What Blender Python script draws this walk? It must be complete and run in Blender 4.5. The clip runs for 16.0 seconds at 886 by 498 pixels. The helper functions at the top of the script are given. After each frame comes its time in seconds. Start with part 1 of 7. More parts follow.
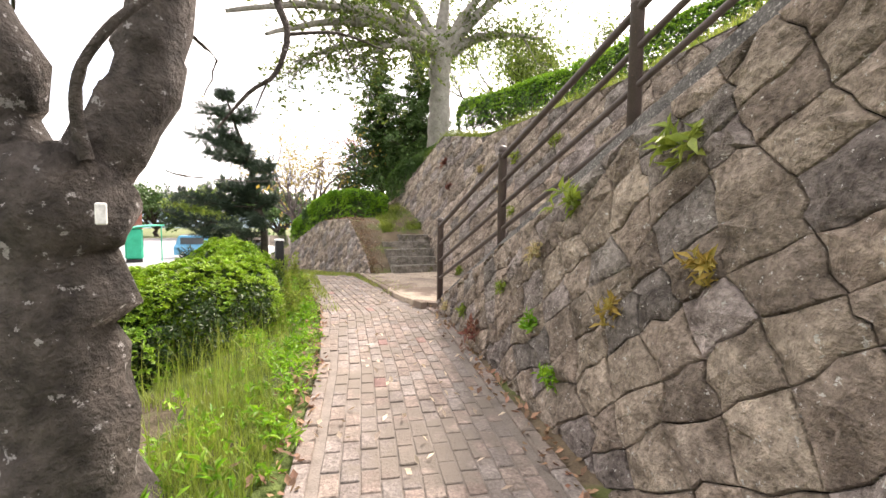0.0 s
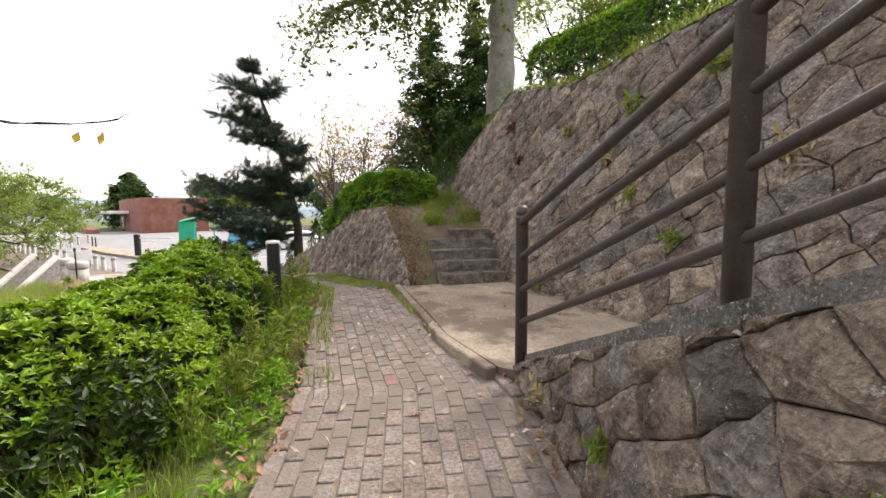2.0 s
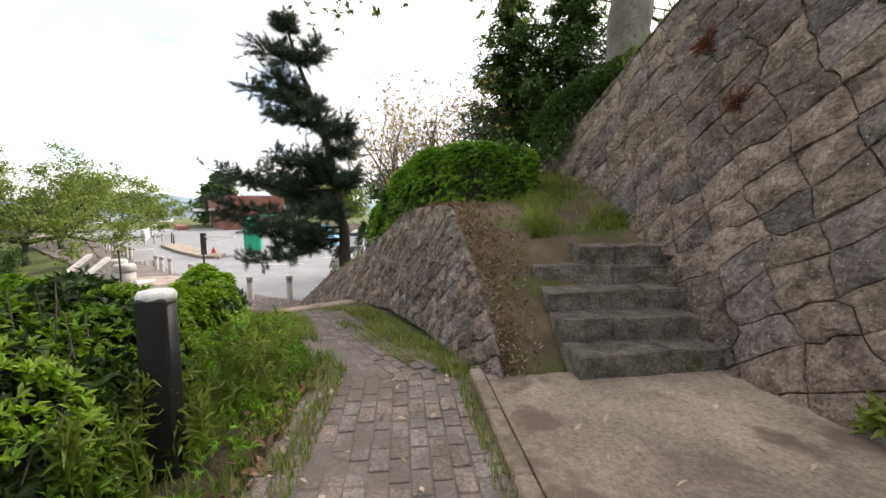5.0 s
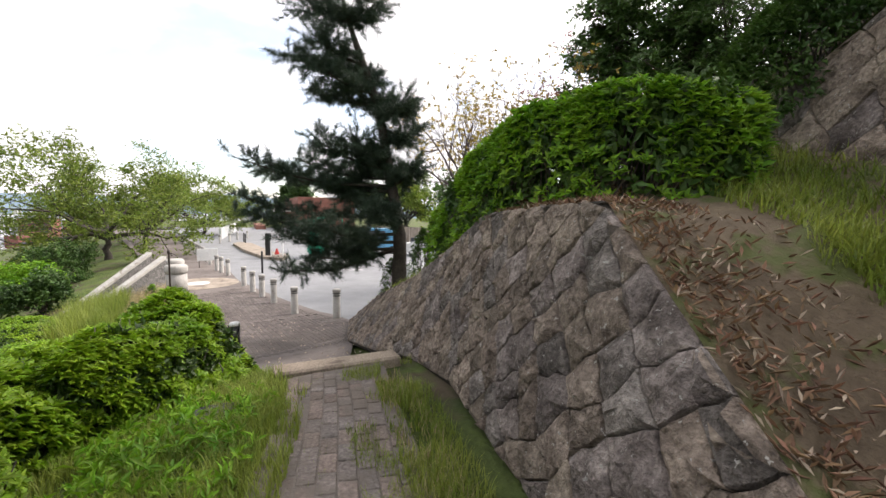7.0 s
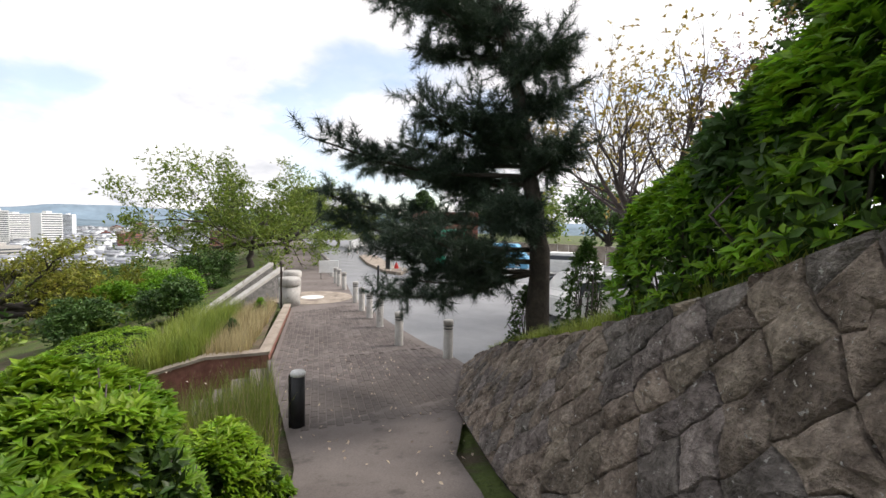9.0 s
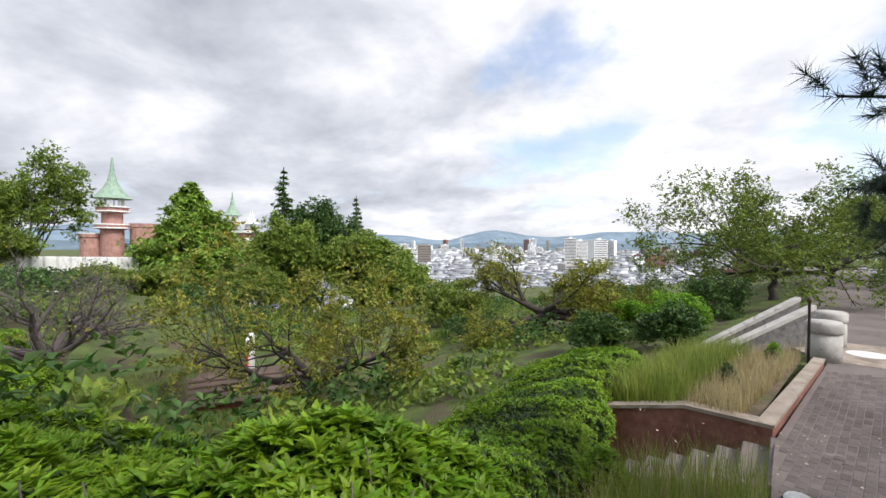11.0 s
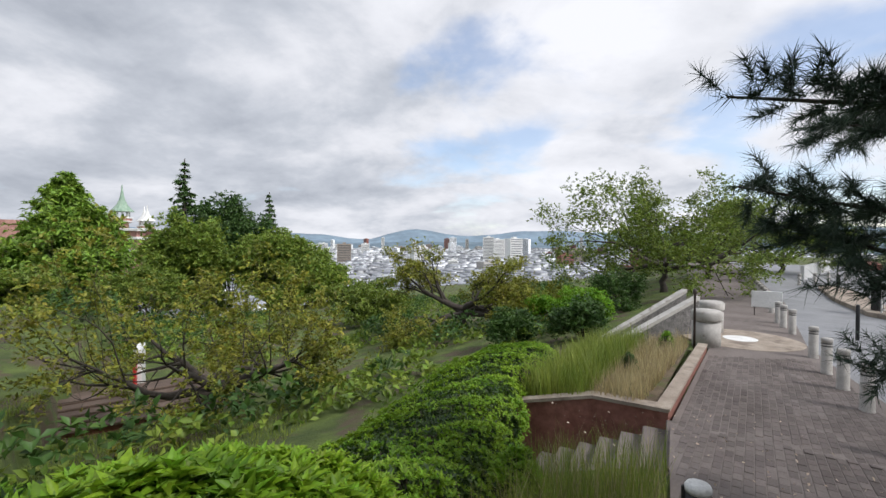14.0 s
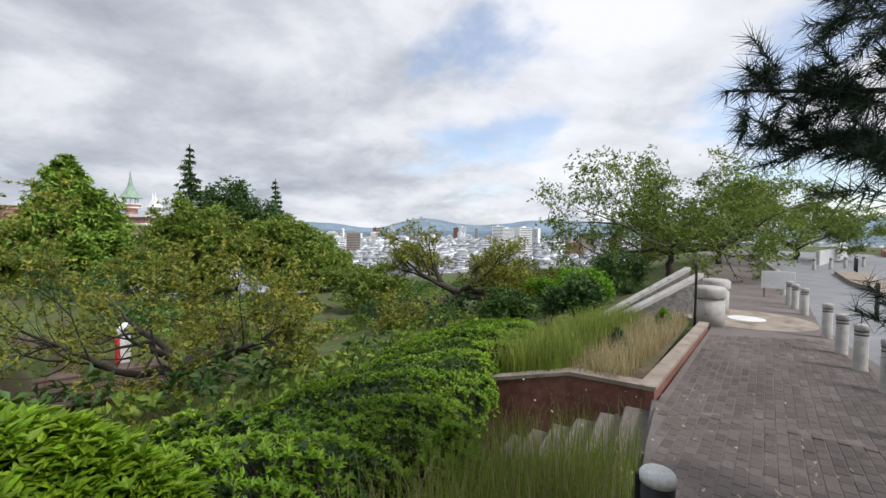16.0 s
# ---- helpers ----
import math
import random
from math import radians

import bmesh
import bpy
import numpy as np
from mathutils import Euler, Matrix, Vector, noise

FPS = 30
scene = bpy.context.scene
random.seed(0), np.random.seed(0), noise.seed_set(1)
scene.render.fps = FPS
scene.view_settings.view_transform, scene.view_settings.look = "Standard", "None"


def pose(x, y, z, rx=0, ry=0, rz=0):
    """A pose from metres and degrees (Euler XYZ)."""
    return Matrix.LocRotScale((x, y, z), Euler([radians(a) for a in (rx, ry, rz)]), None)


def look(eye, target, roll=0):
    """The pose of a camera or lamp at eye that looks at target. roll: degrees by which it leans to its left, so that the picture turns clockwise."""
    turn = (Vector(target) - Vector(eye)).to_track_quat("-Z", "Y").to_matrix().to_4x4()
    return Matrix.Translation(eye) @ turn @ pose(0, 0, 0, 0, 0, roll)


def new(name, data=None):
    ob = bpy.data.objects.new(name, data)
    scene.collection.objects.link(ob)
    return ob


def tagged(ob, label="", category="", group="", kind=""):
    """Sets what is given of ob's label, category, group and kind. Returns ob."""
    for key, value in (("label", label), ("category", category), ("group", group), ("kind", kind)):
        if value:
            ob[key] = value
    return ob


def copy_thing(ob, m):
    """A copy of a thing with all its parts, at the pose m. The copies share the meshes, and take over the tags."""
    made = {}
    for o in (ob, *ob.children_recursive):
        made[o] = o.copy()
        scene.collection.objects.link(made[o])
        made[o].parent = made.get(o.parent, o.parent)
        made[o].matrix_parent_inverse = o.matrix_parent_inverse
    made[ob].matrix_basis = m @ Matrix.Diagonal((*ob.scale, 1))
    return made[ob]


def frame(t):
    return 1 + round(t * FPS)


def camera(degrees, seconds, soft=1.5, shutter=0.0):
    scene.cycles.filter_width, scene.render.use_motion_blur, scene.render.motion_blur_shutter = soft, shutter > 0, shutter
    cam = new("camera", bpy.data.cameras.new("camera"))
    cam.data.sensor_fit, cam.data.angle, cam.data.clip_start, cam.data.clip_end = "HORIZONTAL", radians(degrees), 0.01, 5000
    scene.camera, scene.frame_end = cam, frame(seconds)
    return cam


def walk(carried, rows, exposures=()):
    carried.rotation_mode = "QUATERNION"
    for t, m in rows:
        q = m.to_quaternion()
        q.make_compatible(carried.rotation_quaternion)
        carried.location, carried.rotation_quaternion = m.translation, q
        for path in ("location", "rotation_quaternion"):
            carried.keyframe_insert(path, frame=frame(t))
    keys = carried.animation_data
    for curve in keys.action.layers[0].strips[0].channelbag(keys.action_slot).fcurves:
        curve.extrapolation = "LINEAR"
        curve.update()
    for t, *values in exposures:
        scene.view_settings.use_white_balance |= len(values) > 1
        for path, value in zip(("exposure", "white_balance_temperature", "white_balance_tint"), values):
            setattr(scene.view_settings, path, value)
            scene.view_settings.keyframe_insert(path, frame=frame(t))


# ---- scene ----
cam = camera(92.2, 16.0)
PATH = [
    (0, (0.166, -1.786, 1.703), (0.148, 0.209, 1.575), 0.5),
    (0.5, (0.13, -1.037, 1.697), (0.069, 0.957, 1.567), 0.5),
    (1, (0.061, -0.312, 1.717), (-0.043, 1.68, 1.573), 0.4),
    (1.5, (0.025, 0.461, 1.735), (-0.155, 2.446, 1.575), 0.2),
    (2, (-0.069, 1.214, 1.749), (-0.35, 3.185, 1.559), -0.5),
    (2.5, (-0.23, 1.963, 1.764), (-0.601, 3.917, 1.554), -0.7),
    (3, (-0.399, 2.655, 1.765), (-0.852, 4.591, 1.546), -0.7),
    (3.5, (-0.578, 3.358, 1.791), (-1.105, 5.274, 1.568), -1.3),
    (3.7, (-0.645, 3.634, 1.801), (-1.194, 5.545, 1.581), -1.4),
    (5.8, (-1.391, 5.769, 1.727), (-2.056, 7.646, 1.54), 0.3),
    (6, (-1.493, 6.062, 1.743), (-2.191, 7.927, 1.56), 0.4),
    (6.5, (-1.819, 6.744, 1.723), (-2.602, 8.575, 1.537), 0.4),
    (7, (-2.241, 7.438, 1.707), (-3.135, 9.218, 1.53), 0.6),
    (7.5, (-2.683, 8.05, 1.66), (-3.685, 9.773, 1.499), 0.7),
    (8, (-3.187, 8.674, 1.596), (-4.275, 10.347, 1.454), 0.7),
    (8.2, (-3.385, 8.937, 1.567), (-4.507, 10.588, 1.437), 0.8),
    (10.3, (-4.924, 10.65, 1.511), (-6.868, 11.104, 1.397), -0.2),
    (10.5, (-5.056, 10.694, 1.514), (-7.045, 10.875, 1.41), -0.5),
    (11, (-5.238, 10.775, 1.509), (-7.16, 10.224, 1.479), 0.4),
    (11.5, (-5.273, 10.725, 1.496), (-6.954, 9.643, 1.516), 0.5),
    (12, (-5.284, 10.711, 1.495), (-6.785, 9.389, 1.54), 0.7),
    (12.5, (-5.303, 10.7, 1.494), (-6.818, 9.396, 1.527), 0.4),
    (13, (-5.346, 10.736, 1.48), (-7.066, 9.716, 1.483), 0.3),
    (13.5, (-5.437, 10.751, 1.474), (-7.361, 10.206, 1.449), 0.3),
    (13.8, (-5.517, 10.776, 1.476), (-7.493, 10.47, 1.431), 0.1),
    (14, (-5.584, 10.824, 1.474), (-7.574, 10.634, 1.441), 0.3),
    (14.5, (-5.781, 11.049, 1.425), (-7.779, 10.973, 1.384), 0.2),
    (15, (-5.874, 11.04, 1.319), (-7.872, 10.953, 1.265), 0.4),
    (15.5, (-6.127, 11.234, 1.184), (-8.12, 11.085, 1.109), 0.3),
    (16, (-6.532, 11.525, 0.963), (-8.517, 11.292, 0.879), 0.5),
]
walk(cam, [(t, look(eye, target, roll)) for t, eye, target, roll in PATH],
     [(0, 2.15, 7300, 17), (1.0, 2.05, 7300, 17), (1.5, 1.7, 7200, 17), (2.5, 1.25, 7100, 16), (3.5, 1.05, 7000, 16), (6, 1.2, 6900, 15), (7, 1.12, 6850, 15), (8.2, 0.82, 6800, 13),
      (10.3, 0.68, 6450, 13), (11, 0.58, 6400, 13), (12, 0.42, 6350, 13), (14.5, 0.3, 6300, 12), (16, 0.32, 6300, 12)])

# ---- world, sun, light ----
SUN_EL, SUN_AZ = 46.0, 62.0      # elevation; bearing of the sun, counted from +x towards +y


def build_world():
    w = bpy.data.worlds.new("sky")
    scene.world = w
    w.use_nodes = True
    nt = w.node_tree
    nt.nodes.clear()
    n, l = nt.nodes, nt.links
    out = n.new("ShaderNodeOutputWorld")
    bg = n.new("ShaderNodeBackground")
    sky = n.new("ShaderNodeTexSky")
    sky.sky_type = "NISHITA"
    sky.sun_disc = False
    sky.sun_elevation = radians(SUN_EL)
    sky.sun_rotation = radians(90 - SUN_AZ)
    sky.air_density, sky.dust_density = 1.0, 0.3
    tc = n.new("ShaderNodeTexCoord")
    # clouds lie on a flat layer: direction divided by its height
    sep = n.new("ShaderNodeSeparateXYZ")
    l.new(tc.outputs["Generated"], sep.inputs[0])
    up = n.new("ShaderNodeMath"); up.operation = "MAXIMUM"; up.inputs[1].default_value = 0.0
    l.new(sep.outputs["Z"], up.inputs[0])
    hgt = n.new("ShaderNodeMath"); hgt.operation = "ADD"; hgt.inputs[1].default_value = 0.34
    l.new(up.outputs[0], hgt.inputs[0])
    div = n.new("ShaderNodeVectorMath"); div.operation = "DIVIDE"
    cmb = n.new("ShaderNodeCombineXYZ")
    for k in range(3):
        l.new(hgt.outputs[0], cmb.inputs[k])
    l.new(tc.outputs["Generated"], div.inputs[0])
    l.new(cmb.outputs[0], div.inputs[1])
    mp = n.new("ShaderNodeMapping")
    mp.inputs["Location"].default_value = CLOUD_SHIFT
    mp.inputs["Scale"].default_value = (1.15, 1.0, 0.6)
    l.new(div.outputs[0], mp.inputs[0])
    cover = n.new("ShaderNodeTexNoise")
    cover.inputs["Scale"].default_value = 1.7
    cover.inputs["Detail"].default_value = 7
    cover.inputs["Roughness"].default_value = 0.52
    cover.inputs["Distortion"].default_value = 0.25
    l.new(mp.outputs[0], cover.inputs["Vector"])
    mask = n.new("ShaderNodeMapRange"); mask.interpolation_type = "SMOOTHSTEP"
    mask.inputs["From Min"].default_value = 0.33
    mask.inputs["From Max"].default_value = 0.50
    mask.inputs["To Min"].default_value = 0.34
    gap = None
    for way, lo, hi, amount in (((-0.957, 0.02, 0.285), 0.945, 1.0, -0.24), ((-0.80, 0.56, 0.21), 0.90, 1.0, -0.22), ((-0.956, 0.007, 0.292), 0.2, 0.95, 0.14)):
        dt = n.new("ShaderNodeVectorMath"); dt.operation = "DOT_PRODUCT"; dt.inputs[1].default_value = way
        l.new(tc.outputs["Generated"], dt.inputs[0])
        mr = n.new("ShaderNodeMapRange"); mr.interpolation_type = "SMOOTHSTEP"
        mr.inputs["From Min"].default_value, mr.inputs["From Max"].default_value = lo, hi
        mr.inputs["To Min"].default_value, mr.inputs["To Max"].default_value = 0.0, amount
        l.new(dt.outputs["Value"], mr.inputs["Value"])
        ad = n.new("ShaderNodeMath"); ad.operation = "ADD"
        l.new(gap.outputs[0] if gap else cover.outputs["Fac"], ad.inputs[0])
        l.new(mr.outputs[0], ad.inputs[1])
        gap = ad
    l.new(gap.outputs[0], mask.inputs["Value"])
    shade = n.new("ShaderNodeTexNoise")
    shade.inputs["Scale"].default_value = 1.9
    shade.inputs["Detail"].default_value = 8
    shade.inputs["Roughness"].default_value = 0.58
    shade.inputs["Distortion"].default_value = 0.15
    l.new(mp.outputs[0], shade.inputs["Vector"])
    ramp = n.new("ShaderNodeValToRGB")
    ramp.color_ramp.elements[0].position = 0.20
    ramp.color_ramp.elements[0].color = (0.31, 0.335, 0.375, 1)
    ramp.color_ramp.elements[1].position = 0.70
    ramp.color_ramp.elements[1].color = (0.78, 0.785, 0.80, 1)
    for at, c in ((0.40, (0.48, 0.505, 0.54, 1)), (0.54, (0.66, 0.67, 0.69, 1))):
        ramp.color_ramp.elements.new(at).color = c
    dk = n.new("ShaderNodeVectorMath"); dk.operation = "DOT_PRODUCT"; dk.inputs[1].default_value = (-0.42, -0.83, 0.36)
    l.new(tc.outputs["Generated"], dk.inputs[0])
    dm = n.new("ShaderNodeMapRange"); dm.interpolation_type = "SMOOTHSTEP"
    dm.inputs["From Min"].default_value, dm.inputs["From Max"].default_value = 0.30, 0.95
    dm.inputs["To Min"].default_value, dm.inputs["To Max"].default_value = 0.06, -0.11
    l.new(dk.outputs["Value"], dm.inputs["Value"])
    sa = n.new("ShaderNodeMath"); sa.operation = "ADD"
    l.new(shade.outputs["Fac"], sa.inputs[0]); l.new(dm.outputs[0], sa.inputs[1])
    l.new(sa.outputs[0], ramp.inputs[0])
    # thicker, whiter cloud towards the north-east, where the sun lights it
    dot = n.new("ShaderNodeVectorMath"); dot.operation = "DOT_PRODUCT"
    dot.inputs[1].default_value = (0.45, 0.88, 0.1)
    l.new(tc.outputs["Generated"], dot.inputs[0])
    glow = n.new("ShaderNodeMapRange"); glow.interpolation_type = "SMOOTHSTEP"
    glow.inputs["From Min"].default_value = 0.55
    glow.inputs["From Max"].default_value = 0.95
    l.new(dot.outputs["Value"], glow.inputs["Value"])
    white = n.new("ShaderNodeMixRGB"); white.inputs[2].default_value = (1.2, 1.22, 1.25, 1)
    l.new(glow.outputs[0], white.inputs[0])
    l.new(ramp.outputs[0], white.inputs[1])
    skys = n.new("ShaderNodeMixRGB"); skys.blend_type = "MULTIPLY"; skys.inputs[0].default_value = 1
    skys.inputs[2].default_value = (SKY, SKY, SKY, 1)
    l.new(sky.outputs[0], skys.inputs[1])
    thick = n.new("ShaderNodeMath"); thick.operation = "MAXIMUM"
    l.new(mask.outputs[0], thick.inputs[0])
    l.new(glow.outputs[0], thick.inputs[1])
    mix = n.new("ShaderNodeMixRGB")
    l.new(thick.outputs[0], mix.inputs[0])
    l.new(skys.outputs[0], mix.inputs[1])
    l.new(white.outputs[0], mix.inputs[2])
    l.new(mix.outputs[0], bg.inputs["Color"])
    bg.inputs["Strength"].default_value = 1.0
    l.new(bg.outputs[0], out.inputs[0])


SKY = 0.15
CLOUD_SHIFT = (3.1, 1.7, 0.4)
build_world()
sun = new("sun", bpy.data.lights.new("sun", "SUN"))
sun.data.energy = 2.3
sun.data.angle = radians(15)
sun.data.color = (1.0, 0.96, 0.9)
a, e = radians(SUN_AZ), radians(SUN_EL)
sun.matrix_world = look((40 * math.cos(a), 40 * math.sin(a), 40 * math.tan(e)), (0, 0, 0))

# ---- materials ----
RNG = np.random.default_rng(7)


def mat(name, c1, c2, scale=4.0, rough=0.8, bump=0.3, fine=40.0, metal=0.0, vary=0.0, spots=None, island=False, detail=6, trans=0.0, spec=0.4, deep=0.02, grain=0.28, tint=None, chips=0.0):
    """Two-scale procedural surface: broad stains between c1 and c2, fine grain in the relief, and per-object variation."""
    m = bpy.data.materials.new(name)
    m.use_nodes = True
    nt = m.node_tree
    n, l = nt.nodes, nt.links
    b = n["Principled BSDF"]
    b.inputs["Roughness"].default_value = rough
    b.inputs["Metallic"].default_value = metal
    b.inputs["Specular IOR Level"].default_value = spec
    tc = n.new("ShaderNodeTexCoord")
    geo = n.new("ShaderNodeNewGeometry")
    pos = geo.outputs["Position"]
    n1 = n.new("ShaderNodeTexNoise")
    n1.inputs["Scale"].default_value = scale
    n1.inputs["Detail"].default_value = detail
    n1.inputs["Roughness"].default_value = 0.6
    l.new(pos, n1.inputs["Vector"])
    n2 = n.new("ShaderNodeTexNoise")
    n2.inputs["Scale"].default_value = fine
    n2.inputs["Detail"].default_value = 5
    n2.inputs["Roughness"].default_value = 0.65
    l.new(pos, n2.inputs["Vector"])
    r1 = n.new("ShaderNodeValToRGB")
    r1.color_ramp.elements[0].position, r1.color_ramp.elements[1].position = 0.32, 0.68
    r1.color_ramp.elements[0].color, r1.color_ramp.elements[1].color = (*c1, 1), (*c2, 1)
    l.new(n1.outputs["Fac"], r1.inputs[0])
    col = r1.outputs[0]
    gr = n.new("ShaderNodeMapRange")
    gr.inputs["From Min"].default_value, gr.inputs["From Max"].default_value = 0.25, 0.75
    gr.inputs["To Min"].default_value, gr.inputs["To Max"].default_value = 1 - grain, 1 + grain
    l.new(n2.outputs["Fac"], gr.inputs["Value"])
    mg = n.new("ShaderNodeVectorMath"); mg.operation = "SCALE"
    l.new(col, mg.inputs[0]); l.new(gr.outputs[0], mg.inputs["Scale"])
    col = mg.outputs[0]
    if vary:
        src = geo.outputs["Random Per Island"]
        if not island:
            oi = n.new("ShaderNodeObjectInfo")
            src = oi.outputs["Random"]
        hs = n.new("ShaderNodeHueSaturation")
        v = n.new("ShaderNodeMapRange")
        v.inputs["To Min"].default_value, v.inputs["To Max"].default_value = 1 - vary, 1 + vary
        l.new(src, v.inputs["Value"]); l.new(v.outputs[0], hs.inputs["Value"])
        h = n.new("ShaderNodeMath"); h.operation = "MULTIPLY"; h.inputs[1].default_value = 7.31
        l.new(src, h.inputs[0])
        fr = n.new("ShaderNodeMath"); fr.operation = "FRACT"; l.new(h.outputs[0], fr.inputs[0])
        hm = n.new("ShaderNodeMapRange")
        hm.inputs["To Min"].default_value, hm.inputs["To Max"].default_value = 0.5 - 0.05 * min(vary, 0.6), 0.5 + 0.03 * min(vary, 0.6)
        l.new(fr.outputs[0], hm.inputs["Value"]); l.new(hm.outputs[0], hs.inputs["Hue"])
        l.new(col, hs.inputs["Color"])
        col = hs.outputs[0]
        if tint:
            # each piece leans towards one of several rock or clay colours
            tr_ = n.new("ShaderNodeValToRGB")
            tr_.color_ramp.interpolation = "CONSTANT"
            tr_.color_ramp.elements[0].color = (*tint[0], 1)
            tr_.color_ramp.elements[1].position = 1 / len(tint)
            tr_.color_ramp.elements[1].color = (*tint[1], 1)
            for i_, c_ in enumerate(tint[2:]):
                tr_.color_ramp.elements.new((i_ + 2) / len(tint)).color = (*c_, 1)
            l.new(fr.outputs[0], tr_.inputs[0])
            tm = n.new("ShaderNodeMixRGB"); tm.blend_type = "MULTIPLY"; tm.inputs[0].default_value = 1.0
            l.new(col, tm.inputs[1]); l.new(tr_.outputs[0], tm.inputs[2])
            col = tm.outputs[0]
    if spots:
        sc, lo, hi, c3 = spots
        n3 = n.new("ShaderNodeTexNoise")
        n3.inputs["Scale"].default_value = sc
        n3.inputs["Detail"].default_value = 4
        n3.inputs["Roughness"].default_value = 0.7
        l.new(pos, n3.inputs["Vector"])
        mr = n.new("ShaderNodeMapRange"); mr.interpolation_type = "SMOOTHSTEP"
        mr.inputs["From Min"].default_value, mr.inputs["From Max"].default_value = lo, hi
        l.new(n3.outputs["Fac"], mr.inputs["Value"])
        mx = n.new("ShaderNodeMixRGB"); mx.inputs[2].default_value = (*c3, 1)
        l.new(mr.outputs[0], mx.inputs[0]); l.new(col, mx.inputs[1])
        col = mx.outputs[0]
    l.new(col, b.inputs["Base Color"])
    if bump:
        bp = n.new("ShaderNodeBump")
        bp.inputs["Strength"].default_value = bump
        bp.inputs["Distance"].default_value = deep
        ad = n.new("ShaderNodeMath"); ad.operation = "MULTIPLY_ADD"
        ad.inputs[1].default_value = 0.6
        l.new(n1.outputs["Fac"], ad.inputs[0]); l.new(n2.outputs["Fac"], ad.inputs[2])
        hgt_ = ad.outputs[0]
        if chips:
            # broken facets: cells of uneven height, and fine pitting
            vo = n.new("ShaderNodeTexVoronoi")
            vo.inputs["Scale"].default_value = 13.0
            wob_ = n.new("ShaderNodeVectorMath"); wob_.operation = "MULTIPLY_ADD"
            wob_.inputs[1].default_value = (0.12, 0.12, 0.12)
            l.new(n1.outputs["Color"], wob_.inputs[0]); l.new(pos, wob_.inputs[2])
            l.new(wob_.outputs[0], vo.inputs["Vector"])
            n4 = n.new("ShaderNodeTexNoise")
            n4.inputs["Scale"].default_value = 110.0
            n4.inputs["Detail"].default_value = 3
            l.new(pos, n4.inputs["Vector"])
            c1_ = n.new("ShaderNodeMath"); c1_.operation = "MULTIPLY_ADD"; c1_.inputs[1].default_value = chips
            l.new(vo.outputs["Distance"], c1_.inputs[0]); l.new(hgt_, c1_.inputs[2])
            c2_ = n.new("ShaderNodeMath"); c2_.operation = "MULTIPLY_ADD"; c2_.inputs[1].default_value = 0.35
            l.new(n4.outputs["Fac"], c2_.inputs[0]); l.new(c1_.outputs[0], c2_.inputs[2])
            hgt_ = c2_.outputs[0]
        l.new(hgt_, bp.inputs["Height"])
        l.new(bp.outputs[0], b.inputs["Normal"])
    if trans:
        # thin leaf: some light passes through
        tr = n.new("ShaderNodeBsdfTranslucent")
        l.new(col, tr.inputs["Color"])
        ms = n.new("ShaderNodeMixShader"); ms.inputs[0].default_value = trans
        l.new(b.outputs[0], ms.inputs[1]); l.new(tr.outputs[0], ms.inputs[2])
        l.new(ms.outputs[0], n["Material Output"].inputs[0])
    return m


def leafmat(name, c1, c2, trans=0.35, vary=0.35, rough=0.5):
    return mat(name, c1, c2, scale=1.3, rough=rough, bump=0.0, fine=60, vary=vary, island=True, trans=trans, detail=3)


STONE = dict(c1=(0.125, 0.106, 0.09), c2=(0.40, 0.352, 0.305), scale=6, rough=0.92, bump=1.0, fine=34, vary=0.30, spots=(30, 0.63, 0.66, (0.55, 0.53, 0.49)), spec=0.25, deep=0.05, detail=12, grain=0.6,
             tint=((1.06, 1.0, 0.93), (0.96, 0.95, 1.0), (1.03, 0.97, 0.92), (0.88, 0.89, 0.94), (1.10, 1.03, 0.97)), chips=0.9)
M_STONE = mat("andesite_stone", **STONE)
M_STONEJ = mat("andesite_stone_joined", island=True, **STONE)
# soil taken nearly to black, with the joints' shade in its colour
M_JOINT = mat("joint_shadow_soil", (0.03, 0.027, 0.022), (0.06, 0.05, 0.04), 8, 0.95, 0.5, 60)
M_BRICK = mat("paver_brick", (0.172, 0.147, 0.132), (0.30, 0.262, 0.238), 5.0, 0.92, 0.8, 45, vary=0.14, spots=(1.6, 0.47, 0.62, (0.19, 0.162, 0.138)), spec=0.25, grain=0.55, detail=9, tint=((1, 1, 1), (1.06, 0.98, 0.94), (0.94, 0.95, 0.96), (1.0, 0.94, 0.9)))
M_REDBRICK = mat("red_paver_brick", (0.19, 0.115, 0.10), (0.29, 0.19, 0.165), 6.0, 0.92, 0.6, 60, vary=0.2, grain=0.5)
M_PLAZA = mat("plaza_paver", (0.105, 0.088, 0.08), (0.165, 0.142, 0.132), 1.2, 0.9, 0.4, 60, vary=0.2, island=True, spec=0.25)
M_SAND = mat("joint_sand", (0.15, 0.127, 0.11), (0.23, 0.20, 0.175), 6, 0.95, 0.5, 80)
M_RAMP = mat("worn_ramp_concrete", (0.15, 0.128, 0.118), (0.215, 0.187, 0.172), 0.9, 0.92, 0.3, 60, spots=(2.5, 0.55, 0.7, (0.12, 0.105, 0.095)), spec=0.2)
M_CONC = mat("weathered_concrete", (0.25, 0.205, 0.165), (0.40, 0.345, 0.285), 2.2, 0.9, 0.4, 50, spots=(1.3, 0.50, 0.66, (0.20, 0.165, 0.135)), spec=0.25)
M_LANDING = mat("stained_landing_concrete", (0.21, 0.168, 0.138), (0.42, 0.35, 0.275), 1.3, 0.92, 0.5, 45, spots=(1.1, 0.48, 0.60, (0.17, 0.13, 0.105)), spec=0.25, grain=0.45, detail=10)
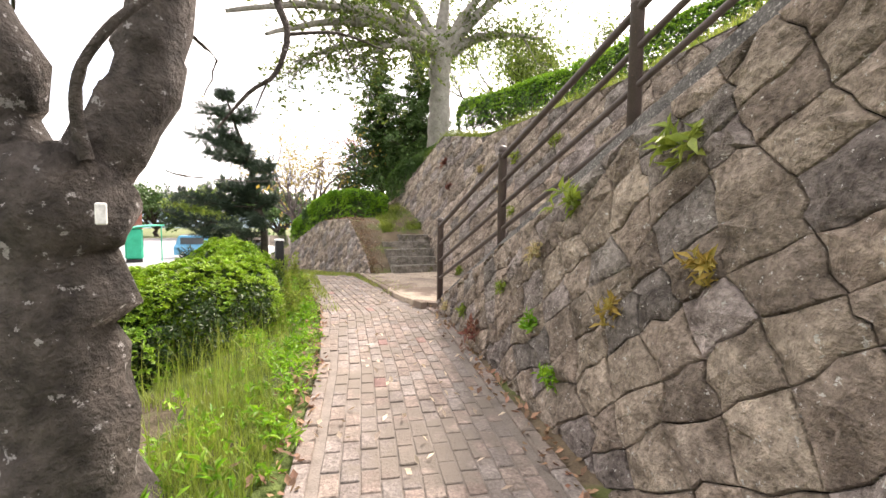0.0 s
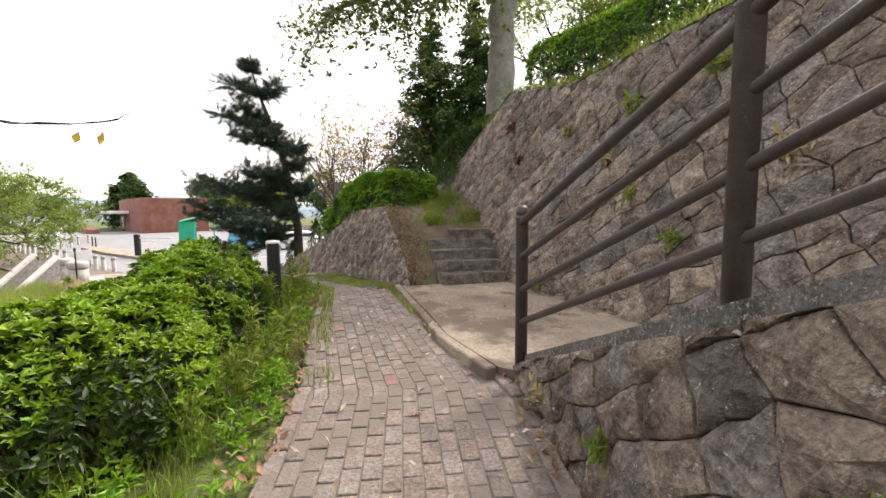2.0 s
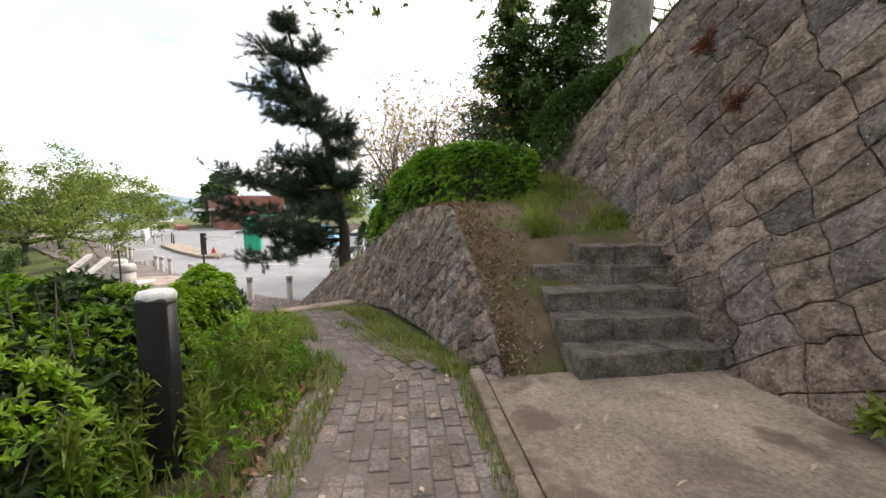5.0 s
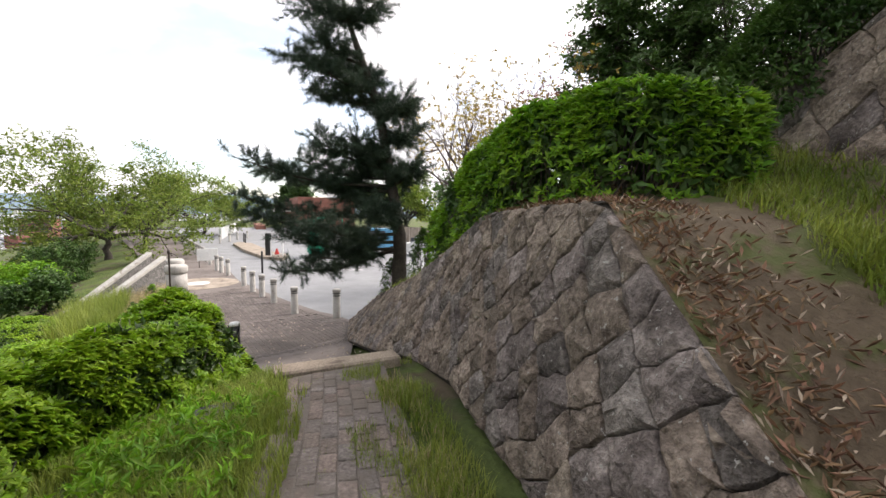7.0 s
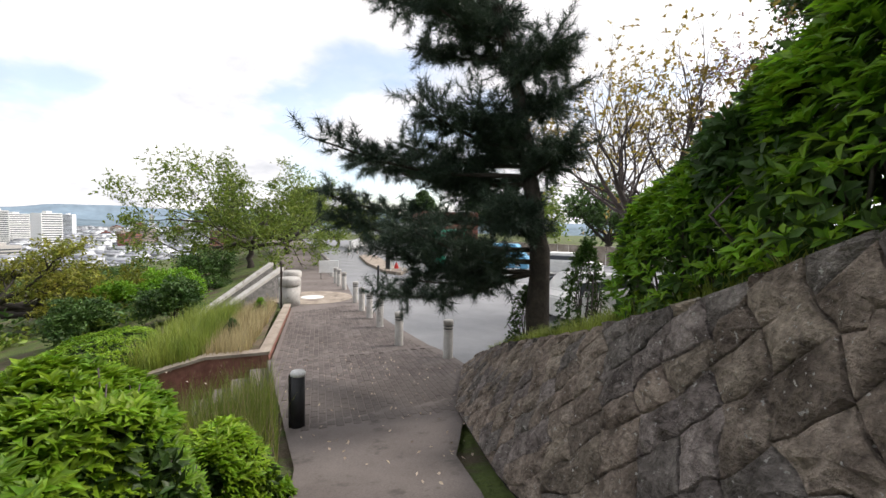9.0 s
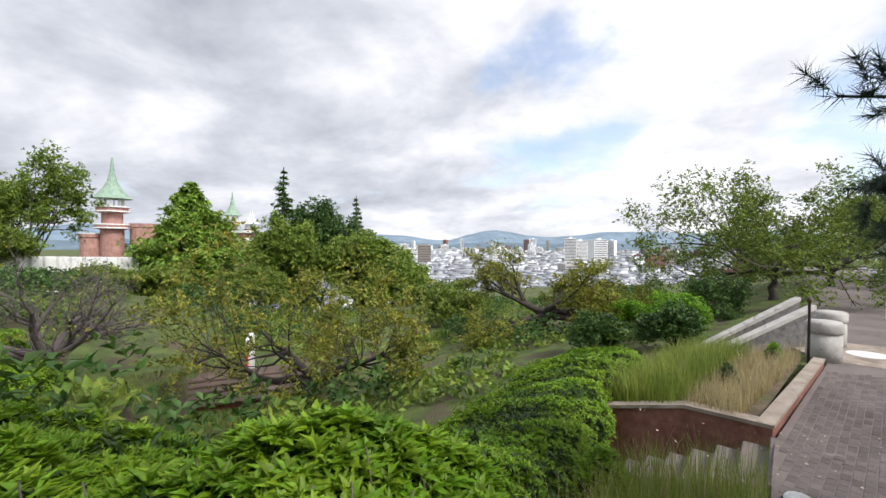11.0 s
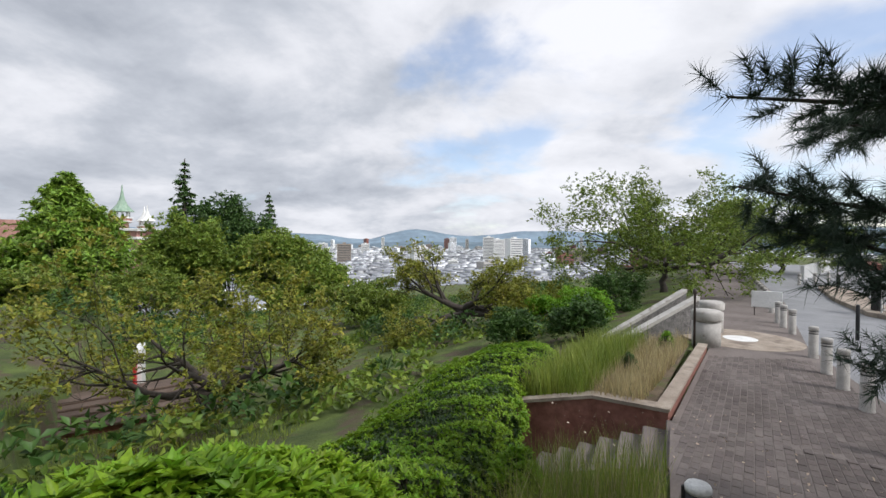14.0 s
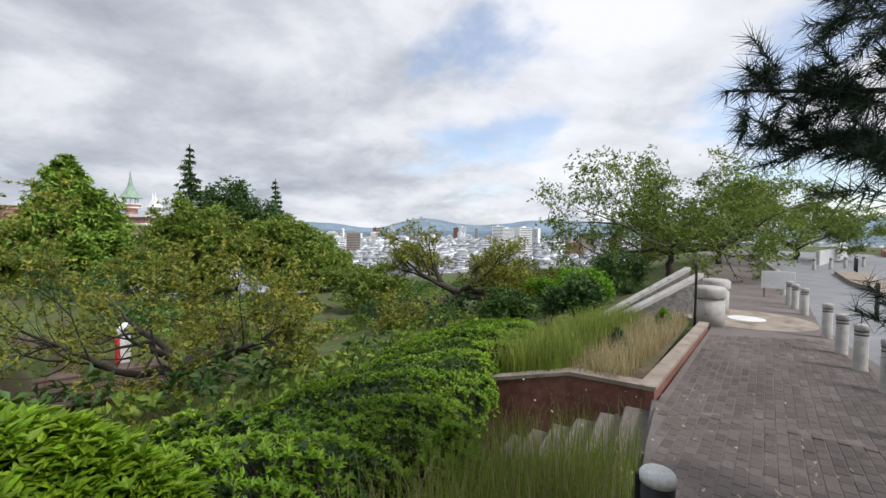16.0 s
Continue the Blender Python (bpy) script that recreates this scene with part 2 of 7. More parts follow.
M_CONCD = mat("dark_aggregate_concrete", (0.075, 0.072, 0.07), (0.20, 0.19, 0.182), 7, 0.95, 1.0, 70, spots=(55, 0.56, 0.64, (0.40, 0.385, 0.36)), grain=0.6, detail=10)
M_STEP = mat("mossy_step_stone", (0.10, 0.088, 0.072), (0.29, 0.262, 0.225), 6, 0.92, 1.0, 45, spots=(7, 0.58, 0.68, (0.115, 0.115, 0.05)), grain=0.6, detail=10, deep=0.035, chips=0.6)
M_RAIL = mat("brown_painted_steel", (0.055, 0.042, 0.038), (0.085, 0.065, 0.06), 9, 0.5, 0.12, 120, spots=(30, 0.62, 0.7, (0.13, 0.09, 0.07)))
M_SOIL = mat("leafy_soil", (0.085, 0.062, 0.04), (0.17, 0.13, 0.085), 3, 0.95, 0.8, 35, spots=(2.2, 0.5, 0.62, (0.085, 0.10, 0.03)))
M_GRASSG = mat("grassy_ground", (0.05, 0.075, 0.02), (0.13, 0.175, 0.04), 0.9, 0.95, 0.9, 14, spots=(0.55, 0.50, 0.60, (0.10, 0.078, 0.05)), deep=0.08)
M_ASPH = mat("asphalt", (0.20, 0.205, 0.215), (0.27, 0.275, 0.285), 0.7, 0.9, 0.3, 90)
M_PAINT = mat("road_paint", (0.65, 0.65, 0.63), (0.8, 0.8, 0.78), 3, 0.8, 0.1, 40)
M_BARK = mat("cherry_bark", (0.032, 0.026, 0.022), (0.125, 0.105, 0.092), 9, 0.92, 1.0, 30, spots=(14, 0.61, 0.66, (0.36, 0.34, 0.33)), deep=0.06, detail=10)
M_BARKG = mat("grey_bark", (0.16, 0.15, 0.13), (0.29, 0.275, 0.25), 4, 0.9, 0.6, 30, spots=(6, 0.58, 0.66, (0.12, 0.13, 0.08)))
M_BARKD = mat("dark_bark", (0.035, 0.03, 0.025), (0.075, 0.063, 0.052), 5, 0.95, 0.8, 25)
M_TWIG = mat("grey_twig", (0.085, 0.068, 0.068), (0.16, 0.135, 0.132), 2, 0.9, 0.2, 30)
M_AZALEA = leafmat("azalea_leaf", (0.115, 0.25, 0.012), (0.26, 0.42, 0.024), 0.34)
# azalea leaf darkened to stand for shade deep inside the hedges
M_AZALEA_SHADE = leafmat("azalea_leaf_inner_shade", (0.018, 0.045, 0.008), (0.045, 0.095, 0.012), 0.15)
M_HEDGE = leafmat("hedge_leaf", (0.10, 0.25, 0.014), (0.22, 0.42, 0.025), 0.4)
# own colour of the dark shrubs; also painted shade inside green hedges
M_HEDGED = leafmat("dark_leaf_and_inner_shade", (0.035, 0.085, 0.018), (0.08, 0.16, 0.03), 0.25)
M_GRASS = leafmat("grass_blade", (0.14, 0.21, 0.028), (0.29, 0.35, 0.065), 0.4)
M_DRY = leafmat("dry_grass", (0.36, 0.30, 0.14), (0.50, 0.43, 0.24), 0.4)
M_PINE = leafmat("pine_needle", (0.022, 0.045, 0.028), (0.055, 0.09, 0.055), 0.12, 0.3)
M_CHERRY = leafmat("cherry_leaf", (0.14, 0.19, 0.025), (0.33, 0.32, 0.045), 0.35, 0.45)
M_CHERRYG = leafmat("green_cherry_leaf", (0.10, 0.17, 0.025), (0.22, 0.29, 0.045), 0.35, 0.4)
M_CANOPY = leafmat("canopy_leaf", (0.11, 0.19, 0.03), (0.25, 0.34, 0.05), 0.4, 0.45)
M_BIGTREE = leafmat("big_tree_leaf", (0.06, 0.10, 0.02), (0.15, 0.20, 0.035), 0.35, 0.4)
M_YELLOW = leafmat("yellowing_leaf", (0.30, 0.22, 0.05), (0.42, 0.34, 0.07), 0.4, 0.4)
M_CONIF = leafmat("conifer_leaf", (0.12, 0.22, 0.03), (0.24, 0.38, 0.045), 0.3, 0.35)
M_DARKTREE = leafmat("evergreen_leaf", (0.04, 0.09, 0.025), (0.09, 0.17, 0.04), 0.25, 0.35)
M_REDLEAF = leafmat("russet_leaf", (0.16, 0.06, 0.045), (0.26, 0.12, 0.08), 0.35, 0.4)
M_LITTER = leafmat("fallen_leaf", (0.15, 0.085, 0.05), (0.34, 0.22, 0.13), 0.1, 0.5, 0.8)
M_LITTERP = leafmat("pale_fallen_leaf", (0.42, 0.33, 0.24), (0.55, 0.46, 0.36), 0.1, 0.3, 0.8)
M_BOLL = mat("cast_stone", (0.34, 0.325, 0.30), (0.50, 0.48, 0.45), 4, 0.85, 0.3, 70, spots=(3, 0.58, 0.72, (0.22, 0.19, 0.16)))
M_BOLLD = mat("dark_band", (0.05, 0.05, 0.05), (0.10, 0.10, 0.10), 6, 0.7, 0.1, 60)
M_BLACK = mat("black_panel", (0.012, 0.012, 0.013), (0.025, 0.025, 0.027), 6, 0.5, 0.05, 60)
M_WHITE = mat("white_paint", (0.66, 0.66, 0.64), (0.80, 0.80, 0.78), 2, 0.6, 0.08, 40)
M_GREEN = mat("green_plastic", (0.0, 0.30, 0.17), (0.01, 0.38, 0.23), 3, 0.4, 0.03, 60)
M_BRICKW = mat("red_brick_wall", (0.19, 0.075, 0.055), (0.28, 0.13, 0.10), 1.0, 0.9, 0.3, 8, vary=0.1)
M_CASTLE = mat("pink_castle_brick", (0.30, 0.15, 0.125), (0.46, 0.27, 0.23), 0.8, 0.9, 0.4, 6, vary=0.1, grain=0.4)
M_COPPER = mat("green_copper_roof", (0.19, 0.30, 0.22), (0.33, 0.43, 0.33), 1.2, 0.6, 0.2, 10)
M_ROOFT = mat("brown_roof_tile", (0.085, 0.06, 0.045), (0.16, 0.115, 0.09), 1.2, 0.85, 0.4, 12)
M_GLASS = mat("window_glass", (0.05, 0.06, 0.07), (0.09, 0.10, 0.115), 0.5, 0.15, 0.0, 20)
M_PLAINW = mat("city_white_wall", (0.55, 0.57, 0.60), (0.80, 0.81, 0.83), 0.02, 0.8, 0.0, 1.0, vary=0.35, island=True)
M_PLAING = mat("city_grey_roof", (0.22, 0.235, 0.26), (0.36, 0.37, 0.39), 0.02, 0.8, 0.0, 1.0, vary=0.35, island=True)
# distance haze is mixed into the next two blue-grey colours
M_FARWOOD = mat("haze_tinted_woods", (0.10, 0.15, 0.19), (0.16, 0.22, 0.26), 0.004, 1.0, 0.0, 0.03)
M_MOUNT = mat("haze_tinted_mountain", (0.17, 0.24, 0.30), (0.21, 0.28, 0.34), 0.001, 1.0, 0.0, 0.01)
M_MANHOLE = mat("cast_iron", (0.05, 0.05, 0.052), (0.10, 0.10, 0.105), 8, 0.6, 0.6, 90)
M_BLUE = mat("light_blue_paint", (0.10, 0.34, 0.55), (0.14, 0.40, 0.62), 2, 0.3, 0.0, 30)
M_TYRE = mat("tyre_rubber", (0.015, 0.015, 0.015), (0.03, 0.03, 0.03), 5, 0.8, 0.1, 40)
M_RED = mat("red_plastic", (0.45, 0.02, 0.02), (0.55, 0.04, 0.03), 3, 0.5, 0.0, 30)

# ---- helpers for building ----


def meshdata(name, verts, faces, material, smooth=False):
    me = bpy.data.meshes.new(name)
    me.from_pydata([tuple(v) for v in verts], [], [tuple(f) for f in faces])
    for mm in material if isinstance(material, (list, tuple)) else [material]:
        me.materials.append(mm)
    if smooth:
        me.shade_smooth()
    me.update()
    return me


def thing(name, label, category, group="", kind="", at=(0, 0, 0), rz=0):
    ob = new(name)
    ob.matrix_world = pose(*at, 0, 0, rz)
    return tagged(ob, label, category, group, kind)


def link(name, me, parent=None, label="", m=None):
    ob = new(name, me)
    if parent is not None:
        ob.parent = parent
    if m is not None:
        ob.matrix_basis = m
    if label:
        tagged(ob, label)
    return ob


def part(name, bm, material, parent, label="", m=None, smooth=False):
    me = bpy.data.meshes.new(name)
    bm.to_mesh(me)
    bm.free()
    me.materials.append(material)
    if smooth:
        me.shade_smooth()
    return link(name, me, parent, label, m)


def solid(name, bm, material, label, category, group="", kind="", smooth=False):
    """One top-level mesh."""
    ob = part(name, bm, material, None, "", None, smooth)
    return tagged(ob, label, category, group, kind)


def box(bm, x0, y0, z0, x1, y1, z1, bevel=0.0):
    r = bmesh.ops.create_cube(bm, size=1)
    bmesh.ops.transform(bm, matrix=Matrix.Translation(((x0 + x1) / 2, (y0 + y1) / 2, (z0 + z1) / 2)) @ Matrix.Diagonal((x1 - x0, y1 - y0, z1 - z0, 1)), verts=r["verts"])
    if bevel:
        es = list({e for v in r["verts"] for e in v.link_edges})
        bmesh.ops.bevel(bm, geom=es, offset=bevel, segments=1, affect="EDGES", clamp_overlap=True)
    return bm


def lathe(bm, profile, seg=20, centre=(0, 0, 0)):
    """Turns a profile of (radius, height) round the z axis."""
    rings = []
    for r, z in profile:
        rings.append([bm.verts.new((centre[0] + r * math.cos(2 * math.pi * k / seg), centre[1] + r * math.sin(2 * math.pi * k / seg), centre[2] + z)) for k in range(seg)])
    for a, b in zip(rings, rings[1:]):
        for k in range(seg):
            bm.faces.new((a[k], a[(k + 1) % seg], b[(k + 1) % seg], b[k]))
    bm.faces.new(rings[0][::-1])
    bm.faces.new(rings[-1])
    return bm


def tube_arrays(pts, radii, seg=7):
    """Vertices and faces of a tube along points."""
    pts = [Vector(p) for p in pts]
    vs, fs = [], []
    prev = None
    for i, p in enumerate(pts):
        d = (pts[min(i + 1, len(pts) - 1)] - pts[max(i - 1, 0)]).normalized()
        ref = prev if prev is not None else (Vector((1, 0, 0)) if abs(d.x) < 0.8 else Vector((0, 1, 0)))
        u = (ref - d * ref.dot(d)).normalized()
        prev = u
        v = d.cross(u)
        for k in range(seg):
            an = 2 * math.pi * k / seg
            vs.append(p + radii[i] * (math.cos(an) * u + math.sin(an) * v))
    for i in range(len(pts) - 1):
        for k in range(seg):
            a, b = i * seg + k, i * seg + (k + 1) % seg
            fs.append((a, b, b + seg, a + seg))
    fs.append(tuple(range(seg))[::-1])
    fs.append(tuple(range((len(pts) - 1) * seg, len(pts) * seg)))
    return vs, fs


def tube(bm, pts, radii, seg=10):
    if not isinstance(radii, (list, tuple)):
        radii = [radii] * len(pts)
    vs, fs = tube_arrays(pts, radii, seg)
    vv = [bm.verts.new(v) for v in vs]
    for f in fs:
        bm.faces.new([vv[i] for i in f])
    return bm


def lerp_line(line, s):
    """Point at fraction s of a polyline's length."""
    P = np.array(line, float)
    d = np.r_[0, np.cumsum(np.linalg.norm(np.diff(P, axis=0), axis=1))]
    q = s * d[-1]
    return np.array([np.interp(q, d, P[:, k]) for k in range(P.shape[1])])


def line_len(line):
    return float(np.linalg.norm(np.diff(np.array(line, float), axis=0), axis=1).sum())


# leaves ---------------------------------------------------------------


def leaf_mesh(name, centres, normals, length, width, material, fold=0.4, per=1, spread=0.9, jitter=0.4, droop=0.15):
    """Many small leaves, each four triangles folded along its midrib, fanned in clumps of `per` round each given centre."""
    C = np.repeat(np.asarray(centres, float), per, axis=0)
    N = np.repeat(np.asarray(normals, float), per, axis=0)
    k = len(C)
    N = N + RNG.normal(0, jitter, (k, 3))
    N /= np.linalg.norm(N, axis=1, keepdims=True) + 1e-9
    T = RNG.normal(0, 1, (k, 3))
    T -= N * (T * N).sum(1, keepdims=True)
    T /= np.linalg.norm(T, axis=1, keepdims=True) + 1e-9
    D = T * spread + N * (1 - spread * 0.5)
    D /= np.linalg.norm(D, axis=1, keepdims=True)
    S = np.cross(D, N)
    S /= np.linalg.norm(S, axis=1, keepdims=True) + 1e-9
    U = np.cross(S, D)
    L = (length * RNG.uniform(0.7, 1.25, (k, 1)))
    W = (width * RNG.uniform(0.75, 1.2, (k, 1)))
    v = np.empty((k, 5, 3))
    v[:, 0] = C
    v[:, 1] = C + D * L * 0.5 + S * W * 0.5 + U * L * fold * 0.3
    v[:, 2] = C + D * L * 0.55 - U * L * 0.02
    v[:, 3] = C + D * L * 0.5 - S * W * 0.5 + U * L * fold * 0.3
    v[:, 4] = C + D * L - U * L * droop
    f = np.array([[0, 1, 2], [1, 4, 2], [0, 2, 3], [3, 2, 4]])
    F = (np.arange(k)[:, None, None] * 5 + f[None]).reshape(-1, 3)
    return fast_mesh(name, v.reshape(-1, 3), F, material)


def fast_mesh(name, V, F, material, smooth=False):
    V, F = np.asarray(V, np.float32), np.asarray(F, np.int32)
    me = bpy.data.meshes.new(name)
    me.vertices.add(len(V))
    me.vertices.foreach_set("co", V.ravel())
    w = F.shape[1]
    me.loops.add(F.size)
    me.loops.foreach_set("vertex_index", F.ravel())
    me.polygons.add(len(F))
    me.polygons.foreach_set("loop_start", np.arange(0, F.size, w, dtype=np.int32))
    me.polygons.foreach_set("loop_total", np.full(len(F), w, np.int32))
    if smooth:
        me.polygons.foreach_set("use_smooth", np.ones(len(F), bool))
    me.materials.append(material)
    me.update(calc_edges=True)
    me.validate()
    return me


def blades_mesh(name, roots, height, width, material, lean=0.35, seg=3):
    """Grass blades: tapering bent strips."""
    R = np.asarray(roots, float)
    k = len(R)
    an = RNG.uniform(0, 2 * math.pi, k)
    H = height * RNG.uniform(0.45, 1.15, k)
    ln = lean * RNG.uniform(0.2, 1.6, k) * H
    d = np.c_[np.cos(an), np.sin(an)]
    s = np.c_[-d[:, 1], d[:, 0]]
    rows = []
    for i in range(seg + 1):
        t = i / seg
        c = np.c_[R[:, :2] + d * (ln * t ** 2)[:, None], R[:, 2] + H * t * (1 - 0.25 * t * np.minimum(1, ln / (H + 1e-6)))]
        w = width * (1 - t * 0.92) * 0.5
        rows.append(np.c_[c[:, :2] + s * w, c[:, 2]])
        rows.append(np.c_[c[:, :2] - s * w, c[:, 2]])
    V = np.stack(rows, 1)
    m = 2 * (seg + 1)
    f = np.array([[2 * i, 2 * i + 1, 2 * i + 3, 2 * i + 2] for i in range(seg)])
    F = (np.arange(k)[:, None, None] * m + f[None]).reshape(-1, 4)
    return fast_mesh(name, V.reshape(-1, 3), F, material)

# ---- ground ----
# left edge of path, ramp and plaza: x, y, z
EDGE = [(1.6, -9, 0.25), (0.35, -4, 0.28), (-0.15, -2, 0.30), (-0.57, 0.2, 0.35), (-0.95, 2.07, 0.37), (-1.55, 4.15, 0.41), (-2.5, 6.47, 0.44), (-3.0, 7.8, 0.42),
        (-3.9, 8.75, 0.33), (-4.55, 9.6, 0.25), (-5.35, 10.3, 0.12), (-6.4, 11.0, -0.32), (-7.6, 11.7, -0.72), (-9.0, 12.3, -1.02), (-12.4, 13.7, -1.30), (-17.9, 17.0, -1.42),
        (-26, 20.5, -1.45), (-50, 31, -1.5), (-80, 44, -1.6)]
FAR = 5000.0


def edge_at(x, y):
    """Signed distance to the left of EDGE and the edge's height there, for arrays."""
    P = np.array(EDGE)
    best = np.full(x.shape, 1e9)
    sd = np.zeros(x.shape)
    ze = np.zeros(x.shape)
    for a, b in zip(P, P[1:]):
        d = b - a
        L2 = d[0] ** 2 + d[1] ** 2
        t = np.clip(((x - a[0]) * d[0] + (y - a[1]) * d[1]) / L2, 0, 1)
        px_, py_ = a[0] + t * d[0], a[1] + t * d[1]
        q = np.hypot(x - px_, y - py_)
        side = d[0] * (y - a[1]) - d[1] * (x - a[0])
        m = q < best
        best = np.where(m, q, best)
        sd = np.where(m, np.sign(side) * q, sd)
        ze = np.where(m, a[2] + t * d[2], ze)
    return sd, ze


def ground_z(x, y):
    x, y = np.asarray(x, float), np.asarray(y, float)
    d, ze = edge_at(x, y)
    drop = np.interp(d, [0, 0.6, 2.2, 6, 18, 35, 60, 110, 250, 700], [0, 0.05, 0.32, 1.3, 4.1, 6.2, 8.5, 18, 46, 47])
    # the slope south of the path stays high: terraces of hedges
    south = np.clip((-y - 2) / 16, 0, 1) * np.clip((x + 60) / 40, 0, 1)
    rise = np.clip(d, 0, 30) * 0.13 * south + np.clip(-y - 22, 0, 60) * 0.09 * south
    z = ze - drop + rise
    # hedge terraces and the grass bank above them
    z = z + np.interp(-y, [3, 9.3, 15, 19.3, 26, 60], [0, 0.9, 1.5, 3.0, 3.3, 3.3]) * np.clip((x + 15) / 5, 0, 1) * (d > 0)
    # stairwell beside the promenade
    well = (x > -13.7) & (x < -11.0) & (d > 0.0) & (d < 3.2)
    z = np.where(well, ze - 0.42 - d * 0.5, z)
    out = np.hypot(x + 30, y - 35)
    z = np.where(d < 0, ze - 0.05 - np.interp(out, [0, 90, 140, 500, 900], [0, 0, 1, 46, 47]), z)
    return z


def graded(lo, hi, step, far, n=34):
    a = np.arange(lo, hi + step / 2, step)
    g = np.geomspace(step, far, n)
    return np.r_[lo - g[::-1], a, hi + g]


gx, gy = graded(-22, 6, 0.4, FAR), graded(-14, 24, 0.4, FAR)
GX, GY = np.meshgrid(gx, gy, indexing="ij")
GZ = ground_z(GX, GY) - 0.02
nx, ny = GX.shape
idx = np.arange(nx * ny).reshape(nx, ny)
quads = np.stack([idx[:-1, :-1], idx[1:, :-1], idx[1:, 1:], idx[:-1, 1:]], -1).reshape(-1, 4)
ground = new("ground", fast_mesh("ground", np.stack([GX, GY, GZ], -1).reshape(-1, 3), quads, M_GRASSG, True))
tagged(ground, "grassy earth slope falling away to a city plain", "ground", kind="structure")


def zs(x, y):
    return float(ground_z(np.array([x]), np.array([y]))[0])


def sheet(name, outline_fn, nu, nv, material, label, category, lift=0.0, smooth=True):
    """A draped sheet: outline_fn(u, v) gives x, y, z."""
    V = [outline_fn(i / nu, j / nv) for i in range(nu + 1) for j in range(nv + 1)]
    V = [(p[0], p[1], p[2] + lift) for p in V]
    F = [(i * (nv + 1) + j, (i + 1) * (nv + 1) + j, (i + 1) * (nv + 1) + j + 1, i * (nv + 1) + j + 1) for i in range(nu) for j in range(nv)]
    ob = new(name, fast_mesh(name, V, F, material, smooth))
    return tagged(ob, label, category, kind="structure")


# path: left and right edge
PL = [(-0.15, -2, 0.30), (-0.57, 0.2, 0.35), (-0.95, 2.07, 0.37), (-1.55, 4.15, 0.41), (-2.5, 6.47, 0.44), (-3.0, 7.8, 0.42), (-3.9, 8.75, 0.33), (-4.55, 9.6, 0.25), (-5.25, 10.3, 0.13)]
PR = [(1.33, -2, 0.30), (0.83, 0.24, 0.35), (0.46, 2.12, 0.37), (0.02, 4.3, 0.41), (-0.92, 6.15, 0.44), (-1.75, 7.95, 0.42), (-2.95, 9.0, 0.33), (-3.95, 10.1, 0.25), (-4.75, 11.05, 0.13)]


def path_pt(s, c):
    """s: 0..8 along the spans, c: 0 left to 1 right."""
    i = min(int(s), len(PL) - 2)
    f = s - i
    l = np.array(PL[i]) * (1 - f) + np.array(PL[i + 1]) * f
    r = np.array(PR[i]) * (1 - f) + np.array(PR[i + 1]) * f
    return l * (1 - c) + r * c


sheet("path_bed", lambda u, v: path_pt(u * 8, v), 60, 8, M_SAND, "sandy bed of the brick footpath", "path", lift=-0.004)
# plaza and car park: one flat sheet right of the edge, brick part and asphalt part
EL = [p for p in EDGE if p[0] <= -5.3]
BOLL = [(-9.85, 16.25), (-11.55, 16.4), (-13.4, 17.3), (-14.6, 17.85), (-15.75, 18.4), (-17.25, 19.2)]


def ramp_z(x, y):
    d, ze = edge_at(np.array([x]), np.array([y]))
    return float(ze[0])


PLR = [(-4.72, 11.15), (-5.6, 12.0), (-6.6, 12.8), (-8.9, 15.9), (-10.2, 16.6), (-13.2, 17.7), (-18.6, 20.0), (-28.0, 25.6), (-52.0, 38.0), (-82, 52)]
PLL = [(-5.28, 10.36), (-6.4, 11.0), (-7.6, 11.7), (-9.0, 12.3), (-11.0, 13.1), (-12.4, 13.7), (-17.9, 17.0), (-26, 20.5), (-50, 31), (-80, 44)]


def plaza_pt(u, v):
    s = u * (len(PLL) - 1)
    i = min(int(s), len(PLL) - 2)
    f = s - i
    l = np.array(PLL[i]) * (1 - f) + np.array(PLL[i + 1]) * f
    r = np.array(PLR[i]) * (1 - f) + np.array(PLR[i + 1]) * f
    p = l * (1 - v) + r * v
    return (p[0], p[1], ramp_z(p[0], p[1]))


sheet("pavement", plaza_pt, 90, 8, M_RAMP, "grey-brown concrete ramp and paved promenade", "pavement", lift=0.0)
PRR = [(-4.6, 13.2), (-5.0, 14.5), (-5.0, 17), (-4, 20), (-2, 26), (0, 32), (2, 40), (4, 55), (0, 75), (-20, 90)]


def park_pt(u, v):
    s = u * (len(PLL) - 1)
    i = min(int(s), len(PLL) - 2)
    f = s - i
    l = np.array(PLR[i]) * (1 - f) + np.array(PLR[i + 1]) * f
    r = np.array(PRR[i]) * (1 - f) + np.array(PRR[i + 1]) * f
    p = l * (1 - v) + r * v
    return (p[0], p[1], min(ramp_z(p[0], p[1]), -1.02) - 0.03)


sheet("road", park_pt, 60, 24, M_ASPH, "pale grey asphalt of the car park", "road")

# ---- retaining walls of fitted stones ----


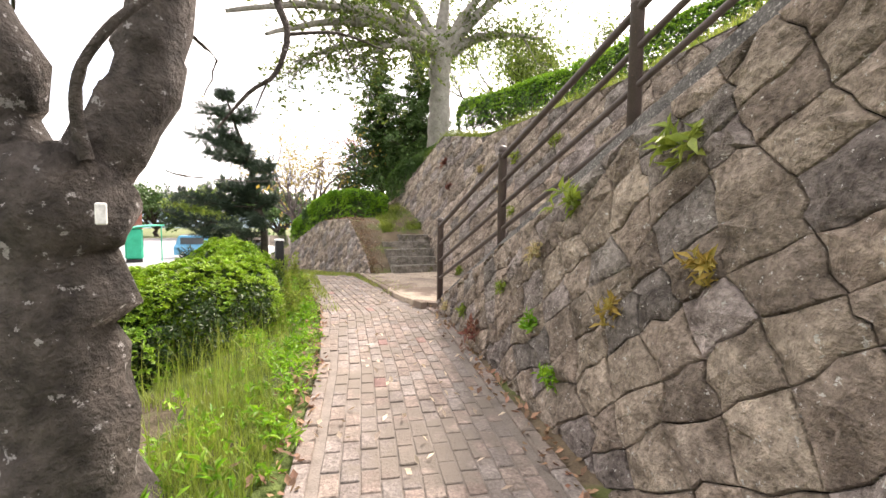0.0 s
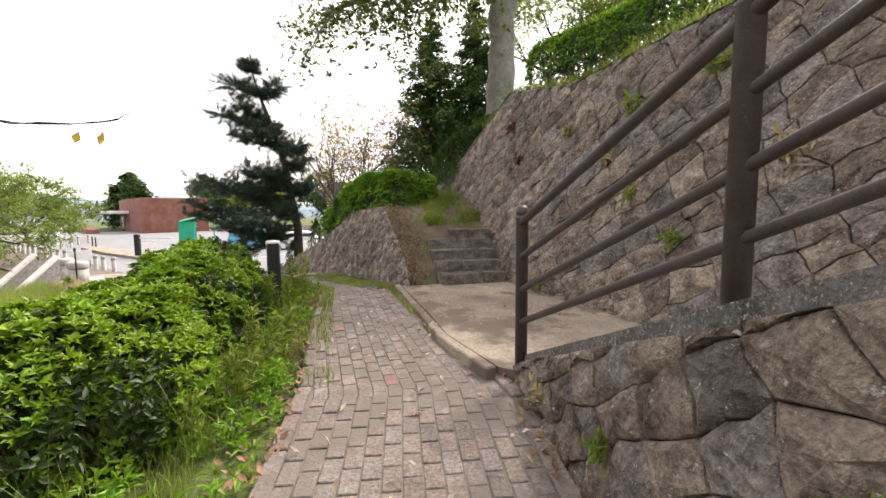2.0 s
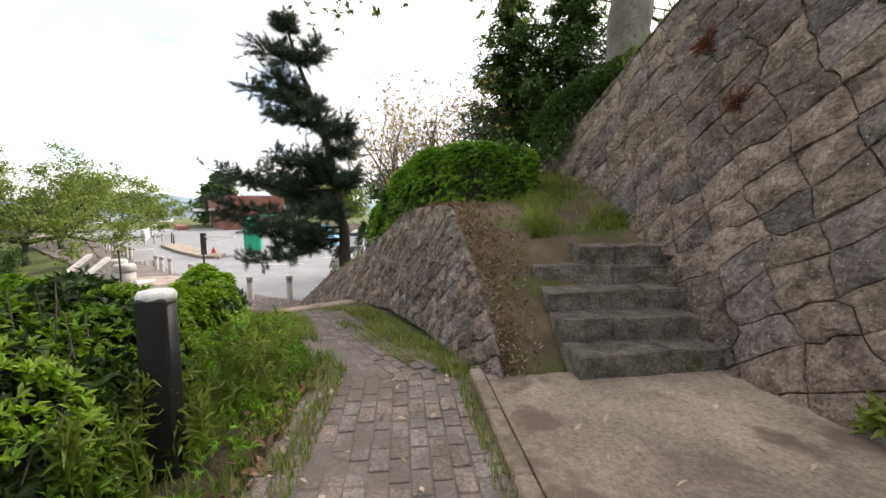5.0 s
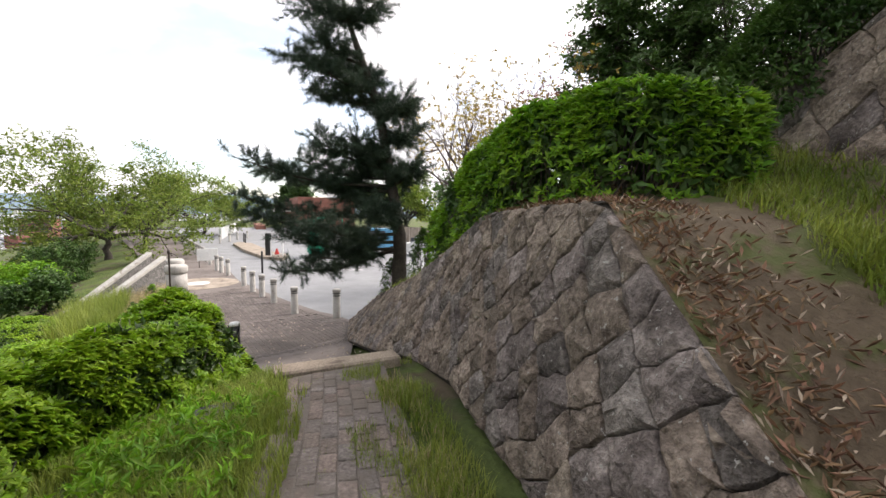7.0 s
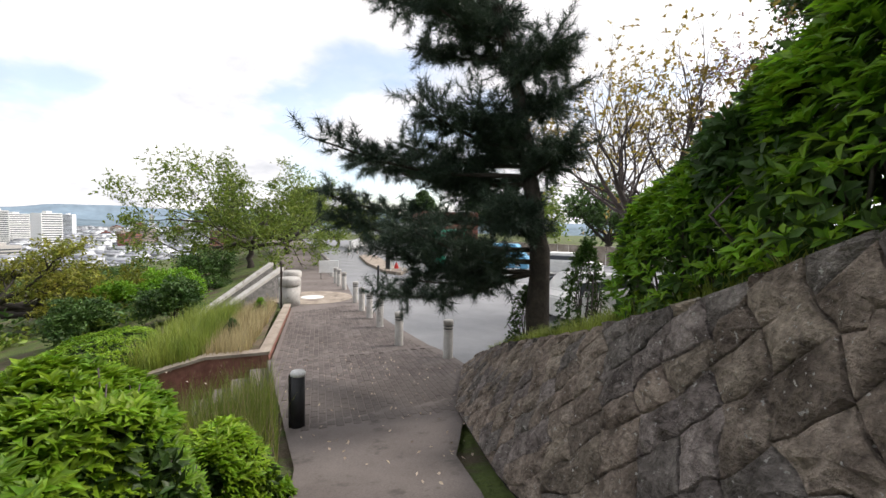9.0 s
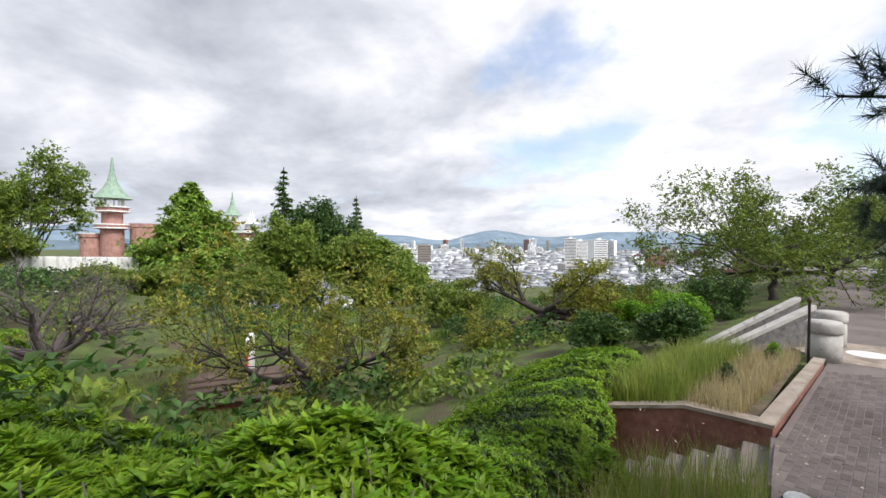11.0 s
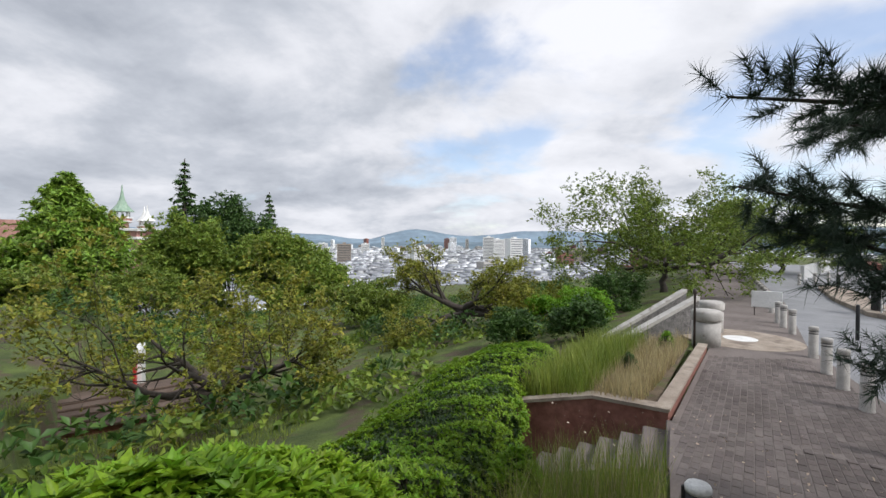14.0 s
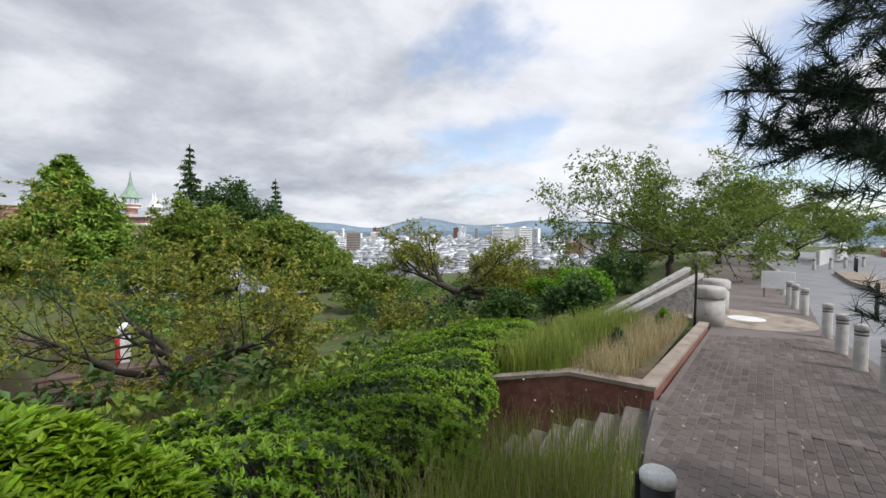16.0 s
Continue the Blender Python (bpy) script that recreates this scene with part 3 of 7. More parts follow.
def stone_mesh(name, poly, right, up, out, material):
    """One rough stone: a polygon on the wall's face, its back sunk, its front bulging unevenly."""
    P = np.array(poly)
    c = P.mean(0)
    n = len(P)
    rings = []
    size = np.sqrt(np.linalg.norm(P - c, axis=1).mean())
    tilt = RNG.normal(0, 0.08, 2)
    for k, (inset, dep) in enumerate(((0.0, -0.09), (0.003, -0.004), (0.010, 0.009), (0.45, 0.024))):
        ring = []
        for q in P:
            v = q - c
            L = np.linalg.norm(v)
            f = max(0.0, 1 - inset / L) if k < 3 else 1 - inset
            w = v * f
            dd = dep + (RNG.normal(0, 0.010 if k > 2 else 0.005) + w @ tilt * 0.4 if k >= 1 else 0)
            ring.append((c + w, dd))
        rings.append(ring)
    verts = []
    for ring in rings:
        for w, dd in ring:
            verts.append((w, dd))
    verts.append((c, 0.032 + RNG.normal(0, 0.006)))
    faces = []
    for k in range(3):
        for i in range(n):
            a, b = k * n + i, k * n + (i + 1) % n
            faces.append((a, b, b + n, a + n))
    for i in range(n):
        faces.append((3 * n + i, 3 * n + (i + 1) % n, 4 * n))
    return verts, faces


def clip_poly(poly, inside, cut):
    out = []
    for a, b in zip(poly, poly[1:] + poly[:1]):
        ia, ib = inside(a), inside(b)
        if ia:
            out.append(a)
        if ia != ib:
            out.append(cut(a, b))
    return out


def stone_wall(name, label, surf, U, V, size, limit, seed, top_fn, bottom_fn=lambda u: 0.0, keep=300, backing=True, near=None):
    """Stones laid on the slant over the face surf(u, v) -> point; top_fn(u) is the face's height at u. size: one stone."""
    global RNG
    RNG = np.random.default_rng(seed)
    wall = thing(name, label, "stone wall", kind="structure")
    ang = radians(38)
    ca, sa = math.cos(ang), math.sin(ang)
    R = int((U + V) / size) + 3
    node = {}

    def nd(i, j):
        if (i, j) not in node:
            a, b = i * size * 1.12 + RNG.normal(0, size * 0.12), j * size * 0.9 + RNG.normal(0, size * 0.12)
            node[i, j] = np.array([a * ca - b * sa, a * sa + b * ca])
        return node[i, j]

    mids = {}

    def mid(p, q):
        k = tuple(sorted((p, q)))
        if k not in mids:
            a, b = nd(*k[0]), nd(*k[1])
            mids[k] = [a + (b - a) * f + RNG.normal(0, size * 0.06, 2) for f in (0.34, 0.67)]
        return mids[k] if k[0] == p else mids[k][::-1]

    stones = []
    for i in range(-R, R):
        for j in range(-R, R):
            if (i * 7 + j * 13) % 1 == 0:
                cs = [(i, j), (i + 1, j), (i + 1, j + 1), (i, j + 1)]
                poly = []
                for p, q in zip(cs, cs[1:] + cs[:1]):
                    poly += [nd(*p), *mid(p, q)]
                c = np.mean(poly, 0)
                if not (-size < c[0] < U + size and -size < c[1] < V + size):
                    continue
                poly = [np.array(p) for p in poly]
                # trim to the face's outline
                for f, cutv in (("l", 0.0), ("r", U)):
                    ins = (lambda p: p[0] >= 0.0) if f == "l" else (lambda p: p[0] <= U)
                    poly = clip_poly(poly, ins, lambda a, b, k=cutv: a + (b - a) * ((k - a[0]) / (b[0] - a[0])))
                    if len(poly) < 3:
                        break
                if len(poly) < 3:
                    continue
                def gap_t(p):
                    return top_fn(p[0]) - p[1]

                def gap_b(p):
                    return p[1] - bottom_fn(p[0])
                for g in (gap_t, gap_b):
                    poly = clip_poly(poly, lambda p: g(p) >= 0, lambda a, b: a + (b - a) * (g(a) / (g(a) - g(b))))
                    if len(poly) < 3:
                        break
                if len(poly) < 3:
                    continue
                A = 0.5 * abs(sum(a[0] * b[1] - a[1] * b[0] for a, b in zip(poly, poly[1:] + poly[:1])))
                if A < size * size * 0.06:
                    continue
                stones.append(poly)
    eps = 0.01
    made = []
    for poly in stones:
        verts, faces = stone_mesh(name, poly, None, None, None, None)
        W = []
        for w, dd in verts:
            p = np.array(surf(*w))
            du = np.array(surf(w[0] + eps, w[1])) - np.array(surf(w[0] - eps, w[1]))
            dv = np.array(surf(w[0], w[1] + eps)) - p
            nrm = np.cross(du, dv)
            nrm /= np.linalg.norm(nrm)
            W.append(p + nrm * dd)
        made.append((np.mean(W, 0), W, faces))
    if near is not None:
        made.sort(key=lambda m: abs(m[0][1] - near))
    for c, W, faces in made[:keep]:
        me = meshdata("stone", [Vector(p) - Vector(c) for p in W], faces, M_STONE, True)
        me.set_sharp_from_angle(angle=radians(32))
        link("stone", me, wall, "", Matrix.Translation(c))
    if len(made) > keep:
        VV, FF = [], []
        for c, W, faces in made[keep:]:
            o = len(VV)
            VV += [tuple(p) for p in W]
            FF += [tuple(i + o for i in f) for f in faces]
        jm = meshdata("stones", VV, FF, M_STONEJ, True)
        jm.set_sharp_from_angle(angle=radians(32))
        tagged(link("stones", jm, wall), kind="stuff")
    if backing:
        nu, nv = max(8, int(U / 0.4)), 6
        VV, FF = [], []
        for i in range(nu + 1):
            u = U * i / nu
            b, t = bottom_fn(u) - 0.02, top_fn(u)
            for j in range(nv + 1):
                v = b + (t - b) * j / nv
                p = np.array(surf(u, v))
                du = np.array(surf(u + eps, v)) - np.array(surf(u - eps, v))
                dv = np.array(surf(u, v + eps)) - p
                nrm = np.cross(du, dv)
                nrm /= np.linalg.norm(nrm)
                VV.append(tuple(p - nrm * 0.03))
        for i in range(nu):
            for j in range(nv):
                a = i * (nv + 1) + j
                FF.append((a, a + nv + 1, a + nv + 2, a + 1))
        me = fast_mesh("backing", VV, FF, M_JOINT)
        ob = link("backing", me, wall, "earth in the joints, darkened to stand for shade")
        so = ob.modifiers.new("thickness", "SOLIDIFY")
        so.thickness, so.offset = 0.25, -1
    return wall


# lower wall beside the path: battered, its top climbs backwards with the stair
LWB = lambda y: 0.02 + 0.235 * (4.45 - y)            # x of its foot
LW0, LW1 = 4.62, -6.0
LW_LEN = (LW0 - LW1) * math.hypot(1, 0.235)


def lw_surf(u, v):
    y = LW0 - (u / LW_LEN) * (LW0 - LW1)
    return (LWB(y) + 0.19 * v, y, 0.33 + v * 0.98)


stone_wall("wall_lower", "battered dark grey stone retaining wall with a climbing top", lw_surf, LW_LEN, 5.2, 0.255, 300, 11,
           lambda u: max(0.12, 0.17 + 0.455 * (u / LW_LEN) * (LW0 - LW1)), keep=290, near=1.2)

# upper wall: a leaning plane x = a - 0.58 y + 0.354 z
def uw_x(y, z):
    return 4.60 - 0.565 * y + 0.33 * z


UW0, UW1 = 12.6, -5.0
UW_LEN = (UW0 - UW1) * math.hypot(1, 0.565)
UWS = math.hypot(1, 0.33)


def uw_surf(u, v):
    y = UW0 - (u / UW_LEN) * (UW0 - UW1)
    z = 0.45 + v / UWS
    return (uw_x(y, z), y, z)


def uw_top(u):
    y = UW0 - (u / UW_LEN) * (UW0 - UW1)
    z = np.interp(y, [-5, 3, 5, 8.5, 10.4, 12.6], [5.2, 4.4, 4.0, 3.72, 4.12, 2.3])
    return (z - 0.45) * UWS


def uw_bot(u):
    y = UW0 - (u / UW_LEN) * (UW0 - UW1)
    z = np.interp(y, [-5, -1, 4.5, 8.7, 9.3, 10.1, 11.9, 12.6], [4.4, 2.9, 0.45, 0.45, 0.95, 1.3, 1.8, 2.1])
    return (z - 0.45) * UWS


stone_wall("wall_upper", "tall leaning retaining wall of grey-brown stones with lichen", uw_surf, UW_LEN, 5.6, 0.32, 300, 23, uw_top, uw_bot, keep=290, near=8.5)

# second wall beside the narrowing path
W2B = [(-1.62, 7.75, 0.40), (-1.95, 8.25, 0.40), (-2.75, 9.4, 0.33), (-3.85, 10.75, 0.20), (-4.75, 11.6, 0.0), (-5.8, 12.35, -0.3), (-7.6, 13.95, -0.85), (-9.05, 15.75, -1.1)]
W2T = [(-1.55, 7.85, 0.50), (-1.86, 8.5, 1.0), (-2.50, 9.72, 1.78), (-3.72, 11.3, 1.69), (-4.45, 11.98, 1.25), (-5.5, 13.0, 0.72), (-7.2, 14.45, 0.0), (-8.75, 15.95, -0.78)]
W2_LEN = line_len([p[:2] for p in W2B])


def w2_surf(u, v):
    s = u / W2_LEN
    d = np.r_[0, np.cumsum(np.linalg.norm(np.diff(np.array(W2B)[:, :2], axis=0), axis=1))] / W2_LEN
    b = np.array([np.interp(s, d, np.array(W2B)[:, k]) for k in range(3)])
    t = np.array([np.interp(s, d, np.array(W2T)[:, k]) for k in range(3)])
    h = np.linalg.norm(t - b)
    return tuple(b + (t - b) * (v / h))


def w2_top(u):
    s = min(max(u / W2_LEN, 0), 1)
    d = np.r_[0, np.cumsum(np.linalg.norm(np.diff(np.array(W2B)[:, :2], axis=0), axis=1))] / W2_LEN
    b = np.array([np.interp(s, d, np.array(W2B)[:, k]) for k in range(3)])
    t = np.array([np.interp(s, d, np.array(W2T)[:, k]) for k in range(3)])
    return float(np.linalg.norm(t - b))


# seen from the path the face runs right to left, so u is reversed to keep the stones' fronts outward
stone_wall("wall_bend", "dark stone retaining wall curving down beside the footpath", lambda u, v: w2_surf(W2_LEN - u, v), W2_LEN, 2.0, 0.225, 300, 37,
           lambda u: w2_top(W2_LEN - u), keep=280)

# ---- landing, steps, stair and handrail ----
bm = bmesh.new()
top = [(-0.10, 4.50), (-0.62, 5.33), (-0.97, 6.2), (-1.72, 7.95), (-1.15, 8.10), (0.10, 8.55), (0.70, 7.45), (1.30, 6.4), (2.1, 4.95), (1.2, 3.9)]
a = [bm.verts.new((x, y, 0.50)) for x, y in top]
b = [bm.verts.new((x, y, 0.30)) for x, y in top]
bm.faces.new(a)
for i in range(len(top)):
    j = (i + 1) % len(top)
    bm.faces.new((a[j], a[i], b[i], b[j]))
bmesh.ops.recalc_face_normals(bm, faces=bm.faces)
solid("landing", bm, M_LANDING, "stained concrete landing at the foot of two stairs", "landing", kind="structure")
# kerb along the landing's edge
kerb = [(-0.16, 4.46), (-0.68, 5.33), (-1.03, 6.2), (-1.80, 8.0)]
for p, q in zip(kerb, kerb[1:]):
    L = math.hypot(q[0] - p[0], q[1] - p[1])
    n = max(1, round(L / 0.6))
    for k in range(n):
        bm = bmesh.new()
        box(bm, 0.003, -0.05, -0.2, L / n - 0.003, 0.05, 0.0, 0.012)
        f = k / n
        ob = part("kerb_stone", bm, M_LANDING, None, "", pose(p[0] + (q[0] - p[0]) * f, p[1] + (q[1] - p[1]) * f, 0.503 + RNG.normal(0, 0.004), 0, 0, math.degrees(math.atan2(q[1] - p[1], q[0] - p[0]))))
        tagged(ob, "worn concrete kerb stone edging the landing", "kerb", "landing kerb", "structure")

steps = thing("stone_steps", "short flight of mossy stone steps climbing to a bank", "steps", kind="structure")
ENDS = [((-1.03, 7.98), (0.10, 8.52)), ((-1.17, 8.27), (0.02, 8.78)), ((-1.31, 8.55), (-0.06, 9.02)), ((-1.44, 8.88), (-0.16, 9.24)), ((-1.04, 9.06), (-0.32, 9.27))]
for k, (l_, r_) in enumerate(ENDS):
    l_, r_ = np.array(l_), np.array(r_)
    w = float(np.linalg.norm(r_ - l_))
    cut = RNG.uniform(0.3, 0.75)
    for x0, x1 in ((0, w * cut), (w * cut + 0.006, w)):
        bm = bmesh.new()
        box(bm, x0, 0, -0.25 if k else -0.1, x1, 0.40, 0.17, 0.015)
        bmesh.ops.subdivide_edges(bm, edges=bm.edges, cuts=3, use_grid_fill=True)
        for v in bm.verts:
            q = Vector((v.co.x * 3 + k * 7, v.co.y * 5, v.co.z * 6))
            v.co += Vector((0, 0.022 * noise.noise(q), 0.014 * noise.noise(q + Vector((9, 2, 4))))) + Vector(RNG.normal(0, 0.005, 3))
        part("step", bm, M_STEP, steps, "", pose(l_[0], l_[1], 0.50 + 0.172 * k, 0, 0, math.degrees(math.atan2(r_[1] - l_[1], r_[0] - l_[0]))))

# stair behind the lower wall, climbing back the way the camera came, with a sloped kerb carrying the rail
RX = lambda y: 0.07 + 0.42 * (4.5 - y)
RZ = lambda y: 0.62 + 0.462 * (4.5 - y)
bm = bmesh.new()
ys = np.linspace(4.62, -6, 24)
rows = []
for y in ys:
    x, z = RX(y), RZ(y)
    xl = LWB(y) + 0.19 * (z - 0.36) + 0.02
    rows.append([bm.verts.new(p) for p in ((xl, y, z - 0.16), (xl + 0.01, y, z - 0.015), (x + 0.14, y, z), (x + 0.15, y, z - 0.5))])
for r, q in zip(rows, rows[1:]):
    for k in range(3):
        bm.faces.new((r[k], r[k + 1], q[k + 1], q[k]))
bm.faces.new(rows[0][::-1])
bm.faces.new(rows[-1])
bmesh.ops.recalc_face_normals(bm, faces=bm.faces)
solid("stair_kerb", bm, M_CONCD, "sloping dark aggregate concrete kerb under the handrail", "kerb", kind="structure")
stair = thing("stair", "concrete stair climbing between two stone walls", "stairs", kind="structure")
for k in range(17):
    y = 4.05 - 0.36 * k
    bm = bmesh.new()
    z = 0.50 + 0.166 * (k + 1)
    x0, x1 = RX(y) + 0.15, uw_x(y, z) + 0.1
    box(bm, x0, y - 0.42, z - 0.5, x1, y, z, 0.01)
    part("step", bm, M_STEP, stair)

rail = thing("handrail", "brown steel handrail with four sloping bars and capped posts", "railing")
post_ys = [4.5, 2.86, 1.22, -0.42, -2.06, -3.7]
for y in post_ys:
    bm = bmesh.new()
    lathe(bm, [(0.047, -0.1), (0.047, 1.04), (0.051, 1.045), (0.051, 1.06), (0.043, 1.065), (0.043, 1.08), (0.05, 1.085), (0.05, 1.10), (0.042, 1.13), (0.02, 1.145)], 16)
    part("post", bm, M_RAIL, rail, "", pose(RX(y), y, RZ(y)), True)
for h in (1.0, 0.74, 0.485, 0.235):
    bm = bmesh.new()
    y0, y1 = post_ys[0], post_ys[-1]
    tube(bm, [(RX(y0) - 0.02, y0 + 0.05 - 0.03, RZ(y0) + h), (RX(y1), y1, RZ(y1) + h)], 0.024 if h < 0.9 else 0.03, 12)
    part("bar", bm, M_RAIL, rail, "", None, True)

# ---- banks behind the walls ----


def strip(name, lines, material, label, category, sub=4, noise_amp=0.03):
    """A draped surface through polylines with equal counts of points."""
    V, F = [], []
    rows = []
    for A, B in zip(lines, lines[1:]):
        for k in range(sub):
            rows.append([np.array(p) * (1 - k / sub) + np.array(q) * (k / sub) for p, q in zip(A, B)])
    rows.append([np.array(p) for p in lines[-1]])
    fine = []
    for r in rows:
        out = []
        for p, q in zip(r, r[1:]):
            for k in range(4):
                out.append(p * (1 - k / 4) + q * (k / 4))
        out.append(r[-1])
        fine.append(out)
    for i, r in enumerate(fine):
        for p in r:
            am = 0 if i in (0,) else noise_amp
            V.append((p[0], p[1], p[2] + am * noise.noise(Vector(p) * 1.7) + am * 0.6 * noise.noise(Vector(p) * 5)))
    w = len(fine[0])
    for i in range(len(fine) - 1):
        for j in range(w - 1):
            F.append((i * w + j, i * w + j + 1, (i + 1) * w + j + 1, (i + 1) * w + j))
    ob = new(name, fast_mesh(name, V, F, material, True))
    return tagged(ob, label, category, kind="structure")


# earth strip between the footpath and the lower wall
VY = [-6.0, -4.0, -2.0, -0.9, 0.24, 1.2, 2.12, 3.2, 4.3]
VX = np.interp(VY, [-6, -2, 0.24, 2.12, 4.3], [2.22, 1.33, 0.83, 0.46, 0.02])
VZ = np.interp(VY, [-6, -2, 0.24, 2.12, 4.3], [0.27, 0.30, 0.35, 0.37, 0.41])
strip("verge", [[(x + 0.03, y, z - 0.002) for x, y, z in zip(VX, VY, VZ)], [(LWB(y) + 0.06, y, z + 0.02) for y, z in zip(VY, VZ)]], M_SOIL, "narrow earth strip at the foot of the stone wall", "verge", noise_amp=0.01)
# leafy slope between the second wall's crest and the steps and upper wall
BANK_L = [(-1.58, 7.90, 0.47), (-1.84, 8.5, 0.98), (-2.47, 9.70, 1.76), (-3.68, 11.28, 1.67), (-4.40, 11.98, 1.23), (-5.45, 13.02, 0.70), (-7.15, 14.5, -0.02), (-8.7, 16.0, -0.80)]
BANK_M = [(-1.30, 8.0, 0.50), (-1.45, 8.75, 0.98), (-1.75, 9.75, 1.62), (-2.95, 11.6, 2.02), (-3.7, 12.5, 1.65), (-4.8, 13.6, 1.05), (-6.5, 15.0, 0.2), (-8.3, 16.5, -0.95)]
BANK_R = [(-1.14, 8.05, 0.45), (-1.5, 9.0, 1.15), (-1.25, 9.85, 1.56), (-1.3, 12.0, 2.3), (-2.6, 13.4, 2.2), (-4.0, 14.6, 1.3), (-5.6, 16.0, 0.1), (-7.6, 17.2, -1.05)]
BANK_B = [(-1.10, 8.2, 0.30), (-0.25, 9.62, 1.30), (-0.2, 10.3, 1.66), (0.5, 12.6, 3.0), (-0.6, 15, 3.2), (-2.5, 17, 1.5), (-4.4, 18.0, 0.0), (-6.9, 18.5, -1.15)]
strip("bank", [BANK_L, BANK_M, BANK_R, BANK_B], M_SOIL, "bare earth bank with dry bamboo leaves and weeds", "bank")
# hillside above the upper wall
HT = [(y, np.interp(y, [-5, 3, 5, 8.5, 10.4, 12.6], [5.2, 4.4, 4.0, 3.72, 4.12, 2.3])) for y in (12.5, 11.6, 10.4, 9.4, 8.5, 6.8, 5.0, 3.0, -1.0, -5.0)]
H0 = [(uw_x(y, z) - 0.04, y, z - 0.02) for y, z in HT]
H1 = [(x + 0.5, y + 0.6, z + 0.14) for x, y, z in H0]
H2 = [(x + 2.5, y + 2.2, z + 0.75) for x, y, z in H0]
H3 = [(x + 9, y + 8, z + 1.5) for x, y, z in H0]
H4 = [(x + 26, y + 20, z + 2.0) for x, y, z in H0]
strip("hillside", [H0, H1, H2, H3, H4], M_GRASSG, "grassy hillside above the tall stone wall", "hillside", noise_amp=0.06)
# back of the hill falls to the road
K = [(-1.9, 12.9, 2.2), (-1.2, 13.6, 3.4), (-0.2, 15.0, 4.4), (3, 20, 5.0), (12, 28, 5.4)]
K2 = [(-3.2, 14.6, 1.9), (-2.6, 15.6, 2.6), (-1.6, 17.2, 3.2), (0, 23, 3.4), (6, 34, 3.4)]
K3 = [(-5.4, 17, 0.2), (-4.6, 18.4, 0.2), (-3.6, 21, 0.0), (-3, 28, -0.8), (0, 44, -1.5)]
K4 = [(-6.8, 18.4, -1.3), (-6.0, 20, -1.4), (-5, 23, -1.45), (-5, 31, -1.5), (-3, 50, -1.7)]
H0b = [(-1.3, 12.3, 2.3), (-0.1, 11.6, 3.2), (1.2, 12.6, 4.4), (6, 17, 5.3), (18, 24, 5.8)]
strip("hillside_back", [H0b, K, K2, K3, K4], M_GRASSG, "wooded slope falling from the hill to the car park", "hillside", noise_amp=0.1)
strip("hillside_back", [[(x, y, z) for x, y, z in H0b], [(x + 8, y + 3, z + 1) for x, y, z in H0b]], M_GRASSG, "grassy hilltop ground under the trees", "hillside")

# ---- foliage masses ----


def hedge_points(n, spine, width, height, seed, round_=0.35, base=None, lump=0.08):
    """Points and normals on the skin of a clipped hedge: spine of x, y; rounded box section, lumpy."""
    g = np.random.default_rng(seed)
    L = line_len(spine)
    P, N = [], []
    S = np.array(spine, float)
    dd = np.r_[0, np.cumsum(np.linalg.norm(np.diff(S, axis=0), axis=1))]
    s = g.uniform(0, dd[-1], n)
    # section: superellipse half from the foot on one side over the top to the other
    th = g.uniform(-0.10, math.pi + 0.10, n)
    ex = round_ * 2 + 0.3
    cx = np.sign(np.cos(th)) * np.abs(np.cos(th)) ** ex
    cz = np.sign(np.sin(th)) * np.abs(np.sin(th)) ** ex
    x = np.interp(s, dd, S[:, 0])
    y = np.interp(s, dd, S[:, 1])
    tx = np.interp(s + 0.05, dd, S[:, 0]) - np.interp(s - 0.05, dd, S[:, 0])
    ty = np.interp(s + 0.05, dd, S[:, 1]) - np.interp(s - 0.05, dd, S[:, 1])
    q = np.hypot(tx, ty) + 1e-9
    nx_, ny_ = ty / q, -tx / q
    end = np.minimum(1, np.minimum(s, dd[-1] - s) / (width * 0.45)) ** 0.5
    end = 0.25 + 0.75 * end
    w = np.interp(s, dd, S[:, 2]) if S.shape[1] > 2 else np.full(n, width)
    h = np.interp(s, dd, S[:, 3]) if S.shape[1] > 3 else np.full(n, height)
    lum = np.array([noise.noise(Vector((a * 1.9, b * 1.9, c * 1.5 + seed))) + 0.5 * noise.noise(Vector((a * 5, b * 5, c * 3 + seed))) for a, b, c in zip(x + cx * w, y, cz)])
    off = cx * w * 0.5 * end * (1 + lum * lump * 2)
    px_, py_ = x + nx_ * off, y + ny_ * off
    zb = ground_z(px_, py_) if base is None else base(x, y)
    z = zb + np.maximum(cz, 0) * h * (0.72 + 0.28 * end) * (1 + lum * lump) + (cz <= 0) * g.uniform(0, 0.15, n) * h
    P = np.c_[px_, py_, z]
    N = np.c_[nx_ * cx * 1.2, ny_ * cx * 1.2, np.maximum(cz, 0.05) + 0.15]
    N /= np.linalg.norm(N, axis=1, keepdims=True)
    return P, N


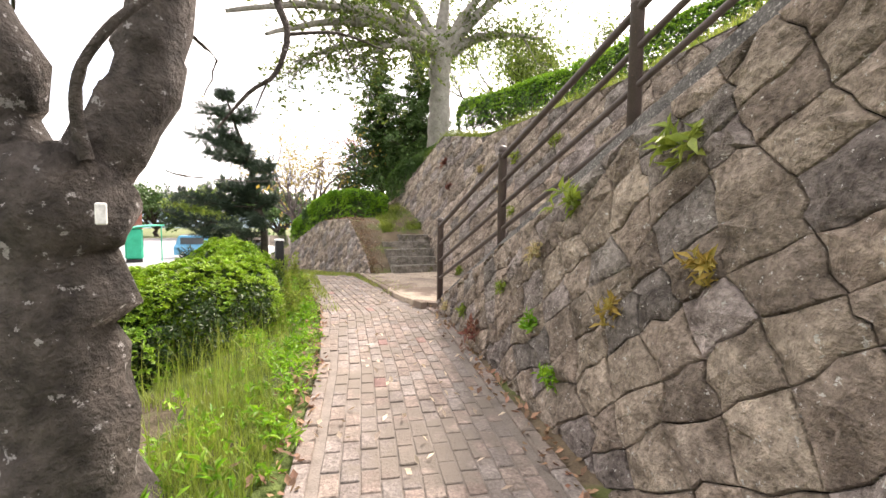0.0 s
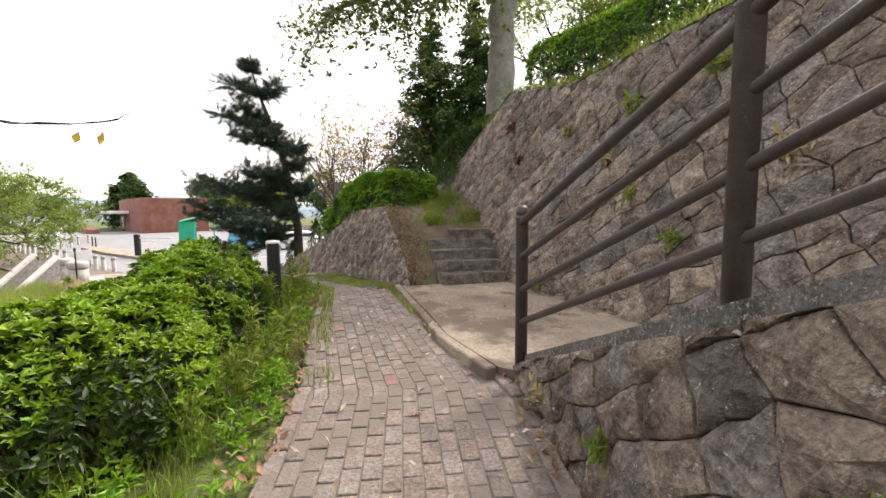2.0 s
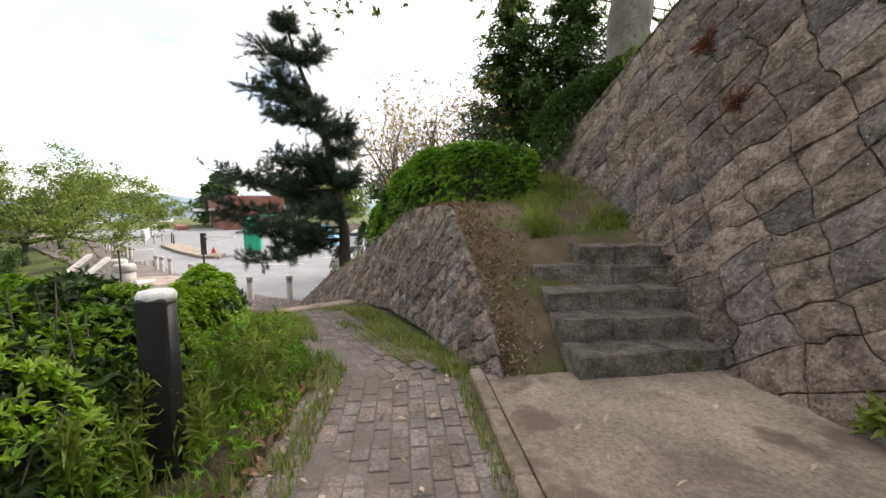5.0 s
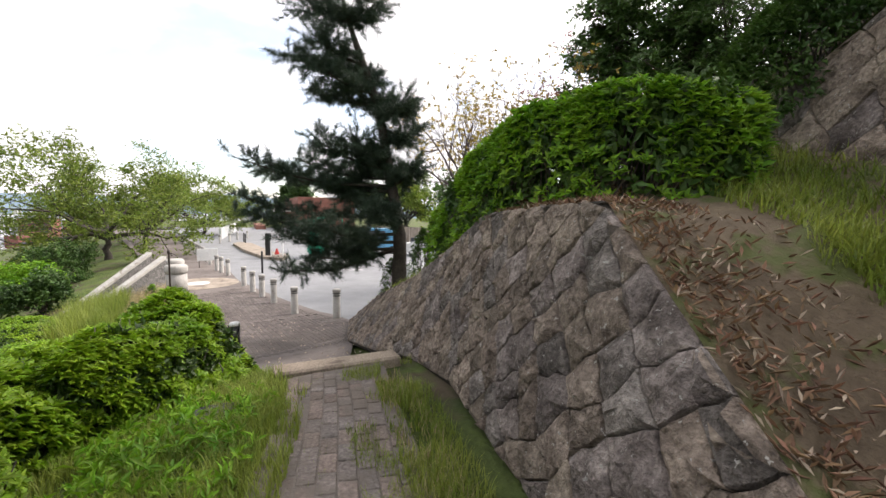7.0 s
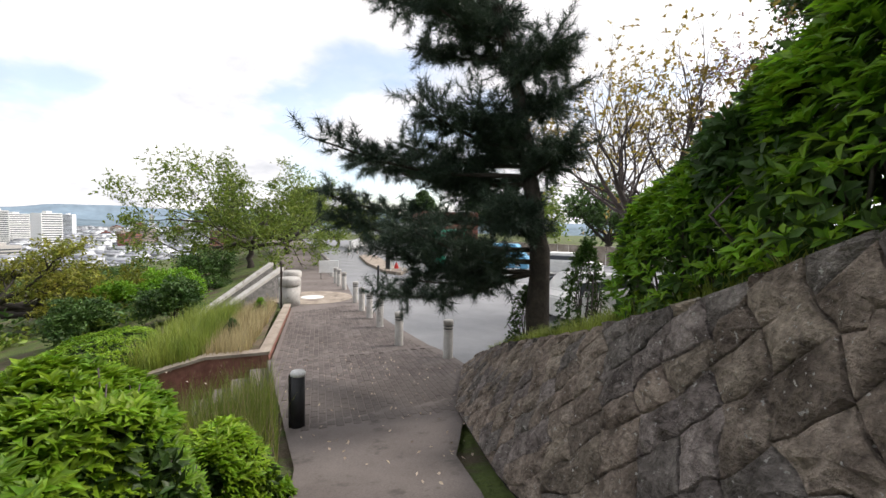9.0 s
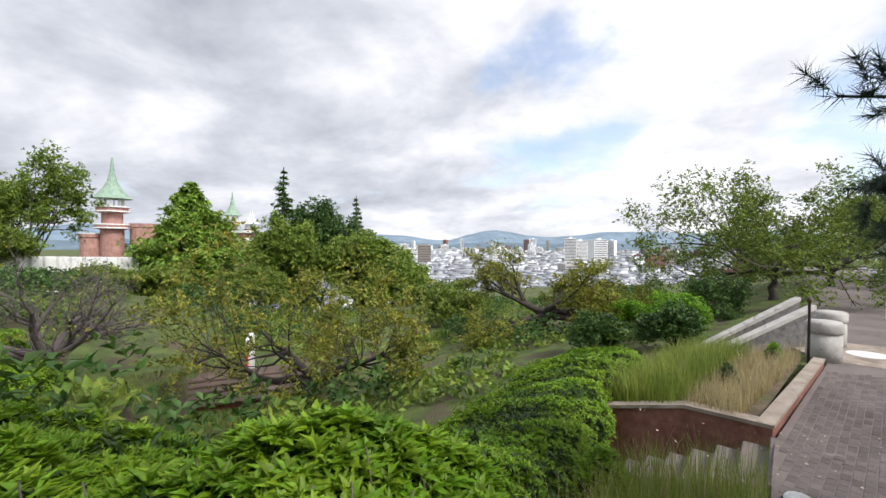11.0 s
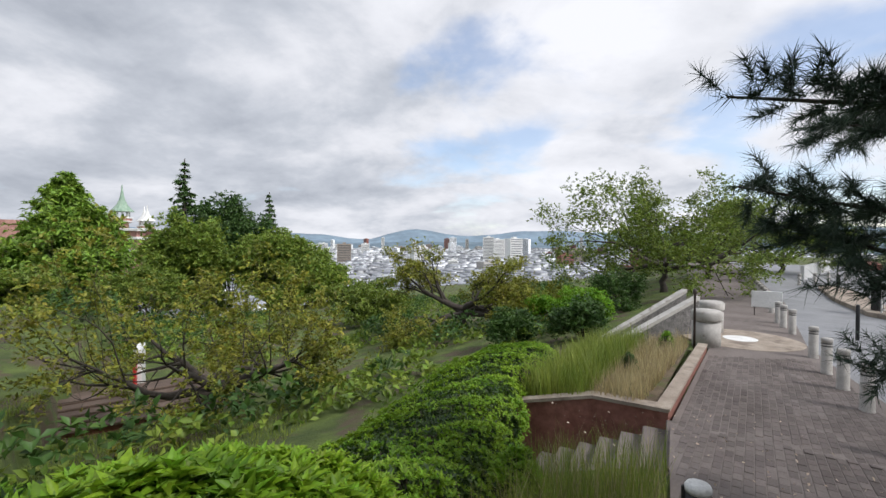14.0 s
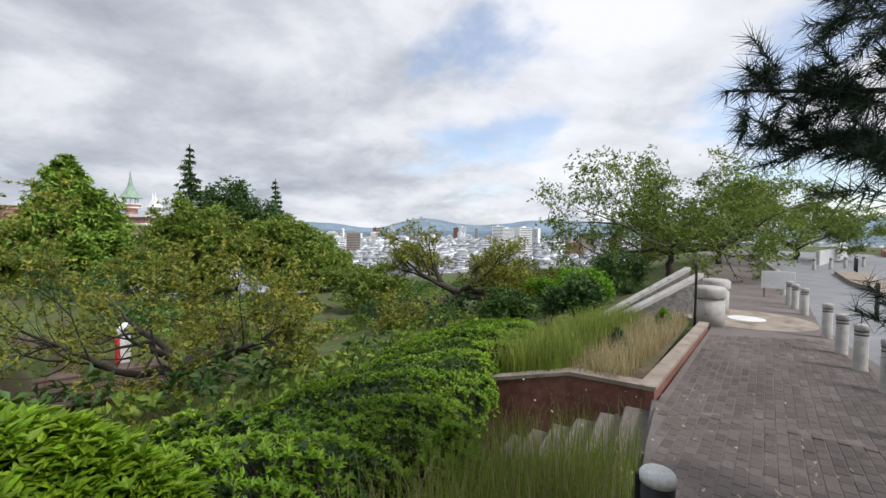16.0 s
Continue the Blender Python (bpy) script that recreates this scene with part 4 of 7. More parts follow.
def hedge(name, label, spine, width, height, density, leaf, material, seed, group="", base=None, round_=0.35, per=5, inner=True, lump=0.08, category="hedge", inner_mat=None, flank=0.28):
    """A hedge: an outer coat of leaf rosettes, an inner coat with shade put into its darker colour, and a core of
    twigs.
    """
    global RNG
    RNG = np.random.default_rng(seed)
    ob = thing(name, label, category, group)
    area = line_len([p[:2] for p in spine]) * (width + 2 * height)
    n = int(area * density)
    P, N = hedge_points(n, spine, width, height, seed, round_, base, lump)
    P -= N * np.abs(RNG.normal(0, 0.035, (n, 1)))
    # shoots turn up to the light; the flanks are thinner than the top
    keep = RNG.uniform(0, 1, n) < flank + (1.2 - flank) * np.clip(N[:, 2], 0, 1)
    P, N = P[keep], N[keep] * 0.75 + np.array([0, 0, 0.5])
    N /= np.linalg.norm(N, axis=1, keepdims=True)
    link("foliage", leaf_mesh("foliage", P, N, leaf, leaf * 0.36, material, per=per, spread=0.8, jitter=0.22), ob, "bright new leaves in rosettes")
    # inner coat: the shade between shoots is put into the leaf colour
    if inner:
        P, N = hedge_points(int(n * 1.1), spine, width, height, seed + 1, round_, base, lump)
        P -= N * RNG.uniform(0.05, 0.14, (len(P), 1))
        link("inner_foliage", leaf_mesh("inner_foliage", P, N, leaf * 1.15, leaf * 0.5, inner_mat or M_AZALEA_SHADE, per=3, spread=1.0, jitter=0.7), ob, "dark inner leaves, shade put into the colour")
        n2 = max(30, int(area * 16))
        P, N = hedge_points(n2, spine, width * 0.8, height * 0.85, seed + 2, round_, base, lump)
        VV, FF = [], []
        S = np.array([p[:2] for p in spine], float)
        for p in P:
            k = np.argmin(np.hypot(S[:, 0] - p[0], S[:, 1] - p[1]))
            j = min(k + 1, len(S) - 1)
            f = RNG.uniform()
            cx_, cy_ = S[k] * (1 - f) + S[j] * f
            if math.hypot(cx_ - p[0], cy_ - p[1]) > width:
                cx_, cy_ = p[0], p[1]
            zb = zs(cx_, cy_) if base is None else float(base(np.array([cx_]), np.array([cy_]))[0])
            r0 = (cx_ * 0.4 + p[0] * 0.6, cy_ * 0.4 + p[1] * 0.6, zb)
            m_ = [(r0[i] + p[i]) / 2 + RNG.normal(0, 0.05) for i in range(3)]
            vs, fs = tube_arrays([r0, m_, p], [0.009, 0.007, 0.003], 4)
            o = len(VV)
            VV += vs
            FF += [tuple(i + o for i in q) for q in fs if len(q) == 4]
        tagged(link("twig_core", fast_mesh("twig_core", VV, FF, M_TWIG), ob, "thin brown twigs"), kind="stuff")
    return ob


def tree(name, label, base, height, trunk_r, limbs, seed, leaf_m, leaf, n_leaves, bark=None, spread=1.0, lean=(0, 0), clear=0.3, levels=3, flat=0.0, group="", clump=0.35, droop=0.0, category="tree", fork=4, width=None):
    """A broadleaf tree: a tapered trunk, limbs that fork into twigs, and leaves in clumps at the twigs."""
    global RNG
    g = np.random.default_rng(seed)
    RNG = g
    ob = thing(name, label, category, group, at=base)
    TV, TF, LV, LF = [], [], [], []
    tips, arms = [], []

    def add(V, F, pts, radii, seg):
        vs, fs = tube_arrays(pts, radii, seg)
        o = len(V)
        V += vs
        F += [tuple(i + o for i in q) for q in fs if len(q) == 4]

    H = height
    top = Vector((lean[0], lean[1], H * clear))
    pts = [Vector((0, 0, -0.15))]
    for k in range(1, 6):
        f = k / 5
        pts.append(top * f + Vector((g.normal(0, trunk_r * 0.35), g.normal(0, trunk_r * 0.35), 0)))
    add(TV, TF, pts, [trunk_r * (1.35 if k == 0 else 1.0 - 0.07 * k) for k in range(6)], 14)

    def grow(p, d, length, r, lev):
        n = 4
        q = [p]
        dd = d.copy()
        for k in range(n):
            dd = (dd + Vector(g.normal(0, 0.16, 3)) + Vector((0, 0, (0.05 - droop) * (1 if lev else 0)))).normalized()
            if flat:
                dd.z *= 1 - flat * 0.2
                dd.normalize()
            q.append(q[-1] + dd * (length / n))
        rr = [r * (1 - 0.6 * k / n) for k in range(n + 1)]
        add(LV, LF, q, rr, 8 if lev == 0 else 5 if lev == 1 else 4)
        if lev >= levels - 1:
            tips.extend((q[2], q[3], q[4]))
            return
        for k in range(fork + (1 if lev else 0)):
            i = 1 + int(g.integers(1, n))
            s = Vector(g.normal(0, 1, 3)).cross(dd).normalized()
            nd_ = (dd * 0.75 + s * g.uniform(0.5, 1.0) + Vector((0, 0, 0.12))).normalized()
            grow(q[i], nd_, length * g.uniform(0.5, 0.75), rr[i] * 0.6, lev + 1)
        grow(q[-1], dd, length * 0.6, rr[-1] * 0.9, lev + 1)

    for k in range(limbs):
        an = 2 * math.pi * (k + g.uniform(-0.3, 0.3)) / limbs
        el = g.uniform(0.45, 1.15) if not flat else g.uniform(0.35, 0.95)
        d = Vector((math.cos(an) * math.cos(el) * spread, math.sin(an) * math.cos(el) * spread, math.sin(el))).normalized()
        st = pts[5] if k % 2 == 0 else pts[4]
        LV.clear(); LF.clear()
        grow(st, d, H * (1 - clear) * (g.uniform(0.34, 0.46) if levels > 3 else g.uniform(0.42, 0.54)) * (1.0 + 0.5 * (spread - 1)), trunk_r * 0.55, 0)
        arms.append((list(LV), list(LF)))
    # bring the crown to its true height and breadth
    T = np.array([tuple(t) for t in tips])
    kz = H / max(np.percentile(T[:, 2], 98), 0.5)
    kx = width / max(np.percentile(np.hypot(T[:, 0], T[:, 1]), 92), 0.3) if width else 1.0
    K = np.array([kx, kx, kz])
    T = T * K
    ins = [np.array([tuple(v) for v in lv]) * K for lv, _ in arms]
    for v, (_, lf) in zip(ins, arms):
        link("limb", fast_mesh("limb", v, lf, bark or M_BARKD, True), ob)
    link("trunk", fast_mesh("trunk", np.array([tuple(v) for v in TV]) * np.array([1, 1, kz]), TF, bark or M_BARKD, True), ob)
    if n_leaves:
        pick = g.integers(0, len(T), n_leaves)
        C = T[pick] + g.normal(0, clump * 0.6, (n_leaves, 3)) * np.array([1, 1, 0.45])
        N = np.tile([0, 0, 1.0], (n_leaves, 1)) + g.normal(0, 0.5, (n_leaves, 3))
        link("crown", leaf_mesh("crown", C, N, leaf, leaf * 0.55, leaf_m, per=4, spread=1.0, jitter=0.6, droop=0.3), ob)
    return ob


def conifer(name, label, base, height, radius, seed, leaf_m, leaf, whorls=16, bark=None, dense=1.0, point=1.0, group="", upturn=0.15):
    """A conifer: straight trunk, whorls of drooping boughs, and flat sprays of needles."""
    global RNG
    g = np.random.default_rng(seed)
    RNG = g
    ob = thing(name, label, "tree", group, at=base)
    V, F = tube_arrays([(0, 0, -0.3), (0.05, 0, height * 0.5), (0, 0.05, height)], [height * 0.025, height * 0.015, height * 0.003], 8)
    link("trunk", meshdata("trunk", V, F, bark or M_BARKD, True), ob)
    BV, BF, C, N = [], [], [], []
    for w in range(whorls):
        f = (w + 0.5) / whorls
        z = height * (0.12 + 0.86 * f)
        R = radius * (1 - f) ** point * g.uniform(0.8, 1.15) + 0.04 * height * (1 - f)
        for k in range(6):
            an = g.uniform(0, 2 * math.pi)
            d = Vector((math.cos(an), math.sin(an), 0))
            L = R * g.uniform(0.7, 1.15)
            pts = [Vector((0, 0, z)) + d * L * t + Vector((0, 0, L * upturn * (t - 0.5) ** 2 * 4 - L * 0.2 * t)) for t in (0, 0.35, 0.7, 1)]
            vs, fs = tube_arrays(pts, [height * 0.005, height * 0.004, height * 0.003, height * 0.001], 4)
            o = len(BV)
            BV += vs
            BF += [tuple(i + o for i in q) for q in fs if len(q) == 4]
            m = max(3, int(L / leaf * 2.4 * dense))
            t = g.uniform(0.12, 1, m)
            for tt in t:
                j = min(int(tt * 3), 2)
                p = pts[j].lerp(pts[j + 1], tt * 3 - j)
                C.append(tuple(p + Vector(g.normal(0, L * 0.10, 3))))
                N.append((d.x * 0.3, d.y * 0.3, 1))
    tagged(link("bough_mass", fast_mesh("bough_mass", BV, BF, bark or M_BARKD), ob), kind="stuff")
    link("crown", leaf_mesh("crown", C, N, leaf, leaf * 0.45, leaf_m, per=4, spread=1.0, jitter=0.5, droop=0.35), ob)
    return ob

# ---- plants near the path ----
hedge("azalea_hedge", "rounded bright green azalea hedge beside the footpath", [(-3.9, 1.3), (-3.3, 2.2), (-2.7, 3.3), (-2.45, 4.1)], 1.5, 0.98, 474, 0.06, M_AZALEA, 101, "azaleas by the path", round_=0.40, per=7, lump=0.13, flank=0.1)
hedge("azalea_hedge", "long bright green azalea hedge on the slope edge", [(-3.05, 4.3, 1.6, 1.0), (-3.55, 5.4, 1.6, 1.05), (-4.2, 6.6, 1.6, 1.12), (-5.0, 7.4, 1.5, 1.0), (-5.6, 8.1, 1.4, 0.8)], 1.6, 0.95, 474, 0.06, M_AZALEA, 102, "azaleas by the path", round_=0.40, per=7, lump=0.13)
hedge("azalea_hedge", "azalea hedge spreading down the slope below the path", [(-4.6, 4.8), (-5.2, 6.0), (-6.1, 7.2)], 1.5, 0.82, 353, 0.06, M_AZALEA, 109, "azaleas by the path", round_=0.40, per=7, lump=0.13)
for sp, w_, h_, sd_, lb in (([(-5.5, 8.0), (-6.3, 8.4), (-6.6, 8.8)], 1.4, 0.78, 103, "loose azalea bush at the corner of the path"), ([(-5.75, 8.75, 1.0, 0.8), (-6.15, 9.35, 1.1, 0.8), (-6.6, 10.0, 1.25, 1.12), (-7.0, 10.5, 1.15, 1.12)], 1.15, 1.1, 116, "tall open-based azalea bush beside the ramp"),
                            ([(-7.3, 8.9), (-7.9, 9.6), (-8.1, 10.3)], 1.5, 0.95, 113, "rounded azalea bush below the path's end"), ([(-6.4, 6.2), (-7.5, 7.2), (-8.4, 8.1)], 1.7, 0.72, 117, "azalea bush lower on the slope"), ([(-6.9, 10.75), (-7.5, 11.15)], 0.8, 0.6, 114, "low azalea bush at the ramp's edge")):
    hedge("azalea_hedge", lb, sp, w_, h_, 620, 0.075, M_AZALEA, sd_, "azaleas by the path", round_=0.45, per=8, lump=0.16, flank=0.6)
hedge("azalea_hedge", "clipped azalea hedge beside the plaza stairs", [(-8.3, 9.7), (-9.8, 9.9), (-12.0, 10.4), (-14.2, 10.7), (-17.0, 12.4)], 1.9, 1.0, 243, 0.06, M_AZALEA, 104, "azaleas by the path", round_=0.25, base=lambda x, y: np.interp(x, [-17, -12, -9.8, -8.3], [-2.1, -1.8, -1.55, -1.05]), per=7, lump=0.13)
hb = lambda x, y: np.interp(y, [9.7, 11.3, 12.0, 13.1, 14.6, 16], [1.68, 1.72, 1.47, 0.87, 0.15, -0.65])
# the darker inner_mat colours in the shade within this green hedge
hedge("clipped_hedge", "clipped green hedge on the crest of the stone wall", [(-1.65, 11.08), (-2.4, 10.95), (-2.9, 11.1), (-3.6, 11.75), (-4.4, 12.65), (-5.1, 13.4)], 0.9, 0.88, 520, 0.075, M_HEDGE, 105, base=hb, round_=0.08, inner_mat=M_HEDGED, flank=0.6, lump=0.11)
hedge("round_shrub", "dark clipped round shrub at the wall's end", [(-5.9, 14.0), (-6.1, 14.2)], 0.9, 1.1, 420, 0.05, M_HEDGED, 106, "dark shrubs", base=hb, round_=0.5, category="shrub", inner_mat=M_HEDGED)
hedge("round_shrub", "dark clipped round shrub at the wall's end", [(-7.2, 15.0), (-7.4, 15.2)], 0.9, 0.9, 420, 0.05, M_HEDGED, 107, "dark shrubs", base=hb, round_=0.5, category="shrub", inner_mat=M_HEDGED)
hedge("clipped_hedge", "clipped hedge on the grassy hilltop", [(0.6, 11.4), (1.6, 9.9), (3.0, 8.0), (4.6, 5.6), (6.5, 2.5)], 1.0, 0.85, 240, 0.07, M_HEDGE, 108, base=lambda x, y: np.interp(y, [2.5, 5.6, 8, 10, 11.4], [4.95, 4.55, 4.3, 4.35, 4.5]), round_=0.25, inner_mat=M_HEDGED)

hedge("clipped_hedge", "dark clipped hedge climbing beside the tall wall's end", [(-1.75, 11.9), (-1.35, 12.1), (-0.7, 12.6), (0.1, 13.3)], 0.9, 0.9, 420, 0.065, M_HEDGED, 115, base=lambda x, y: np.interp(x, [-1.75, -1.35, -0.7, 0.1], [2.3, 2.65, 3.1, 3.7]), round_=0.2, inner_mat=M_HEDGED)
hedge("azalea_shrub", "small azalea bush at the head of the plaza stairs", [(-9.9, 11.0), (-10.5, 11.35)], 1.1, 1.0, 320, 0.075, M_AZALEA, 111, base=lambda x, y: x * 0 - 1.75, round_=0.48, category="shrub")

# weeds and grass along the footpath's edges, below the wall and by the hedge
g = np.random.default_rng(61); RNG = g


def verge(n, s0, s1, c0, c1, zlift=0.0):
    P = []
    while len(P) < n:
        s_, c_ = g.uniform(s0, s1), g.uniform(c0, c1)
        p = path_pt(s_, c_)
        if noise.noise(Vector((p[0] * 2.2, p[1] * 2.2, 4.1))) + g.normal(0, 0.16) > -0.12:
            P.append((p[0], p[1], p[2] + zlift))
    return np.array(P)


tagged(new("verge_grass", blades_mesh("verge_grass", verge(5200, 3.6, 7.6, 0.84, 1.25), 0.10, 0.008, M_GRASS, 0.5)), "short yellow-green grass at the foot of the stone wall", "grass", kind="stuff")
tagged(new("verge_grass", blades_mesh("verge_grass", verge(1600, 3.6, 7.6, 0.86, 1.2), 0.09, 0.008, M_DRY, 0.5)), "dry straw-coloured grass at the foot of the stone wall", "grass", kind="stuff")
tagged(new("verge_grass", blades_mesh("verge_grass", verge(4200, 3.0, 7.4, -0.35, 0.14), 0.13, 0.009, M_GRASS, 0.5)), "patchy green grass creeping over the footpath's edge", "grass", kind="stuff")


def bank_pts(n, i0, i1, c0, c1):
    P = []
    for k in range(n):
        i_, c_ = g.uniform(i0, i1), g.uniform(c0, c1)
        a_, f_ = int(i_), i_ - int(i_)
        A_, B_ = (BANK_M, BANK_R) if c_ < 1 else (BANK_R, BANK_B)
        c_ = c_ % 1.0
        p = (np.array(A_[a_]) * (1 - c_) + np.array(B_[a_]) * c_) * (1 - f_) + (np.array(A_[a_ + 1]) * (1 - c_) + np.array(B_[a_ + 1]) * c_) * f_
        if noise.noise(Vector(p) * 1.6) + g.normal(0, 0.15) > -0.05:
            P.append(tuple(p))
    return np.array(P)


tagged(new("bank_grass", blades_mesh("bank_grass", bank_pts(8000, 1.6, 3.2, 0.3, 1.9), 0.13, 0.011, M_GRASS, 0.9)), "unmown grass patches on the earth bank", "grass", kind="stuff")

# old cherry: a trunk that forks at head height, built limb by limb
def limb(name, pts, radii, parent, seg=12, wob=0.02, material=None, label=""):
    """A knobbly branch through given points, with extra points between them."""
    P = [Vector(p) for p in pts]
    Q, R = [], []
    for i in range(len(P) - 1):
        for k in range(4):
            f = k / 4
            p0, p1, p2, p3 = P[max(i - 1, 0)], P[i], P[i + 1], P[min(i + 2, len(P) - 1)]
            q = 0.5 * ((2 * p1) + (p2 - p0) * f + (2 * p0 - 5 * p1 + 4 * p2 - p3) * f * f + (3 * p1 - p0 - 3 * p2 + p3) * f ** 3)
            r = radii[i] * (1 - f) + radii[i + 1] * f
            Q.append(q + Vector(RNG.normal(0, wob * r * 4, 3)))
            R.append(r * (1 + RNG.normal(0, 0.04)))
    Q.append(P[-1])
    R.append(radii[-1])
    V, F = tube_arrays(Q, R, seg)
    V = [v + Vector(RNG.normal(0, wob * 0.35, 3)) * min(1, R[i // seg] / 0.1) for i, v in enumerate(V)]
    return link(name, fast_mesh(name, V, [f for f in F if len(f) == 4], material or M_BARK, True), parent, label)


RNG = np.random.default_rng(5)
cherry = thing("old_cherry", "leaning old cherry tree with dark lichened bark beside the path", "tree")
limb("trunk", [(-1.55, 0.05, 0.1), (-1.56, 0.08, 0.5), (-1.60, 0.12, 1.1), (-1.62, 0.15, 1.62), (-1.64, 0.16, 1.85)], [0.36, 0.29, 0.26, 0.29, 0.27], cherry, 20, 0.03)
limb("limb", [(-1.58, 0.15, 1.65), (-1.44, 0.22, 1.95), (-1.32, 0.30, 2.35), (-1.27, 0.38, 2.8), (-1.30, 0.5, 3.6), (-1.2, 0.8, 4.8)], [0.20, 0.165, 0.15, 0.14, 0.12, 0.06], cherry, 14, 0.03)
limb("limb", [(-1.72, 0.12, 1.6), (-1.80, 0.10, 2.0), (-1.84, 0.06, 2.5), (-1.95, 0.0, 3.2), (-2.3, -0.1, 4.8)], [0.2, 0.17, 0.15, 0.14, 0.07], cherry, 14, 0.03)
limb("branch", [(-1.36, 0.02, 1.95), (-1.36, -0.02, 2.15), (-1.30, -0.05, 2.32), (-1.18, -0.02, 2.5), (-1.05, 0.1, 2.7), (-0.9, 0.3, 2.95)], [0.030, 0.024, 0.02, 0.019, 0.017, 0.012], cherry, 8, 0.01)
limb("branch", [(-1.17, 1.74, 3.73), (-1.21, 1.72, 3.46), (-1.12, 1.70, 3.19), (-1.21, 1.68, 2.87), (-1.43, 1.67, 2.71), (-1.67, 1.65, 2.43)], [0.035, 0.03, 0.026, 0.02, 0.016, 0.006], cherry, 8, 0.012)
limb("branch", [(-1.21, 1.68, 2.87), (-1.29, 1.68, 2.78), (-1.39, 1.66, 2.53)], [0.013, 0.01, 0.004], cherry, 6, 0.01)
limb("branch", [(-1.12, 1.70, 3.18), (-0.76, 1.91, 3.28), (-0.41, 2.11, 3.22)], [0.015, 0.012, 0.005], cherry, 6, 0.01)
limb("branch", [(-1.17, 1.74, 3.73), (-1.51, 1.23, 3.66), (-1.3, 0.5, 3.6)], [0.035, 0.045, 0.06], cherry, 8, 0.01)
limb("twig", [(-2.63, 2.47, 2.18), (-2.45, 2.59, 2.14), (-2.17, 2.71, 2.12), (-1.80, 2.84, 2.12), (-1.64, 2.86, 2.16)], [0.004, 0.0035, 0.003, 0.002, 0.001], cherry, 5, 0.4)
limb("twig", [(-1.80, 1.49, 3.09), (-1.64, 1.58, 2.92), (-1.73, 1.57, 2.66)], [0.005, 0.004, 0.002], cherry, 5, 0.4)
limb("twig", [(-1.51, 1.23, 3.66), (-1.70, 1.41, 3.30), (-1.80, 1.49, 3.09)], [0.005, 0.004, 0.002], cherry, 5, 0.4)
C = [(-1.76, 2.85, 2.09), (-1.87, 2.84, 2.09), (-1.71, 1.56, 2.64), (-1.64, 1.58, 2.89)]
for c in C:
    link("leaf", leaf_mesh("leaf", [c], [(0.0, -0.6, -0.6)], 0.06, 0.03, M_YELLOW, per=1, spread=0.6, jitter=0.3), cherry, "yellowing leaf")
limb("branch", [(-2.3, -0.1, 4.8), (-3.6, 1.6, 4.6), (-4.9, 3.3, 4.25), (-5.53, 3.72, 4.29), (-6.05, 3.75, 4.3), (-6.5, 3.85, 4.5), (-6.95, 3.9, 4.62)], [0.05, 0.035, 0.022, 0.016, 0.012, 0.007, 0.003], cherry, 6, 0.02)
for p_, q_ in (((-5.53, 3.72, 4.29), (-6.2, 3.8, 4.62)), ((-5.9, 3.74, 4.3), (-6.7, 3.75, 4.33)), ((-6.05, 3.75, 4.3), (-6.6, 3.8, 4.75)), ((-6.3, 3.8, 4.4), (-7.0, 3.8, 4.45)), ((-5.7, 3.7, 4.3), (-6.1, 3.7, 4.05))):
    p_, q_ = Vector(p_), Vector(q_)
    limb("twig", [p_, p_.lerp(q_, 0.5) + Vector((0, 0, 0.03)), q_], [0.006, 0.004, 0.002], cherry, 5, 0.3)
bm = bmesh.new()
box(bm, -0.018, -0.006, -0.04, 0.018, 0.004, 0.04, 0.006)
tagged(part("tag", bm, M_WHITE, cherry, "white paper tag tied to the trunk", look((-1.07, -0.27, 1.72), (0.166, -1.786, 1.7)) @ pose(0, 0, 0, 90, 0, 0)))

# its crown, high over the slope: unseen, added to shade the hedge
g = np.random.default_rng(19)
BR = [((-1.2, 0.8, 4.8), (-0.9, 1.8, 5.6)), ((-1.2, 0.8, 4.8), (-2.0, 2.4, 5.7)), ((-2.3, -0.1, 4.8), (-3.6, 0.8, 5.5)), ((-2.3, -0.1, 4.8), (-3.3, 1.9, 5.6)), ((-2.3, -0.1, 4.8), (-3.0, -1.4, 5.6)), ((-1.2, 0.8, 4.8), (-2.6, 1.2, 6.2))]
CC = []
for p, q in BR:
    p, q = Vector(p), Vector(q)
    limb("branch", [p, p.lerp(q, 0.5) + Vector((0, 0, 0.15)), q], [0.05, 0.035, 0.012], cherry, 7, 0.02)
    CC += [tuple(p.lerp(q, f_)) for f_ in (0.5, 0.75, 1.0)]
CC = np.array(CC)[g.integers(0, len(CC), 1500)] + g.normal(0, 0.42, (1500, 3)) * [1, 1, 0.45] + [0, 0, 0.15]
link("crown", leaf_mesh("crown", CC, np.tile([0, 0, 1.0], (1500, 1)), 0.11, 0.055, M_CHERRY, per=4, spread=1.0, jitter=0.6), cherry)

